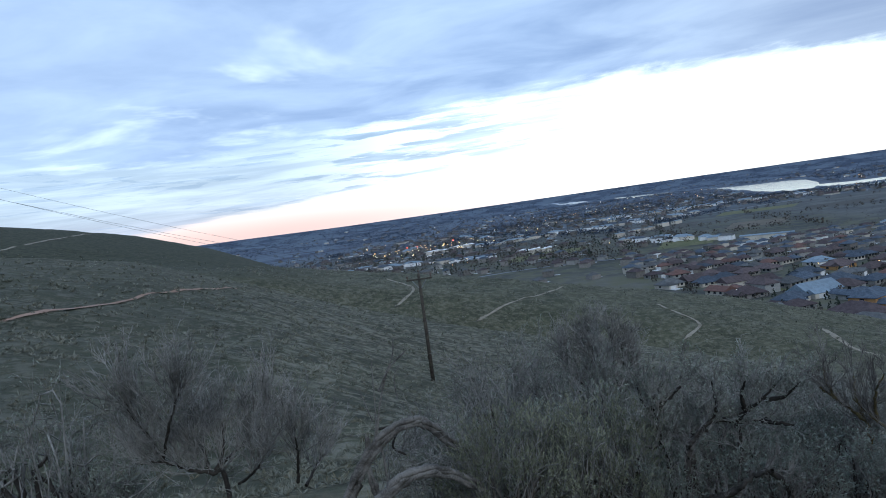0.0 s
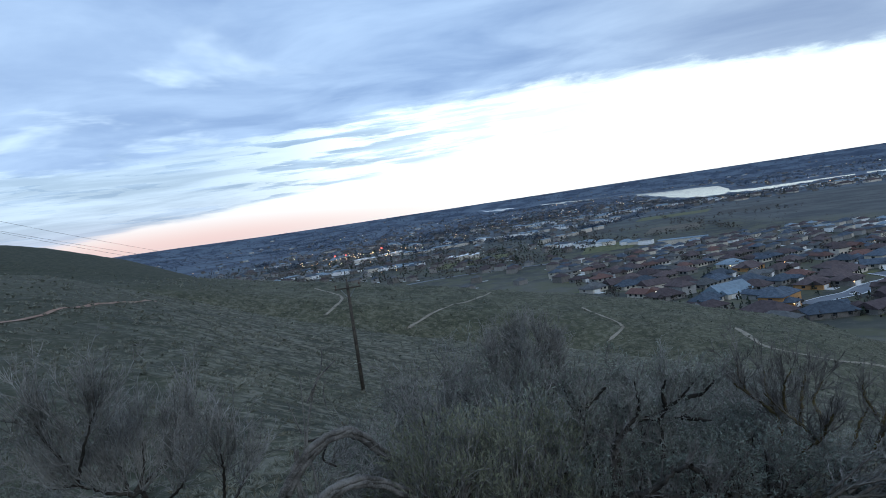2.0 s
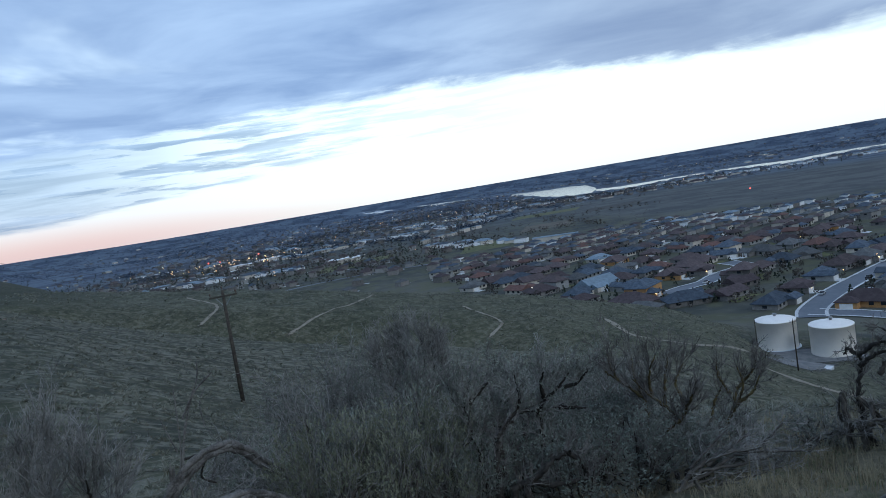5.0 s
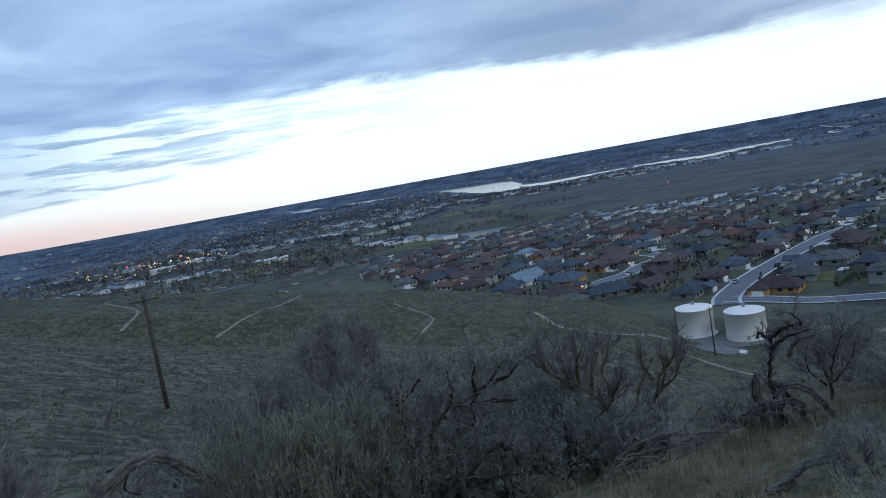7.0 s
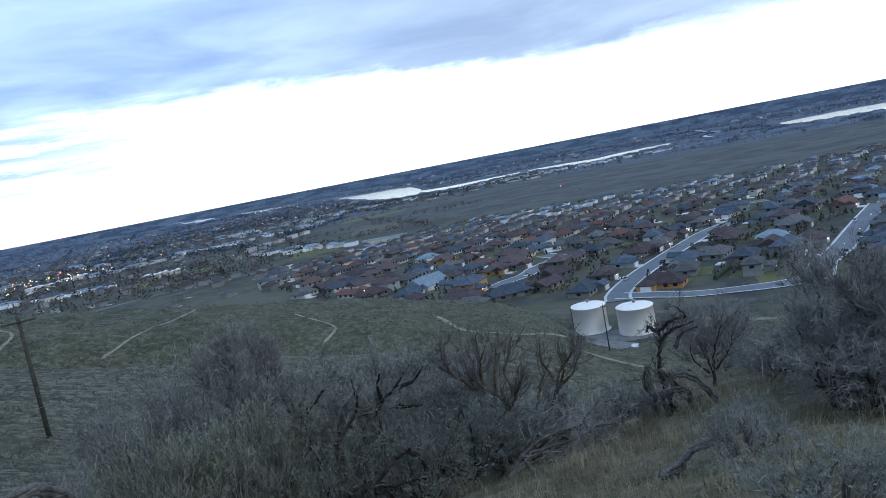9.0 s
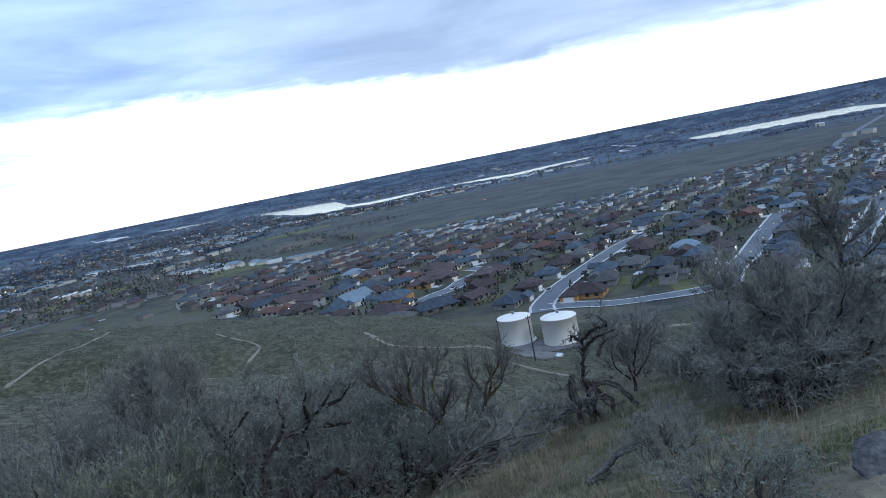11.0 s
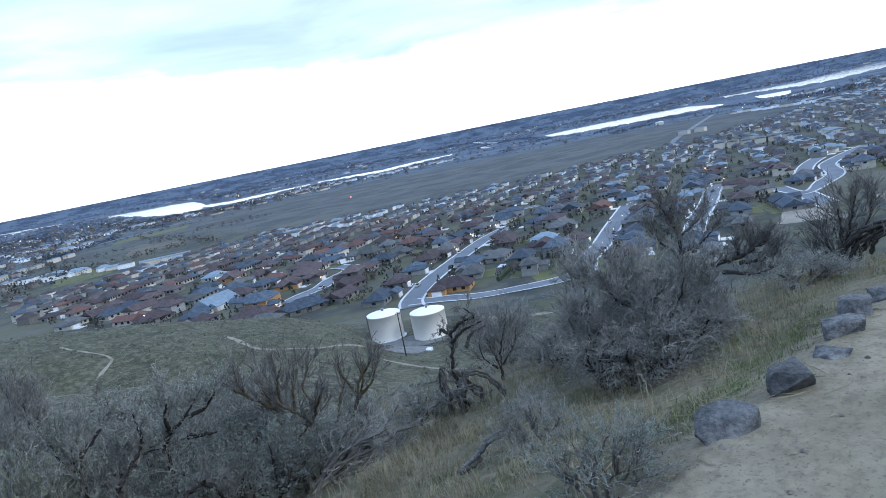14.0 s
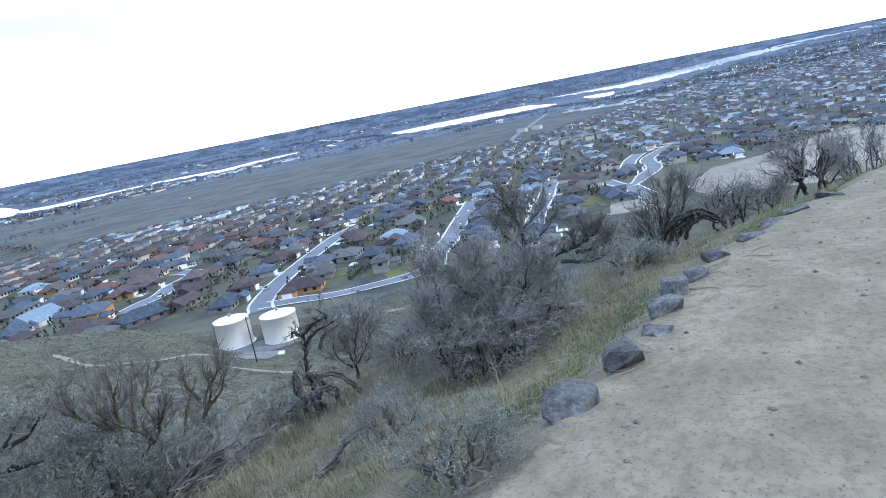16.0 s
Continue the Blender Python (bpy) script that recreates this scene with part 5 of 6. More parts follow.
# ---- shrubs, grass and rocks on the near slope ----
def spline(points, count):
    """A smooth polyline of count points through the given ones."""
    p = np.asarray(points, float)
    p = np.concatenate([[2 * p[0] - p[1]], p, [2 * p[-1] - p[-2]]])
    t = np.linspace(0, len(p) - 3 - 1e-6, count)
    i = t.astype(int)
    f = (t - i)[:, None]
    a, b, c, d = p[i], p[i + 1], p[i + 2], p[i + 3]
    return 0.5 * (2 * b + (c - a) * f + (2 * a - 5 * b + 4 * c - d) * f ** 2 + (3 * b - a - 3 * c + d) * f ** 3)


def grow(seed, stems, counts, gnarl, low, tuft):
    """Stems, limbs, branches and twigs as lists of (points, radii) by level, filling a dome one unit tall and one wide.
    low: the lowest angle of the limbs in degrees; tuft: how far twigs turn upwards."""
    rng = np.random.default_rng(seed)
    levels = [[] for _ in range(len(counts) + 1)]
    squash = np.array((0.5, 0.5, 1.0))
    wide = np.array((1.5, 1.5, 0.72))

    def unit(v):
        return v / (np.linalg.norm(v) + 1e-9)

    def path(a, b, n, wild, sag=0.0):
        t = np.linspace(0, 1, n)[:, None]
        bow = np.sin(t * math.pi)
        line = a + (b - a) * t + bow * rng.normal(0, wild, 3) * np.linalg.norm(b - a) + np.array((0, 0, -sag)) * bow * np.linalg.norm(b - a)
        if n > 2:
            line[1:-1] += rng.normal(0, wild * 0.16, (n - 2, 3)) * np.linalg.norm(b - a)
        return line

    def keep(level, line, r0, r1):
        levels[level].append((line * squash, np.linspace(r0, r1, len(line))))

    for k in range(stems):
        turn = 2 * math.pi * (k + rng.uniform(0.1, 0.8)) / stems
        foot = np.array((math.cos(turn) * 0.07, math.sin(turn) * 0.07, -0.05))
        out = rng.uniform(0.15, 0.5)
        fork = np.array((math.cos(turn) * out, math.sin(turn) * out, rng.uniform(0.2, 0.34)))
        thick = 0.024 * rng.uniform(0.75, 1.25)
        keep(0, path(foot, fork, 7, gnarl * 0.5), thick, thick * 0.7)
        for m in range(counts[0]):
            # a spot on the rounded crown, spread evenly over it
            spin = turn + (rng.uniform(-0.5, 0.5) + 0.15 * rng.normal()) * 2 * math.pi / stems * 1.3
            lift = 1 - (1 - low) * ((m + rng.uniform(0.0, 1.0)) / counts[0]) ** 1.4
            flat = max(0.0, 1 - lift * lift) ** 0.33
            edge = rng.uniform(0.84, 1.05)
            goal = np.array((math.cos(spin) * flat * edge * 0.86, math.sin(spin) * flat * edge * 0.86, 0.50 + 0.42 * lift * edge))
            way = unit(np.array((math.cos(spin) * flat, math.sin(spin) * flat, lift * 0.8 + 0.25)))
            limb_end = fork + (goal - fork) * rng.uniform(0.62, 0.8)
            keep(1, path(fork, limb_end, 7, gnarl * 0.4, 0.05), thick * 0.62, thick * 0.34)
            line1 = levels[1][-1][0] / squash
            for _ in range(counts[1]):
                start = line1[rng.integers(2, 7)]
                way2 = unit(way + rng.normal(0, 0.33, 3))
                end = start + (goal - start) * rng.uniform(0.8, 1.0) + rng.normal(0, 0.15, 3) * np.array((1.2, 1.2, 0.6))
                end[2] = max(end[2], 0.04)
                keep(2, path(start, end, 6, gnarl * 0.55), thick * 0.21, thick * 0.11)
                line2 = levels[2][-1][0] / squash
                for _ in range(counts[2]):
                    start2 = line2[rng.integers(1, 6)]
                    way3 = unit(way2 * np.array((1.0, 1.0, 0.75)) + rng.normal(0, 0.38, 3) + np.array((0, 0, tuft)))
                    end2 = start2 + way3 * wide * rng.uniform(0.12, 0.24)
                    keep(3, path(start2, end2, 4, gnarl * 0.45), thick * 0.095, thick * 0.06)
                    line3 = levels[3][-1][0] / squash
                    for _ in range(counts[3]):
                        start3 = line3[rng.integers(0, 4)]
                        way4 = unit(way3 + rng.normal(0, 0.55, 3) + np.array((0, 0, tuft)))
                        keep(4, path(start3, start3 + way4 * wide * rng.uniform(0.06, 0.15), 2, 0.0), thick * 0.058, thick * 0.034)
    return levels


def leaflets(twigs, per_twig, size, seed):
    """Small narrow leaves along the twigs, two triangles each."""
    rng = np.random.default_rng(seed)
    ends = np.array([p[-1] for p, _ in twigs])
    starts = np.array([p[0] for p, _ in twigs])
    f = rng.uniform(0.25, 1.05, (len(ends), per_twig, 1))
    at = starts[:, None] * (1 - f) + ends[:, None] * f
    along = (ends - starts)[:, None] / (np.linalg.norm(ends - starts, axis=1)[:, None, None] + 1e-9)
    way = along * 1.1 + rng.normal(0, 0.45, at.shape)
    way /= np.linalg.norm(way, axis=2, keepdims=True)
    side = np.cross(way, rng.normal(0, 1, at.shape))
    side /= np.linalg.norm(side, axis=2, keepdims=True) + 1e-9
    long = size * rng.uniform(0.6, 1.3, (*at.shape[:2], 1))
    a, b, c, d = at, at + way * long * 0.55 + side * long * 0.15, at + way * long, at + way * long * 0.55 - side * long * 0.15
    verts = np.stack([a, b, c, d], 2).reshape(-1, 3)
    return verts, np.arange(len(verts)).reshape(-1, 4)


def shrub_kind(name, seed, stems, counts, gnarl, low, tuft, trunk_mat, twig_mat, leaf_mat=None, leaves=0, leaf_size=0.02, twig_radius=1.0, stout=1.0):
    """The meshes of one kind of shrub, about one metre tall and one wide."""
    levels = grow(seed, stems, counts, gnarl, low, tuft)
    thin = lambda level, k: [(p, np.maximum(r * k, 0.0008)) for p, r in level]
    kit = [("stem", mesh_big("stem", *tubes(thin([stem], stout), 7), trunk_mat, True)) for stem in levels[0]]
    kit += [("limb", mesh_big("limb", *tubes(thin([limb], stout), 6), trunk_mat, True)) for limb in levels[1]]
    kit += [("branchwork", mesh_big("branchwork", *tubes(thin(levels[2], stout), 4), twig_mat, True)),
           ("twigwork", mesh_big("twigwork", *tubes(thin([q for l in levels[3:] for q in l], 0.9 * twig_radius), 3), twig_mat, True))]
    if leaf_mat:
        kit.append(("foliage", mesh_big("foliage", *leaflets(levels[-1], leaves, leaf_size, seed), leaf_mat)))
    return name, kit


def plant_shrub(kind, bearing, distance, top, width, label, turn=0.0, category="shrub", group="shrubs on the slope"):
    """Sets a shrub on the slope so that its top reaches the sight line at top degrees; width in metres."""
    name, kit = kind
    x, y = polar(bearing, distance)
    z = float(ground(x, y))
    tall = max(0.35, EYE + distance * math.tan(radians(top)) - z)
    width, tall = max(width, 0.68 * tall), 1.1 * tall
    root = tagged(new(name), label, category, group)
    root.matrix_basis = pose(x, y, z - 0.02, 0, 0, turn) @ Matrix.Diagonal((width * 1.3, width * 1.3, tall, 1))
    for part_name, data in kit:
        ob = part(part_name, data, root)
        if part_name not in ("stem", "limb"):
            tagged(ob, kind="stuff")
    return root


SAGE = shrub_kind("sagebrush", 11, 5, (5, 4, 5, 5), 0.40, -0.35, 0.10, BARK, TWIG, SAGE_LEAF, 2, 0.022)
SAGE_LOW = shrub_kind("sagebrush", 12, 6, (4, 4, 4, 4), 0.34, -0.5, 0.60, BARK, TWIG, SAGE_LEAF, 5, 0.026)
YELLOW = shrub_kind("rabbitbrush", 13, 6, (4, 4, 4, 4), 0.24, -0.2, 0.70, BARK, TWIG, YELLOW_LEAF, 6, 0.026)
BARE = shrub_kind("bitterbrush", 14, 5, (5, 4, 5, 6), 0.44, -0.2, 0.05, DARK_BARK, TWIG, None, 0, 0, 1.1)
GNARLED = shrub_kind("old_sagebrush", 16, 4, (5, 4, 5, 4), 0.62, -0.3, 0.05, DARK_BARK, TWIG, SAGE_LEAF, 2, 0.022, 1.0, 1.5)
SAGE_DARK = shrub_kind("sagebrush", 18, 6, (4, 4, 4, 4), 0.38, -0.5, 0.40, DARK_BARK, DARK_TWIG, DARK_LEAF, 4, 0.031)
DENSE = shrub_kind("bitterbrush", 17, 6, (5, 5, 5, 4), 0.42, -0.45, 0.05, DARK_BARK, TWIG, SAGE_LEAF, 1, 0.022, 1.1)

GREY = "grey leafless sagebrush with fine tangled twigs on the slope"
LEAFY = "grey-green leafy sagebrush growing on the dry slope"
DARK = "dark gnarled sagebrush with thin grey twigs on the slope"
BROWN = "bare brown shrub with forked stems on the slope"
GOLD = "low yellowish-green leafy bush below the path"
SHRUBS = [
    (DARK, GNARLED, -33.0, 6.0, -10.6, 1.0), (LEAFY, SAGE_LOW, -29.5, 5.6, -16.5, 0.8),
    (GREY, DENSE, 3.2, 8.0, -13.0, 1.3), (DARK, SAGE, 9.0, 7.4, -13.2, 1.0), 
    (GREY, SAGE, 28.0, 7.8, -16.3, 0.9), 
    (GREY, SAGE, -2.0, 7.4, -16.2, 1.0), (GREY, SAGE, 6.5, 9.8, -14.8, 1.3), (GREY, DENSE, 20.5, 10.5, -15.4, 1.4), (GREY, SAGE, 26.2, 10.5, -15.8, 1.4),
    
]
FRONT_SHRUBS = [
    (GOLD, YELLOW, 2.6, 5.0, -18.0, 0.42), (GOLD, YELLOW, 11.2, 5.4, -17.9, 0.6), (GOLD, YELLOW, 8.2, 5.2, -18.8, 0.45), (LEAFY, SAGE_LOW, 5.6, 5.4, -18.4, 0.6),
    (LEAFY, SAGE_LOW, 14.5, 5.4, -20.6, 0.6), (LEAFY, SAGE_DARK, 19.0, 5.8, -20.6, 0.7), (LEAFY, SAGE_DARK, 24.0, 5.6, -21.2, 0.7), (LEAFY, SAGE_DARK, 28.6, 6.0, -20.4, 0.75),
    (LEAFY, SAGE_DARK, 33.0, 6.2, -21.0, 0.8), (LEAFY, SAGE_LOW, -1.5, 5.6, -18.6, 0.7), (DARK, SAGE, 36.5, 6.6, -20.6, 0.9), (LEAFY, SAGE_LOW, 11.5, 6.4, -17.4, 0.8),
    (LEAFY, SAGE_DARK, 21.5, 7.0, -18.6, 0.9), (LEAFY, SAGE_DARK, 30.0, 7.2, -19.0, 0.9), (DARK, SAGE_DARK, 26.0, 7.4, -18.6, 0.8),
]
RIGHT_SHRUBS = [
    (GREY, SAGE, 51.6, 10.2, -15.4, 1.0), (GREY, SAGE, 54.8, 9.0, -17.6, 0.9), 
    (GREY, SAGE, 75.4, 7.8, -13.8, 0.8), 
    (BROWN, BARE, 83.3, 10.2, -10.0, 0.75), (GREY, BARE, 89.3, 11.0, -7.2, 0.95), (GREY, SAGE, 86.2, 11.5, -10.0, 0.9), (GREY, SAGE_LOW, 93.0, 13.5, -7.6, 0.9),
    (LEAFY, SAGE_LOW, 43.0, 7.0, -22.0, 0.6), (GREY, SAGE, 55.5, 7.4, -19.2, 0.7), (GREY, SAGE, 52.5, 4.2, -27.0, 0.5),
]
for n_shrub, (words, kind, bearing, distance, top, width) in enumerate(SHRUBS + FRONT_SHRUBS + RIGHT_SHRUBS):
    plant_shrub(kind, bearing, distance, top, width, words, turn=n_shrub * 137.5)


def wood(name, parent, sights, distance, thick, mat, label="", sides=8, strands=1, seed=0):
    """A bent limb along sight lines, made of one or more twisted strands."""
    rng = np.random.default_rng(seed)
    line = spline([sight(b, e, distance + k) for b, e, k in sights], 6 * len(sights))
    n = len(line)
    paths = []
    for s in range(strands):
        phase = 2 * math.pi * s / max(1, strands)
        turn = phase + np.linspace(0, 2.2, n)
        off = thick * 0.55 * (strands > 1)
        wob = rng.normal(0, thick * 0.10, (n, 3))
        p = line + np.stack([np.cos(turn) * off, np.cos(turn) * off * 0.3, np.sin(turn) * off], 1) + wob
        r = thick * (0.62 if strands > 1 else 1.0) * np.linspace(1.0, 0.55, n) * (1 + 0.12 * rng.normal(0, 1, n))
        r[-1] *= 0.4
        paths.append((p, r))
    return part(name, mesh_big(name, *tubes(paths, sides), mat, True), parent, label)


def dead_sagebrush():
    """The silvered fallen trunk that arches just below the path, with its standing twigs."""
    root = tagged(new("dead_sagebrush"), "silvered dead sagebrush with an arched twisted trunk", "dead shrub")
    wood("trunk", root, ((-11.0, -22.0, 0), (-9.2, -19.4, 0), (-7.2, -17.6, 0), (-5.0, -16.7, 0), (-3.4, -17.1, 0.1), (-1.8, -18.6, 0.2), (0.2, -20.2, 0.3)), 5.0, 0.046, DEAD_WOOD, "", 8, 4, 3)
    wood("limb", root, ((-8.5, -22.5, -0.3), (-5.5, -20.8, -0.3), (-2.4, -21.0, -0.2), (0.6, -22.6, -0.1)), 4.9, 0.046, DEAD_WOOD, "", 8, 4, 4)
    wood("limb", root, ((-7.4, -22.2, 0), (-7.4, -19.2, 0), (-7.6, -16.8, 0), (-6.2, -12.6, 0), (-4.3, -10.9, 0)), 5.0, 0.011, DEAD_WOOD, "", 6, 1, 5)
    wood("limb", root, ((-8.6, -19.0, 0), (-7.7, -16.5, 0), (-7.3, -11.2, 0)), 5.0, 0.007, DEAD_WOOD, "", 5, 1, 6)
    wood("limb", root, ((-7.1, -13.9, 0), (-5.6, -11.4, 0), (-5.2, -9.7, 0)), 5.0, 0.007, DEAD_WOOD, "", 5, 1, 7)
    wood("limb", root, ((-8.4, -21.9, 0), (-8.8, -19.8, 0), (-8.5, -17.0, 0)), 5.0, 0.026, DEAD_WOOD, "", 6, 2, 8)
    wood("limb", root, ((-7.6, -16.8, 0.1), (-6.0, -17.0, 0.2), (-6.5, -18.4, 0.2), (-5.5, -19.2, 0.2)), 5.0, 0.012, DARK_BARK, "", 6, 1, 9)
    wood("limb", root, ((-5.6, -14.8, 0), (-5.6, -13.0, 0), (-5.0, -11.9, 0)), 5.0, 0.005, DEAD_WOOD, "", 5, 1, 10)
    wood("limb", root, ((-7.9, -16.2, 0), (-8.7, -13.4, 0)), 5.0, 0.006, DEAD_WOOD, "", 5, 1, 11)
    rng = np.random.default_rng(5)
    twigs = []
    for _ in range(260):
        b, e = rng.uniform(-8.5, -0.5), rng.uniform(-22.5, -17.6)
        p = sight(b, e, 5.0 + rng.uniform(0.05, 0.5))
        w = rng.normal(0, 1, 3) * np.array((1, 1, 0.8)) + np.array((0.4, 0, 0.6))
        w *= rng.uniform(0.08, 0.3) / np.linalg.norm(w)
        twigs.append((np.array([p, p + 0.5 * w + rng.normal(0, 0.015, 3), p + w]), np.array((0.004, 0.003, 0.0015))))
    tagged(part("twigwork", mesh_big("twigwork", *tubes(twigs, 3), TWIG, True), root), kind="stuff")


dead_sagebrush()


def limbs_of(name, label, mat, distance, lines, thick, strands=1):
    root = tagged(new(name), label, "dead shrub")
    for k, line in enumerate(lines):
        wood("limb" if k else "trunk", root, [(b, e, 0.0) for b, e in line], distance, thick * (1.0 if k < 2 else 0.7), mat, "", 7, strands, 20 + k)
    return root


limbs_of("fallen_branch", "weathered grey broken branch lying in dry grass", DEAD_WOOD, 4.25,
         (((46.6, -26.4), (48.6, -25.1), (50.5, -24.8)), ((45.1, -27.2), (47.3, -26.5))), 0.03, 2)
def stand(bearing, rise):
    """How far out the sight line at that bearing and rise first meets the near slope."""
    r = np.linspace(2.0, 40.0, 1500)
    gap = ground(r * math.sin(radians(bearing)), r * math.cos(radians(bearing))) - (EYE + r * math.tan(radians(rise)))
    return float(r[np.argmax(gap > 0)]) if (gap > 0).any() else 9.0


def unit_rows(v):
    return v / (np.linalg.norm(v, axis=-1, keepdims=True) + 1e-9)


def rods(starts, ends, r0, r1):
    """Many thin straight tapering twigs at once, three-sided."""
    way = unit_rows(ends - starts)
    u = unit_rows(np.cross(way, np.where(np.abs(way[:, 2:3]) > 0.9, np.array([[1.0, 0, 0]]), np.array([[0, 0, 1.0]]))))
    v = np.cross(way, u)
    turn = np.arange(3) * 2 * math.pi / 3
    ring = np.cos(turn)[None, :, None] * u[:, None] + np.sin(turn)[None, :, None] * v[:, None]
    verts = np.concatenate([starts[:, None] + ring * r0, ends[:, None] + ring * r1], 1).reshape(-1, 3)
    i = np.arange(len(starts))[:, None, None] * 6
    k = np.array([(0, 1, 4, 3), (1, 2, 5, 4), (2, 0, 3, 5)])[None]
    return verts, (i + k).reshape(-1, 4)


def branching(name, label, distance, limbs, thick, bark, twig, reach=0.28, close=18, fine=(8, 3), upright=0.5, feet=1, leaf=None, leaves=2, leaf_size=0.022, seed=0, depth=0.3, strands=1):
    """A shrub with its own bent stems and limbs, given as sight lines, from which branches, twigs and twiglets sprout.
    close: branches to a metre of limb; fine: twigs to a branch and twiglets to a twig; feet: how many limbs rise from the ground."""
    rng = np.random.default_rng(seed)
    first = sight(*limbs[0][0], distance)
    base = np.array((first[0], first[1], float(ground(first[0], first[1]))))
    root = tagged(new(name), label, "shrub", "shrubs on the slope")
    root.matrix_basis = Matrix.Translation(base)
    branches = []
    for k, limb in enumerate(limbs):
        off = rng.uniform(-depth, depth) if k else 0.0
        points = [sight(b, e, distance + off * i / max(1, len(limb) - 1)) for i, (b, e) in enumerate(limb)]
        if k < feet:
            low = float(ground(points[0][0], points[0][1]))
            if 0.05 < points[0][2] - low < 1.2:
                points.insert(0, np.array((points[0][0] + rng.normal(0, 0.03), points[0][1], low - 0.06)))
        line = spline(points, 6 * len(points)) - base
        n = len(line)
        size = thick * (1.0 if k < feet else 0.66)
        line[1:-1] += rng.normal(0, size * 0.22, (n - 2, 3))
        r = size * np.linspace(1.0, 0.32, n) * (1 + 0.1 * rng.normal(0, 1, n))
        paths = []
        for s in range(strands):
            turn = 2 * math.pi * s / strands + np.linspace(0, 2.4, n)
            shift = 0.0 if strands == 1 else size * 0.55
            paths.append((line + shift * np.stack([np.cos(turn), 0.4 * np.cos(turn), np.sin(turn)], 1), r * (1.0 if strands == 1 else 0.62)))
        part("stem" if k < feet else "limb", mesh_big("limb", *tubes(paths, 6), bark, True), root)
        ahead = unit_rows(np.gradient(line, axis=0))
        long = float(np.linalg.norm(np.diff(line, axis=0), axis=1).sum())
        for _ in range(int(long * close)):
            i = int(n * (0.22 + 0.78 * rng.random() ** 0.8) - 1e-6)
            way = ahead[i] * 0.55 + rng.normal(0, 0.55, 3) + np.array((0, 0, upright))
            way /= np.linalg.norm(way)
            step = reach * rng.uniform(0.5, 1.1)
            t = np.linspace(0, 1, 5)[:, None]
            path = line[i] + way * step * t + np.array((0, 0, upright * 0.35 * step)) * t * t + np.concatenate([np.zeros((1, 3)), np.cumsum(rng.normal(0, 0.035 * step, (4, 3)), 0)])
            branches.append((path, np.linspace(max(0.0032, r[i] * 0.32), 0.0022, 5)))
    if branches:
        tagged(part("branchwork", mesh_big("branchwork", *tubes(branches, 4), twig, True), root), kind="stuff")
        lines = np.array([p for p, _ in branches])
        m = len(lines)
        pick = rng.integers(1, 5, (m, fine[0]))
        start = lines[np.arange(m)[:, None], pick]
        way = unit_rows(unit_rows(lines[:, 4] - lines[:, 0])[:, None] + rng.normal(0, 0.48, (m, fine[0], 3)) + np.array((0, 0, upright * 0.7)))
        end = start + way * reach * rng.uniform(0.22, 0.55, (m, fine[0], 1))
        a, b, w = start.reshape(-1, 3), end.reshape(-1, 3), way.reshape(-1, 3)
        at = rng.uniform(0.2, 1.0, (len(a), fine[1], 1))
        start2 = a[:, None] * (1 - at) + b[:, None] * at
        end2 = start2 + unit_rows(w[:, None] + rng.normal(0, 0.6, start2.shape)) * reach * rng.uniform(0.10, 0.26, at.shape)
        v1, f1 = rods(a, b, 0.0024, 0.0016)
        v2, f2 = rods(start2.reshape(-1, 3), end2.reshape(-1, 3), 0.0017, 0.0011)
        tagged(part("twigwork", mesh_big("twigwork", np.concatenate([v1, v2]), np.concatenate([f1, f2 + len(v1)]), twig), root), kind="stuff")
        if leaf:
            tips = [(np.array((p, q)), None) for p, q in zip(start2.reshape(-1, 3), end2.reshape(-1, 3))]
            tagged(part("foliage", mesh_big("foliage", *leaflets(tips, leaves, leaf_size, seed), leaf), root), kind="stuff")
    return root


branching("sagebrush", "broad leafless grey sagebrush with low dark forked limbs", 5.0,
         (((-20.2, -18.4), (-21.3, -17.4), (-22.8, -16.8), (-24.5, -15.8), (-26.5, -15.3)), ((-21.3, -17.4), (-21.5, -15.4), (-21.3, -14.1)), ((-20.9, -17.3), (-20.1, -16.0), (-19.8, -13.5)), ((-20.9, -17.3), (-18.9, -16.1), (-17.3, -15.1), (-16.1, -13.5)), ((-24.5, -15.8), (-25.1, -14.0), (-26.0, -12.4), (-26.6, -10.7)), ((-24.5, -15.4), (-23.7, -13.2), (-22.7, -11.0)), ((-19.3, -18.7), (-17.8, -18.0), (-17.3, -17.3)), ((-14.7, -19.6), (-14.4, -17.6), (-14.4, -16.2)), ((-14.1, -20.0), (-13.1, -18.8), (-12.5, -18.0))), 0.020, DARK_BARK, TWIG, 0.36, 38, (9, 3), 0.75, 1, seed=41, depth=0.45)
branching("bitterbrush", "tall rounded grey shrub of fine upright twigs", 8.0,
         (((12.9, -18.8), (11.2, -16.5), (9.2, -14.3), (9.0, -12.9)), ((13.0, -18.5), (11.8, -14.9), (10.7, -11.9)), ((13.0, -18.5), (12.9, -15.2), (12.9, -11.6)), ((13.0, -18.5), (13.7, -15.6), (14.6, -13.2)), ((11.5, -17.0), (10.9, -14.8), (11.7, -11.2)), ((12.9, -16.9), (13.6, -14.2), (13.7, -12.3))), 0.022, DARK_BARK, TWIG, 0.30, 36, (10, 4), 0.6, 2, seed=42, depth=0.4)
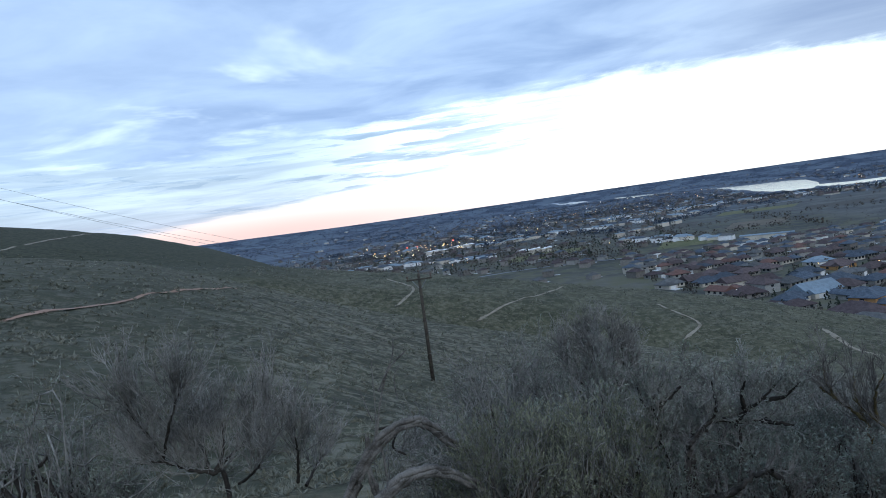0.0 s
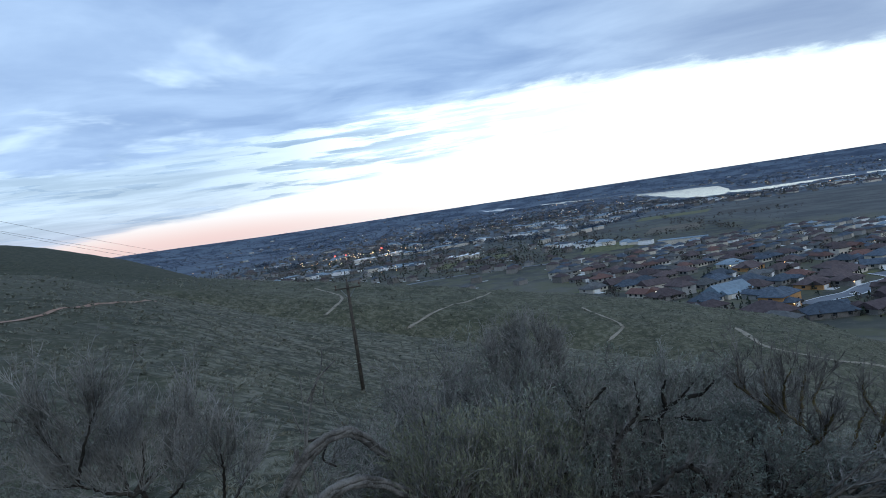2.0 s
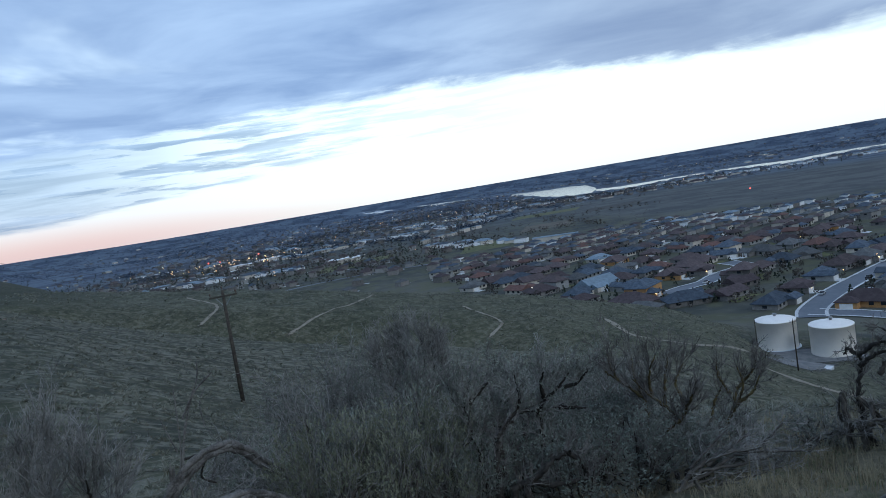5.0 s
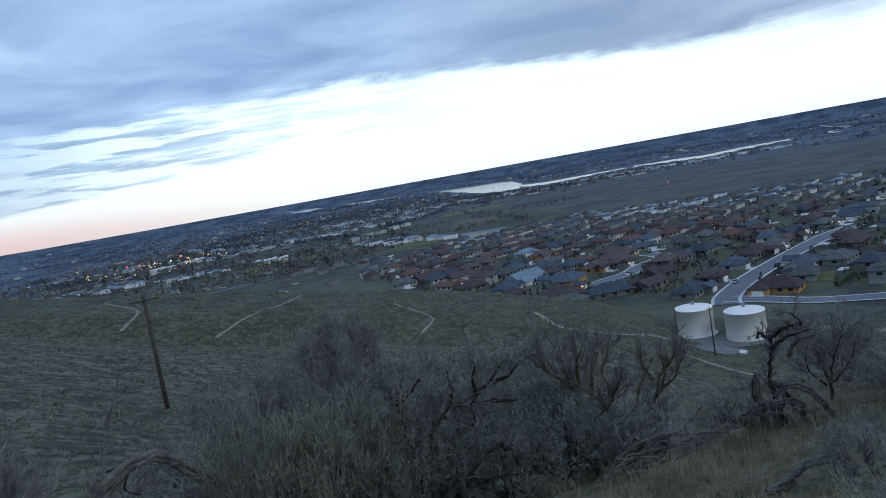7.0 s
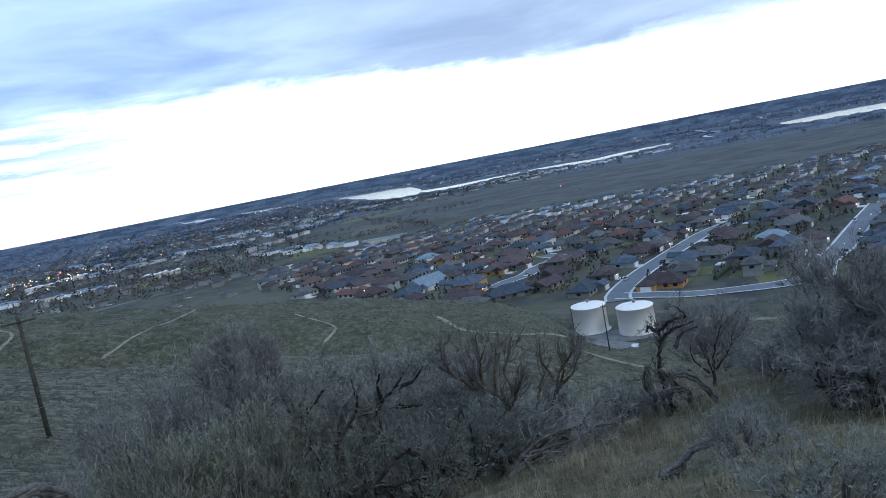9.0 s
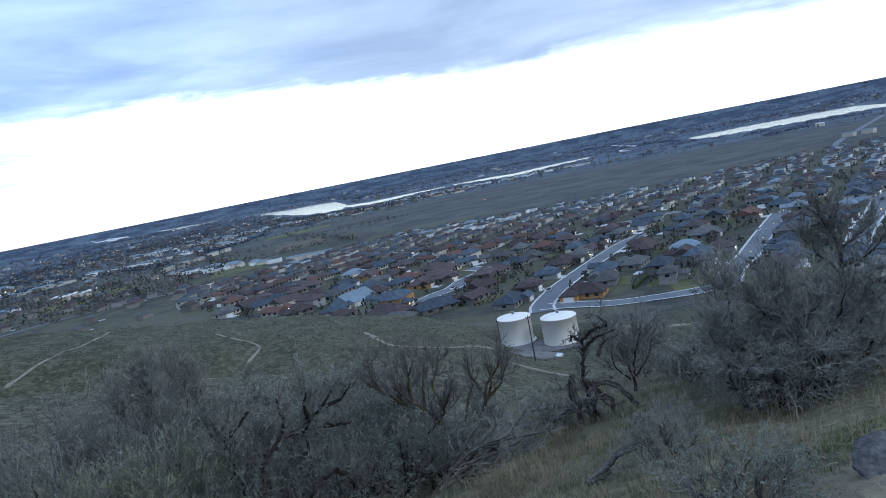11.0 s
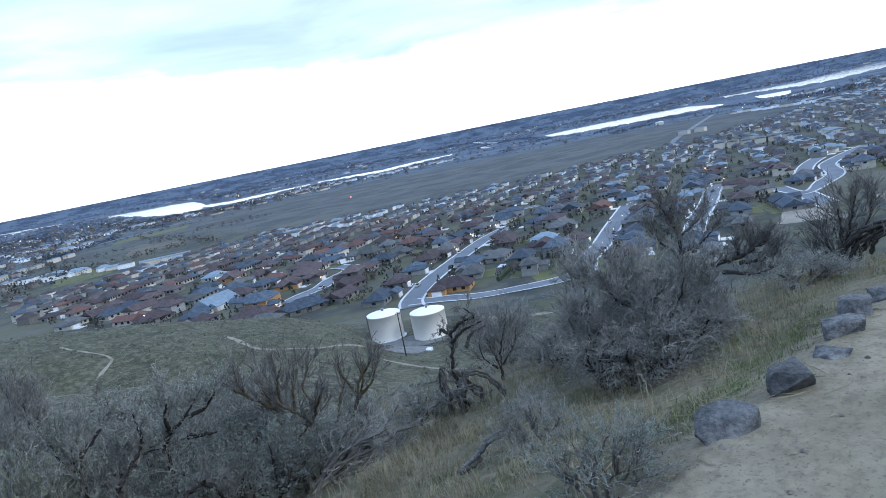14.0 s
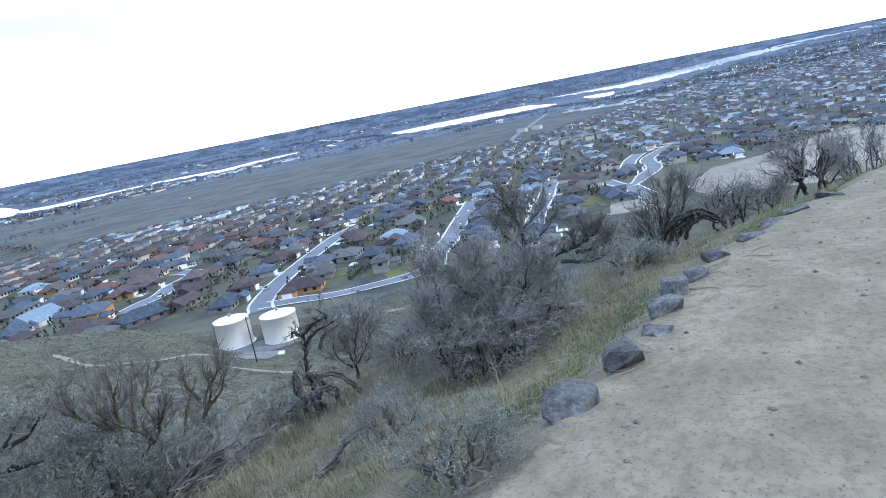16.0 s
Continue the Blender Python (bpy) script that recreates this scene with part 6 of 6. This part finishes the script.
branching("old_sagebrush", "dark forked old sagebrush with a thin grey crown", 5.5,
         (((16.5, -22.4), (16.0, -20.4), (15.7, -18.7), (15.7, -17.4), (16.5, -15.8)), ((13.8, -21.7), (15.5, -20.7), (17.3, -19.7), (19.6, -19.5)), ((18.1, -22.0), (18.1, -20.4), (18.7, -19.2), (19.9, -16.9)), ((15.7, -18.7), (14.9, -17.3), (14.5, -15.7)), ((15.9, -17.7), (17.2, -16.7), (18.4, -15.7)), ((18.1, -20.4), (20.3, -18.2), (20.3, -15.8))), 0.034, DARK_BARK, TWIG, 0.22, 34, (8, 3), 0.5, 3, SAGE_LEAF, 2, 0.022, 43)
branching("old_sagebrush", "dark crooked sagebrush with one level bent limb", 5.9,
         (((21.5, -23.5), (21.9, -21.3), (21.9, -19.5), (21.8, -18.8)), ((20.2, -18.7), (21.8, -18.8), (23.7, -18.7), (24.8, -18.1)), ((21.8, -18.8), (22.6, -18.1), (23.8, -17.3), (24.9, -16.2)), ((23.7, -18.8), (25.9, -19.1)), ((22.6, -18.1), (22.4, -17.0), (22.8, -15.9)), ((23.8, -17.3), (25.4, -17.1), (26.5, -16.1))), 0.034, DARK_BARK, TWIG, 0.21, 32, (8, 3), 0.5, 1, SAGE_LEAF, 2, 0.022, 44)
branching("old_sagebrush", "low dark arching sagebrush limbs under leafy shrubs", 5.2,
         (((18.8, -24.8), (19.7, -24.4), (21.5, -23.6), (22.8, -22.6), (23.9, -22.4)), ((19.9, -24.6), (22.4, -24.7), (24.9, -24.5), (25.3, -23.7)), ((17.6, -22.9), (18.0, -20.8), (18.9, -19.5)), ((23.9, -22.4), (24.9, -23.2), (24.9, -24.5))), 0.036, DARK_BARK, DARK_TWIG, 0.16, 12, (6, 3), 0.5, 3, seed=45)
branching("bitterbrush", "bare forked shrub with yellow-lichened stems", 6.8,
         (((30.5, -21.9), (30.9, -20.3), (30.6, -18.7), (28.9, -17.2), (27.9, -16.4)), ((31.3, -22.1), (33.4, -20.6), (34.1, -19.6), (34.6, -18.7)), ((33.4, -20.6), (32.6, -19.7), (31.4, -18.7), (30.0, -17.2)), ((32.3, -19.4), (32.6, -17.4), (33.1, -15.7)), ((30.6, -18.7), (30.2, -16.8), (30.2, -15.5)), ((28.9, -17.2), (28.4, -16.1), (28.3, -15.0)), ((34.1, -19.6), (33.4, -17.8), (34.2, -16.3)), ((31.4, -18.7), (31.4, -17.0), (32.1, -15.5))), 0.030, MOSS_BARK, DARK_TWIG, 0.26, 26, (8, 3), 0.6, 2, seed=46, depth=0.35)
branching("bitterbrush", "slender bare shrub with yellow-lichened upright stems", 6.8,
         (((34.4, -22.9), (36.0, -21.8), (37.3, -20.5), (38.0, -18.5), (39.1, -17.4), (39.6, -16.4)), ((37.5, -18.8), (36.8, -17.5), (36.7, -16.4)), ((37.4, -20.2), (38.5, -18.3), (38.2, -16.8)), ((35.6, -21.3), (36.2, -19.4), (36.9, -18.2)), ((37.6, -19.8), (39.1, -18.7), (39.8, -17.5))), 0.028, MOSS_BARK, DARK_TWIG, 0.20, 22, (7, 3), 0.6, 1, seed=47)
branching("fallen_shrub", "fan of bare grey limbs from a toppled shrub", 5.6,
         (((31.8, -26.8), (33.9, -24.3), (36.8, -23.1), (39.0, -22.8), (41.0, -21.0)), ((32.2, -25.9), (35.5, -24.2), (37.8, -23.2), (42.7, -23.0)), ((34.1, -24.6), (37.5, -23.9), (40.1, -23.4)), ((35.9, -25.2), (38.3, -25.4), (41.8, -25.9)), ((33.7, -24.1), (35.6, -22.5), (36.8, -21.5)), ((35.0, -24.0), (37.7, -22.2), (38.6, -21.8)), ((32.6, -25.6), (36.8, -24.6), (41.0, -24.1)), ((34.2, -25.8), (37.6, -24.9), (39.4, -24.5))), 0.020, BARK, TWIG, 0.20, 16, (5, 2), 0.3, 3, seed=48, depth=0.25)
branching("broken_tree", "dark broken small tree with a bent crown", stand(47.1, -22.6),
         (((47.1, -22.7), (46.6, -21.3), (46.5, -20.1), (46.3, -19.1), (46.7, -17.3), (46.7, -16.2)), ((46.7, -16.2), (47.9, -15.4), (49.0, -15.2), (48.3, -14.4)), ((46.7, -16.3), (46.0, -15.8), (45.7, -16.2)), ((46.7, -17.0), (47.8, -16.2), (49.6, -15.7)), ((47.8, -17.6), (48.6, -16.5), (49.8, -16.1))), 0.034, DARK_BARK, DARK_TWIG, 0.17, 24, (7, 3), 0.3, 1, seed=49, depth=0.4)
branching("broken_stump", "splintered dead stump with arched dark limbs", stand(47.1, -22.6) - 0.15,
         (((50.8, -22.3), (49.9, -21.1), (48.7, -19.9), (47.5, -19.8), (46.5, -20.4)), ((46.4, -21.1), (45.4, -21.5), (43.4, -22.1), (42.4, -22.5)), ((45.3, -19.1), (44.9, -20.3), (45.9, -21.3), (47.2, -22.5)), ((48.3, -22.3), (48.3, -21.1), (47.1, -20.9), (46.5, -21.4)), ((46.3, -19.2), (47.4, -20.4), (48.0, -21.6), (49.6, -21.4)), ((47.1, -19.5), (47.1, -21.1), (46.1, -21.8), (44.9, -21.7))), 0.032, BARK, TWIG, 0.16, 14, (5, 2), 0.1, 4, seed=50, depth=0.3, strands=2)
branching("bitterbrush", "grey twiggy shrub behind the broken stump", stand(50.6, -21.5) + 1.0,
         (((50.5, -19.8), (50.0, -18.2), (49.7, -16.8)), ((50.5, -19.8), (50.9, -17.8), (51.6, -16.2)), ((50.7, -19.6), (52.0, -18.0), (52.4, -16.7)), ((50.2, -19.8), (49.1, -18.6), (49.0, -17.4))), 0.022, DARK_BARK, TWIG, 0.34, 34, (9, 3), 0.5, 2, seed=51, depth=0.4)
branching("bitterbrush", "large dense rounded bush of tangled grey twigs", stand(61.8, -21.6),
         (((62.7, -20.6), (62.5, -18.3), (63.1, -16.7), (64.9, -15.5)), ((63.1, -16.7), (61.7, -16.1), (60.5, -14.7)), ((59.0, -20.5), (58.8, -17.0), (58.7, -14.4), (58.8, -13.2)), ((63.1, -20.1), (66.6, -17.8), (68.1, -16.0)), ((62.5, -18.3), (62.2, -15.0), (62.2, -13.6)), ((65.5, -20.5), (67.6, -19.1), (68.4, -17.8)), ((61.1, -20.9), (61.8, -19.0), (64.1, -18.3)), ((60.4, -21.4), (57.6, -18.5), (57.0, -16.7)), ((63.5, -19.3), (64.5, -16.0), (64.3, -13.6)), ((64.6, -18.6), (66.2, -16.3), (66.8, -14.6))), 0.022, DARK_BARK, TWIG, 0.27, 34, (10, 4), 0.45, 8, SAGE_LEAF, 1, 0.014, 52, 0.45)
for bearing, rise, top, width in ((59.6, -21.0, -15.0, 0.8), (61.8, -22.2, -17.0, 0.85), (64.2, -20.8, -15.2, 0.85), (66.4, -19.8, -16.0, 0.7), (57.6, -20.6, -16.6, 0.7), (60.6, -22.4, -18.4, 0.6), (64.0, -21.6, -18.0, 0.6)):
    plant_shrub(DENSE, bearing, stand(bearing, rise), top, width, "dense grey twigs at the foot of the large bush", turn=bearing * 40)
plant_shrub(SAGE_LOW, 57.6, 2.95, -27.6, 0.5, "small grey sagebrush at the crumbling edge of the path", turn=30)
branching("bitterbrush", "thin bare saplings beside the dense bush", stand(58.5, -20.0),
         (((58.3, -16.4), (57.9, -14.2), (57.7, -13.0), (56.9, -11.7)), ((57.7, -13.0), (58.3, -12.0), (58.8, -11.3)), ((57.9, -14.2), (57.0, -13.4), (56.5, -12.8))), 0.016, BARK, TWIG, 0.16, 30, (7, 3), 0.3, 1, seed=53)
branching("bitterbrush", "bare spreading shrub behind the dense bush", stand(66.6, -17.5),
         (((66.7, -14.6), (66.8, -11.4), (66.2, -9.6), (65.7, -8.6)), ((66.8, -11.4), (68.1, -10.5), (69.1, -9.7)), ((66.2, -9.6), (66.8, -8.5)), ((66.7, -12.9), (65.3, -11.5), (64.4, -10.1)), ((66.9, -12.6), (68.5, -12.0), (69.5, -11.0))), 0.034, DARK_BARK, DARK_TWIG, 0.30, 34, (9, 3), 0.45, 1, SAGE_LEAF, 1, 0.018, 54, 0.4)
branching("old_sagebrush", "leaning dark trunk with a rounded twiggy crown", stand(70.0, -15.6),
         (((68.1, -14.4), (70.2, -13.7), (72.1, -13.0), (73.3, -12.3)), ((71.1, -13.9), (72.8, -13.8), (74.3, -13.2)), ((72.1, -13.0), (72.1, -11.9)), ((71.1, -13.4), (71.0, -12.4), (71.4, -11.8)), ((72.7, -12.7), (73.9, -12.0)), ((69.8, -14.5), (72.4, -14.8), (74.2, -14.1))), 0.046, DARK_BARK, DARK_TWIG, 0.22, 40, (9, 3), 0.5, 1, seed=55, depth=0.4)
branching("bitterbrush", "tall dark twiggy shrub beside the path", stand(78.0, -14.6),
         (((78.1, -14.6), (78.3, -12.6), (78.2, -10.6)), ((78.1, -14.6), (78.9, -11.8), (79.4, -9.7)), ((78.1, -14.6), (77.4, -13.3), (76.9, -11.8)), ((78.4, -13.7), (80.0, -11.7), (80.4, -10.1)), ((78.1, -13.9), (76.7, -14.0), (76.2, -13.4))), 0.030, DARK_BARK, DARK_TWIG, 0.30, 34, (9, 3), 0.4, 3, seed=56, depth=0.4)
branching("dead_arched_shrub", "dark dead shrub trunk arching over beside the path", stand(78.0, -14.7) - 0.2,
         (((77.7, -14.6), (78.6, -13.2), (79.9, -12.2), (81.3, -11.9), (82.5, -12.5), (83.2, -13.2)), ((78.5, -14.7), (79.4, -13.1), (81.0, -12.3), (82.7, -12.8)), ((79.2, -14.6), (79.9, -13.1), (81.2, -12.5)), ((80.0, -13.9), (80.6, -12.9), (81.7, -12.3))), 0.050, DARK_BARK, DARK_TWIG, 0.12, 10, (4, 2), 0.2, 3, seed=57, depth=0.15, strands=3)


def rock(seed, width, depth, tall):
    """An angular weathered boulder: the hull of scattered corners, its faces then split and roughened."""
    rng = random.Random(seed)
    bm = bmesh.new()
    for _ in range(13):
        p = Vector((rng.uniform(-1, 1), rng.uniform(-1, 1), rng.uniform(-0.6, 1)))
        p = p.normalized() * (0.82 + 0.28 * rng.random())
        bm.verts.new((max(-0.8, min(0.8, p.x)), max(-0.8, min(0.8, p.y)), max(-0.5, min(0.62, p.z))))
    hull = bmesh.ops.convex_hull(bm, input=bm.verts[:])
    bmesh.ops.delete(bm, geom=[g for g in hull["geom_interior"] if isinstance(g, bmesh.types.BMVert)], context="VERTS")
    bmesh.ops.bevel(bm, geom=bm.edges[:], offset=0.025, segments=1, affect="EDGES")
    bmesh.ops.triangulate(bm, faces=bm.faces[:])
    bmesh.ops.subdivide_edges(bm, edges=bm.edges[:], cuts=2, use_grid_fill=True)
    for v in bm.verts:
        v.co += v.co.normalized() * (0.05 * noise.noise(v.co * 2.2 + Vector((seed, 0, 0))) + 0.045 * noise.noise(v.co * 7 + Vector((0, seed, 0))))
        v.co = Vector((v.co.x * width / 1.55, v.co.y * depth / 1.55, (v.co.z + 0.35) * tall))
    return of_bmesh("boulder", bm, ROCK)


BOULDERS = [(68.6, -27.0, 0.29, 0.14, "dark"), (73.8, -24.0, 0.25, 0.17, "blue-grey"), (76.9, -21.7, 0.19, 0.07, "pale"), (77.8, -20.2, 0.26, 0.13, "blue-grey"),
            (78.7, -18.5, 0.26, 0.17, "purple-grey"), (80.5, -16.9, 0.20, 0.11, "pale"), (82.4, -15.6, 0.27, 0.09, "pale"), (84.9, -14.2, 0.24, 0.09, "dark"),
            (86.6, -13.3, 0.24, 0.08, "pale"), (88.4, -12.6, 0.26, 0.08, "pale"), (90.6, -11.7, 0.3, 0.09, "dark")]
for k, (bearing, rise, width, tall, tone) in enumerate(BOULDERS):
    x, y = polar(bearing, EYE / math.tan(radians(-rise)) + 0.10)
    ob = new("boulder", rock(30 + k, width, width * 0.8, tall))
    ob.matrix_basis = pose(x, y, float(ground(x, y)) - 0.03, 0, 0, -bearing + 12 * math.sin(k * 2.3))
    tagged(ob, tone + " angular basalt boulder bordering the dirt path", "boulder", "boulders along the path")


def blades(spots, tall, width, lean, seed, per_spot=6, reach=0.06):
    """Grass: curved tapering blades in tufts. spots n x 2."""
    rng = np.random.default_rng(seed)
    x = (spots[:, None, 0] + rng.normal(0, reach, (len(spots), per_spot))).ravel()
    y = (spots[:, None, 1] + rng.normal(0, reach, (len(spots), per_spot))).ravel()
    base = np.stack([x, y, ground(x, y) - 0.01], 1)
    n = len(base)
    h = tall * rng.uniform(0.45, 1.25, (n, 1))
    turn = rng.uniform(0, 2 * math.pi, n)
    away = np.stack([np.cos(turn), np.sin(turn), np.zeros(n)], 1)
    side = np.stack([-np.sin(turn), np.cos(turn), np.zeros(n)], 1) * width * rng.uniform(0.6, 1.3, (n, 1))
    bend = lean * rng.uniform(0.2, 1.3, (n, 1))
    up = np.array((0, 0, 1.0))
    mid = base + up * h * 0.55 + away * h * bend * 0.3
    tip = base + up * h * (1 - 0.3 * bend) + away * h * bend
    verts = np.stack([base - side, base + side, mid + side * 0.6, mid - side * 0.6, tip], 1).reshape(-1, 3)
    i = np.arange(n)[:, None] * 5
    return verts, np.concatenate([i + np.array((0, 1, 2)), i + np.array((0, 2, 3)), i + np.array((3, 2, 4))])


def spots_on_slope(count, b0, b1, r0, r1, s0, s1, seed, clump=0.0):
    rng = np.random.default_rng(seed)
    out = np.empty((0, 2))
    while len(out) < count:
        b, r = np.radians(rng.uniform(b0, b1, 4 * count)), np.sqrt(rng.uniform(r0 ** 2, r1 ** 2, 4 * count))
        x, y = r * np.sin(b), r * np.cos(b)
        s = y - edge_of_path(x)
        ok = (s > s0) & (s < s1)
        if clump:
            ok &= ripple(x, y, 1.4) > rng.uniform(-1, 1, len(x)) * (1 - clump)
        out = np.concatenate([out, np.stack([x, y], 1)[ok]])
    return out[:count]


def grass(name, label, mat, *sets):
    verts, faces, base = [], [], 0
    for v, f in sets:
        verts.append(v), faces.append(f + base)
        base += len(v)
    tagged(new(name, mesh_big(name, np.concatenate(verts), np.concatenate(faces), mat)), label, "grass", kind="stuff")


grass("dry_grass", "pale dry grass tufts on the slope below the path", STRAW,
      blades(spots_on_slope(1800, 36, 100, 2.4, 13, 0.35, 8, 1, 0.6), 0.11, 0.0024, 0.8, 1, 8, 0.05),
      blades(spots_on_slope(1100, 26, 64, 2.5, 8, 0.3, 7, 6, 0.35), 0.13, 0.0026, 0.8, 6, 8, 0.06),
      blades(spots_on_slope(3000, 34, 98, 2.2, 11, 0.25, 6, 11, 0.3), 0.055, 0.0026, 1.0, 11, 8, 0.06),
      blades(spots_on_slope(150, 38, 92, 3, 12, 0.7, 6, 2, 0.7), 0.32, 0.0030, 0.35, 2, 9, 0.04),
      blades(spots_on_slope(700, -40, 40, 2.6, 12, 0.4, 9, 3, 0.3), 0.26, 0.003, 0.6, 3, 7, 0.06))
grass("green_grass", "fresh green grass along the edge of the path", GREEN_GRASS,
      blades(spots_on_slope(480, 60, 95, 3, 12, 0.22, 0.62, 4, 0.75), 0.055, 0.0024, 0.8, 4, 9, 0.04),
      blades(spots_on_slope(620, 42, 90, 2.6, 10, 0.5, 4.0, 5, 0.8), 0.06, 0.0024, 0.9, 5, 8, 0.05))


def clumps(count, b0, b1, r0, r1, tall, seed, k=9, broad=0.2):
    """Low rounded sage clumps scattered over the hillside, each a burst of k leaf blades."""
    rng = np.random.default_rng(seed)
    b = np.radians(rng.uniform(b0, b1, count))
    r = np.exp(rng.uniform(math.log(r0), math.log(r1), count))
    x, y = r * np.sin(b), r * np.cos(b)
    ok = (ripple(x, y, 23) + 0.6 * ripple(x, y, 7) > rng.uniform(-1.6, 0.9, count)) & (ground(x, y) > -62)
    x, y, r = x[ok], y[ok], r[ok]
    n = len(x)
    size = tall * rng.uniform(0.5, 1.4, (n, 1, 1)) * (0.8 + 0.004 * r[:, None, None])
    way = rng.normal(0, 1, (n, k, 3)) * np.array((1, 1, 0.55))
    way[..., 2] = np.abs(way[..., 2]) + 0.25
    way /= np.linalg.norm(way, axis=2, keepdims=True)
    base = np.stack([x, y, ground(x, y)], 1)[:, None]
    side = np.cross(way, rng.normal(0, 1, (n, k, 3)))
    side /= np.linalg.norm(side, axis=2, keepdims=True) + 1e-9
    size = size * rng.uniform(0.6, 1.15, (n, k, 1))
    tip = base + way * size
    mid = base + way * size * 0.55
    root = base + way * size * 0.05
    verts = np.stack([root, mid + side * size * broad, tip, mid - side * size * broad], 2).reshape(-1, 3)
    return verts, np.arange(len(verts)).reshape(-1, 4)


verts, faces = zip(*[clumps(4200, -42, 60, 13, 45, 0.26, 7, 20, 0.06), clumps(5200, -42, 60, 40, 100, 0.32, 28, 14, 0.12), clumps(6500, -42, 50, 80, 330, 0.34, 8), clumps(8000, -18, 42, 135, 300, 0.26, 18),
                     clumps(1500, 40, 92, 15, 80, 0.28, 9, 20, 0.05)])
shift = np.cumsum([0] + [len(v) for v in verts[:-1]])
tagged(new("sage_clumps", mesh_big("sage_clumps", np.concatenate(verts), np.concatenate([f + s for f, s in zip(faces, shift)]), SAGE_CLUMP)),
       "low grey-green sage clumps scattered over the hillside", "shrubs", kind="stuff")


verts, faces = clumps(3600, -42, 48, 14, 130, 0.19, 27, 14, 0.07)
tagged(new("straw_tufts", mesh_big("straw_tufts", verts, faces, STRAW_TUFT)), "pale straw-coloured grass tufts dotting the hillside", "grass", kind="stuff")


def pebbles():
    """Small stones and clods lying on the path."""
    rng = np.random.default_rng(9)
    verts, faces = [], []
    for k in range(1700):
        x, y = rng.uniform(1.2, 9.5), 0.0
        y = float(edge_of_path(x)) + 0.25 - rng.uniform(0, 1) ** 1.5 * 3.6
        size = 0.0035 + 0.02 * rng.uniform(0, 1) ** 7
        z = float(ground(x, y))
        base = len(verts)
        ring = [(x + size * math.cos(t) * rng.uniform(0.7, 1.3), y + size * math.sin(t) * rng.uniform(0.7, 1.3), z + size * rng.uniform(-0.2, 0.3)) for t in np.arange(6) * 1.047]
        verts += ring + [(x + size * 0.2, y, z + size * rng.uniform(0.5, 0.9))]
        faces += [(base + i, base + (i + 1) % 6, base + 6) for i in range(6)]
    tagged(new("pebbles", mesh_big("pebbles", verts, faces, blotched("dark_pebbles", (0.06, 0.05, 0.042), (0.20, 0.175, 0.15), 3.0, relief=0, own=False))),
           "small dark stones and clods strewn on the path", "pebbles", kind="stuff")


pebbles()


def litter():
    """Dry stalks and broken twigs lying at the edge of the path."""
    rng = np.random.default_rng(19)
    sticks = []
    for _ in range(150):
        x = rng.uniform(1.2, 6.0)
        y = float(edge_of_path(x)) + rng.normal(0.15, 0.3)
        turn, long = rng.uniform(0, 6.28), rng.uniform(0.04, 0.22)
        t = np.linspace(-0.5, 0.5, 4)
        px = x + long * t * math.cos(turn) + rng.normal(0, 0.006, 4)
        py = y + long * t * math.sin(turn) + rng.normal(0, 0.006, 4)
        sticks.append((np.stack([px, py, ground(px, py) + 0.006 + rng.uniform(0, 0.012)], 1), np.array((0.003, 0.0035, 0.003, 0.0015))))
    tagged(new("twig_litter", mesh_big("twig_litter", *tubes(sticks, 4), STRAW)), "dry stalks and broken twigs lying at the path's edge", "litter", kind="stuff")


litter()
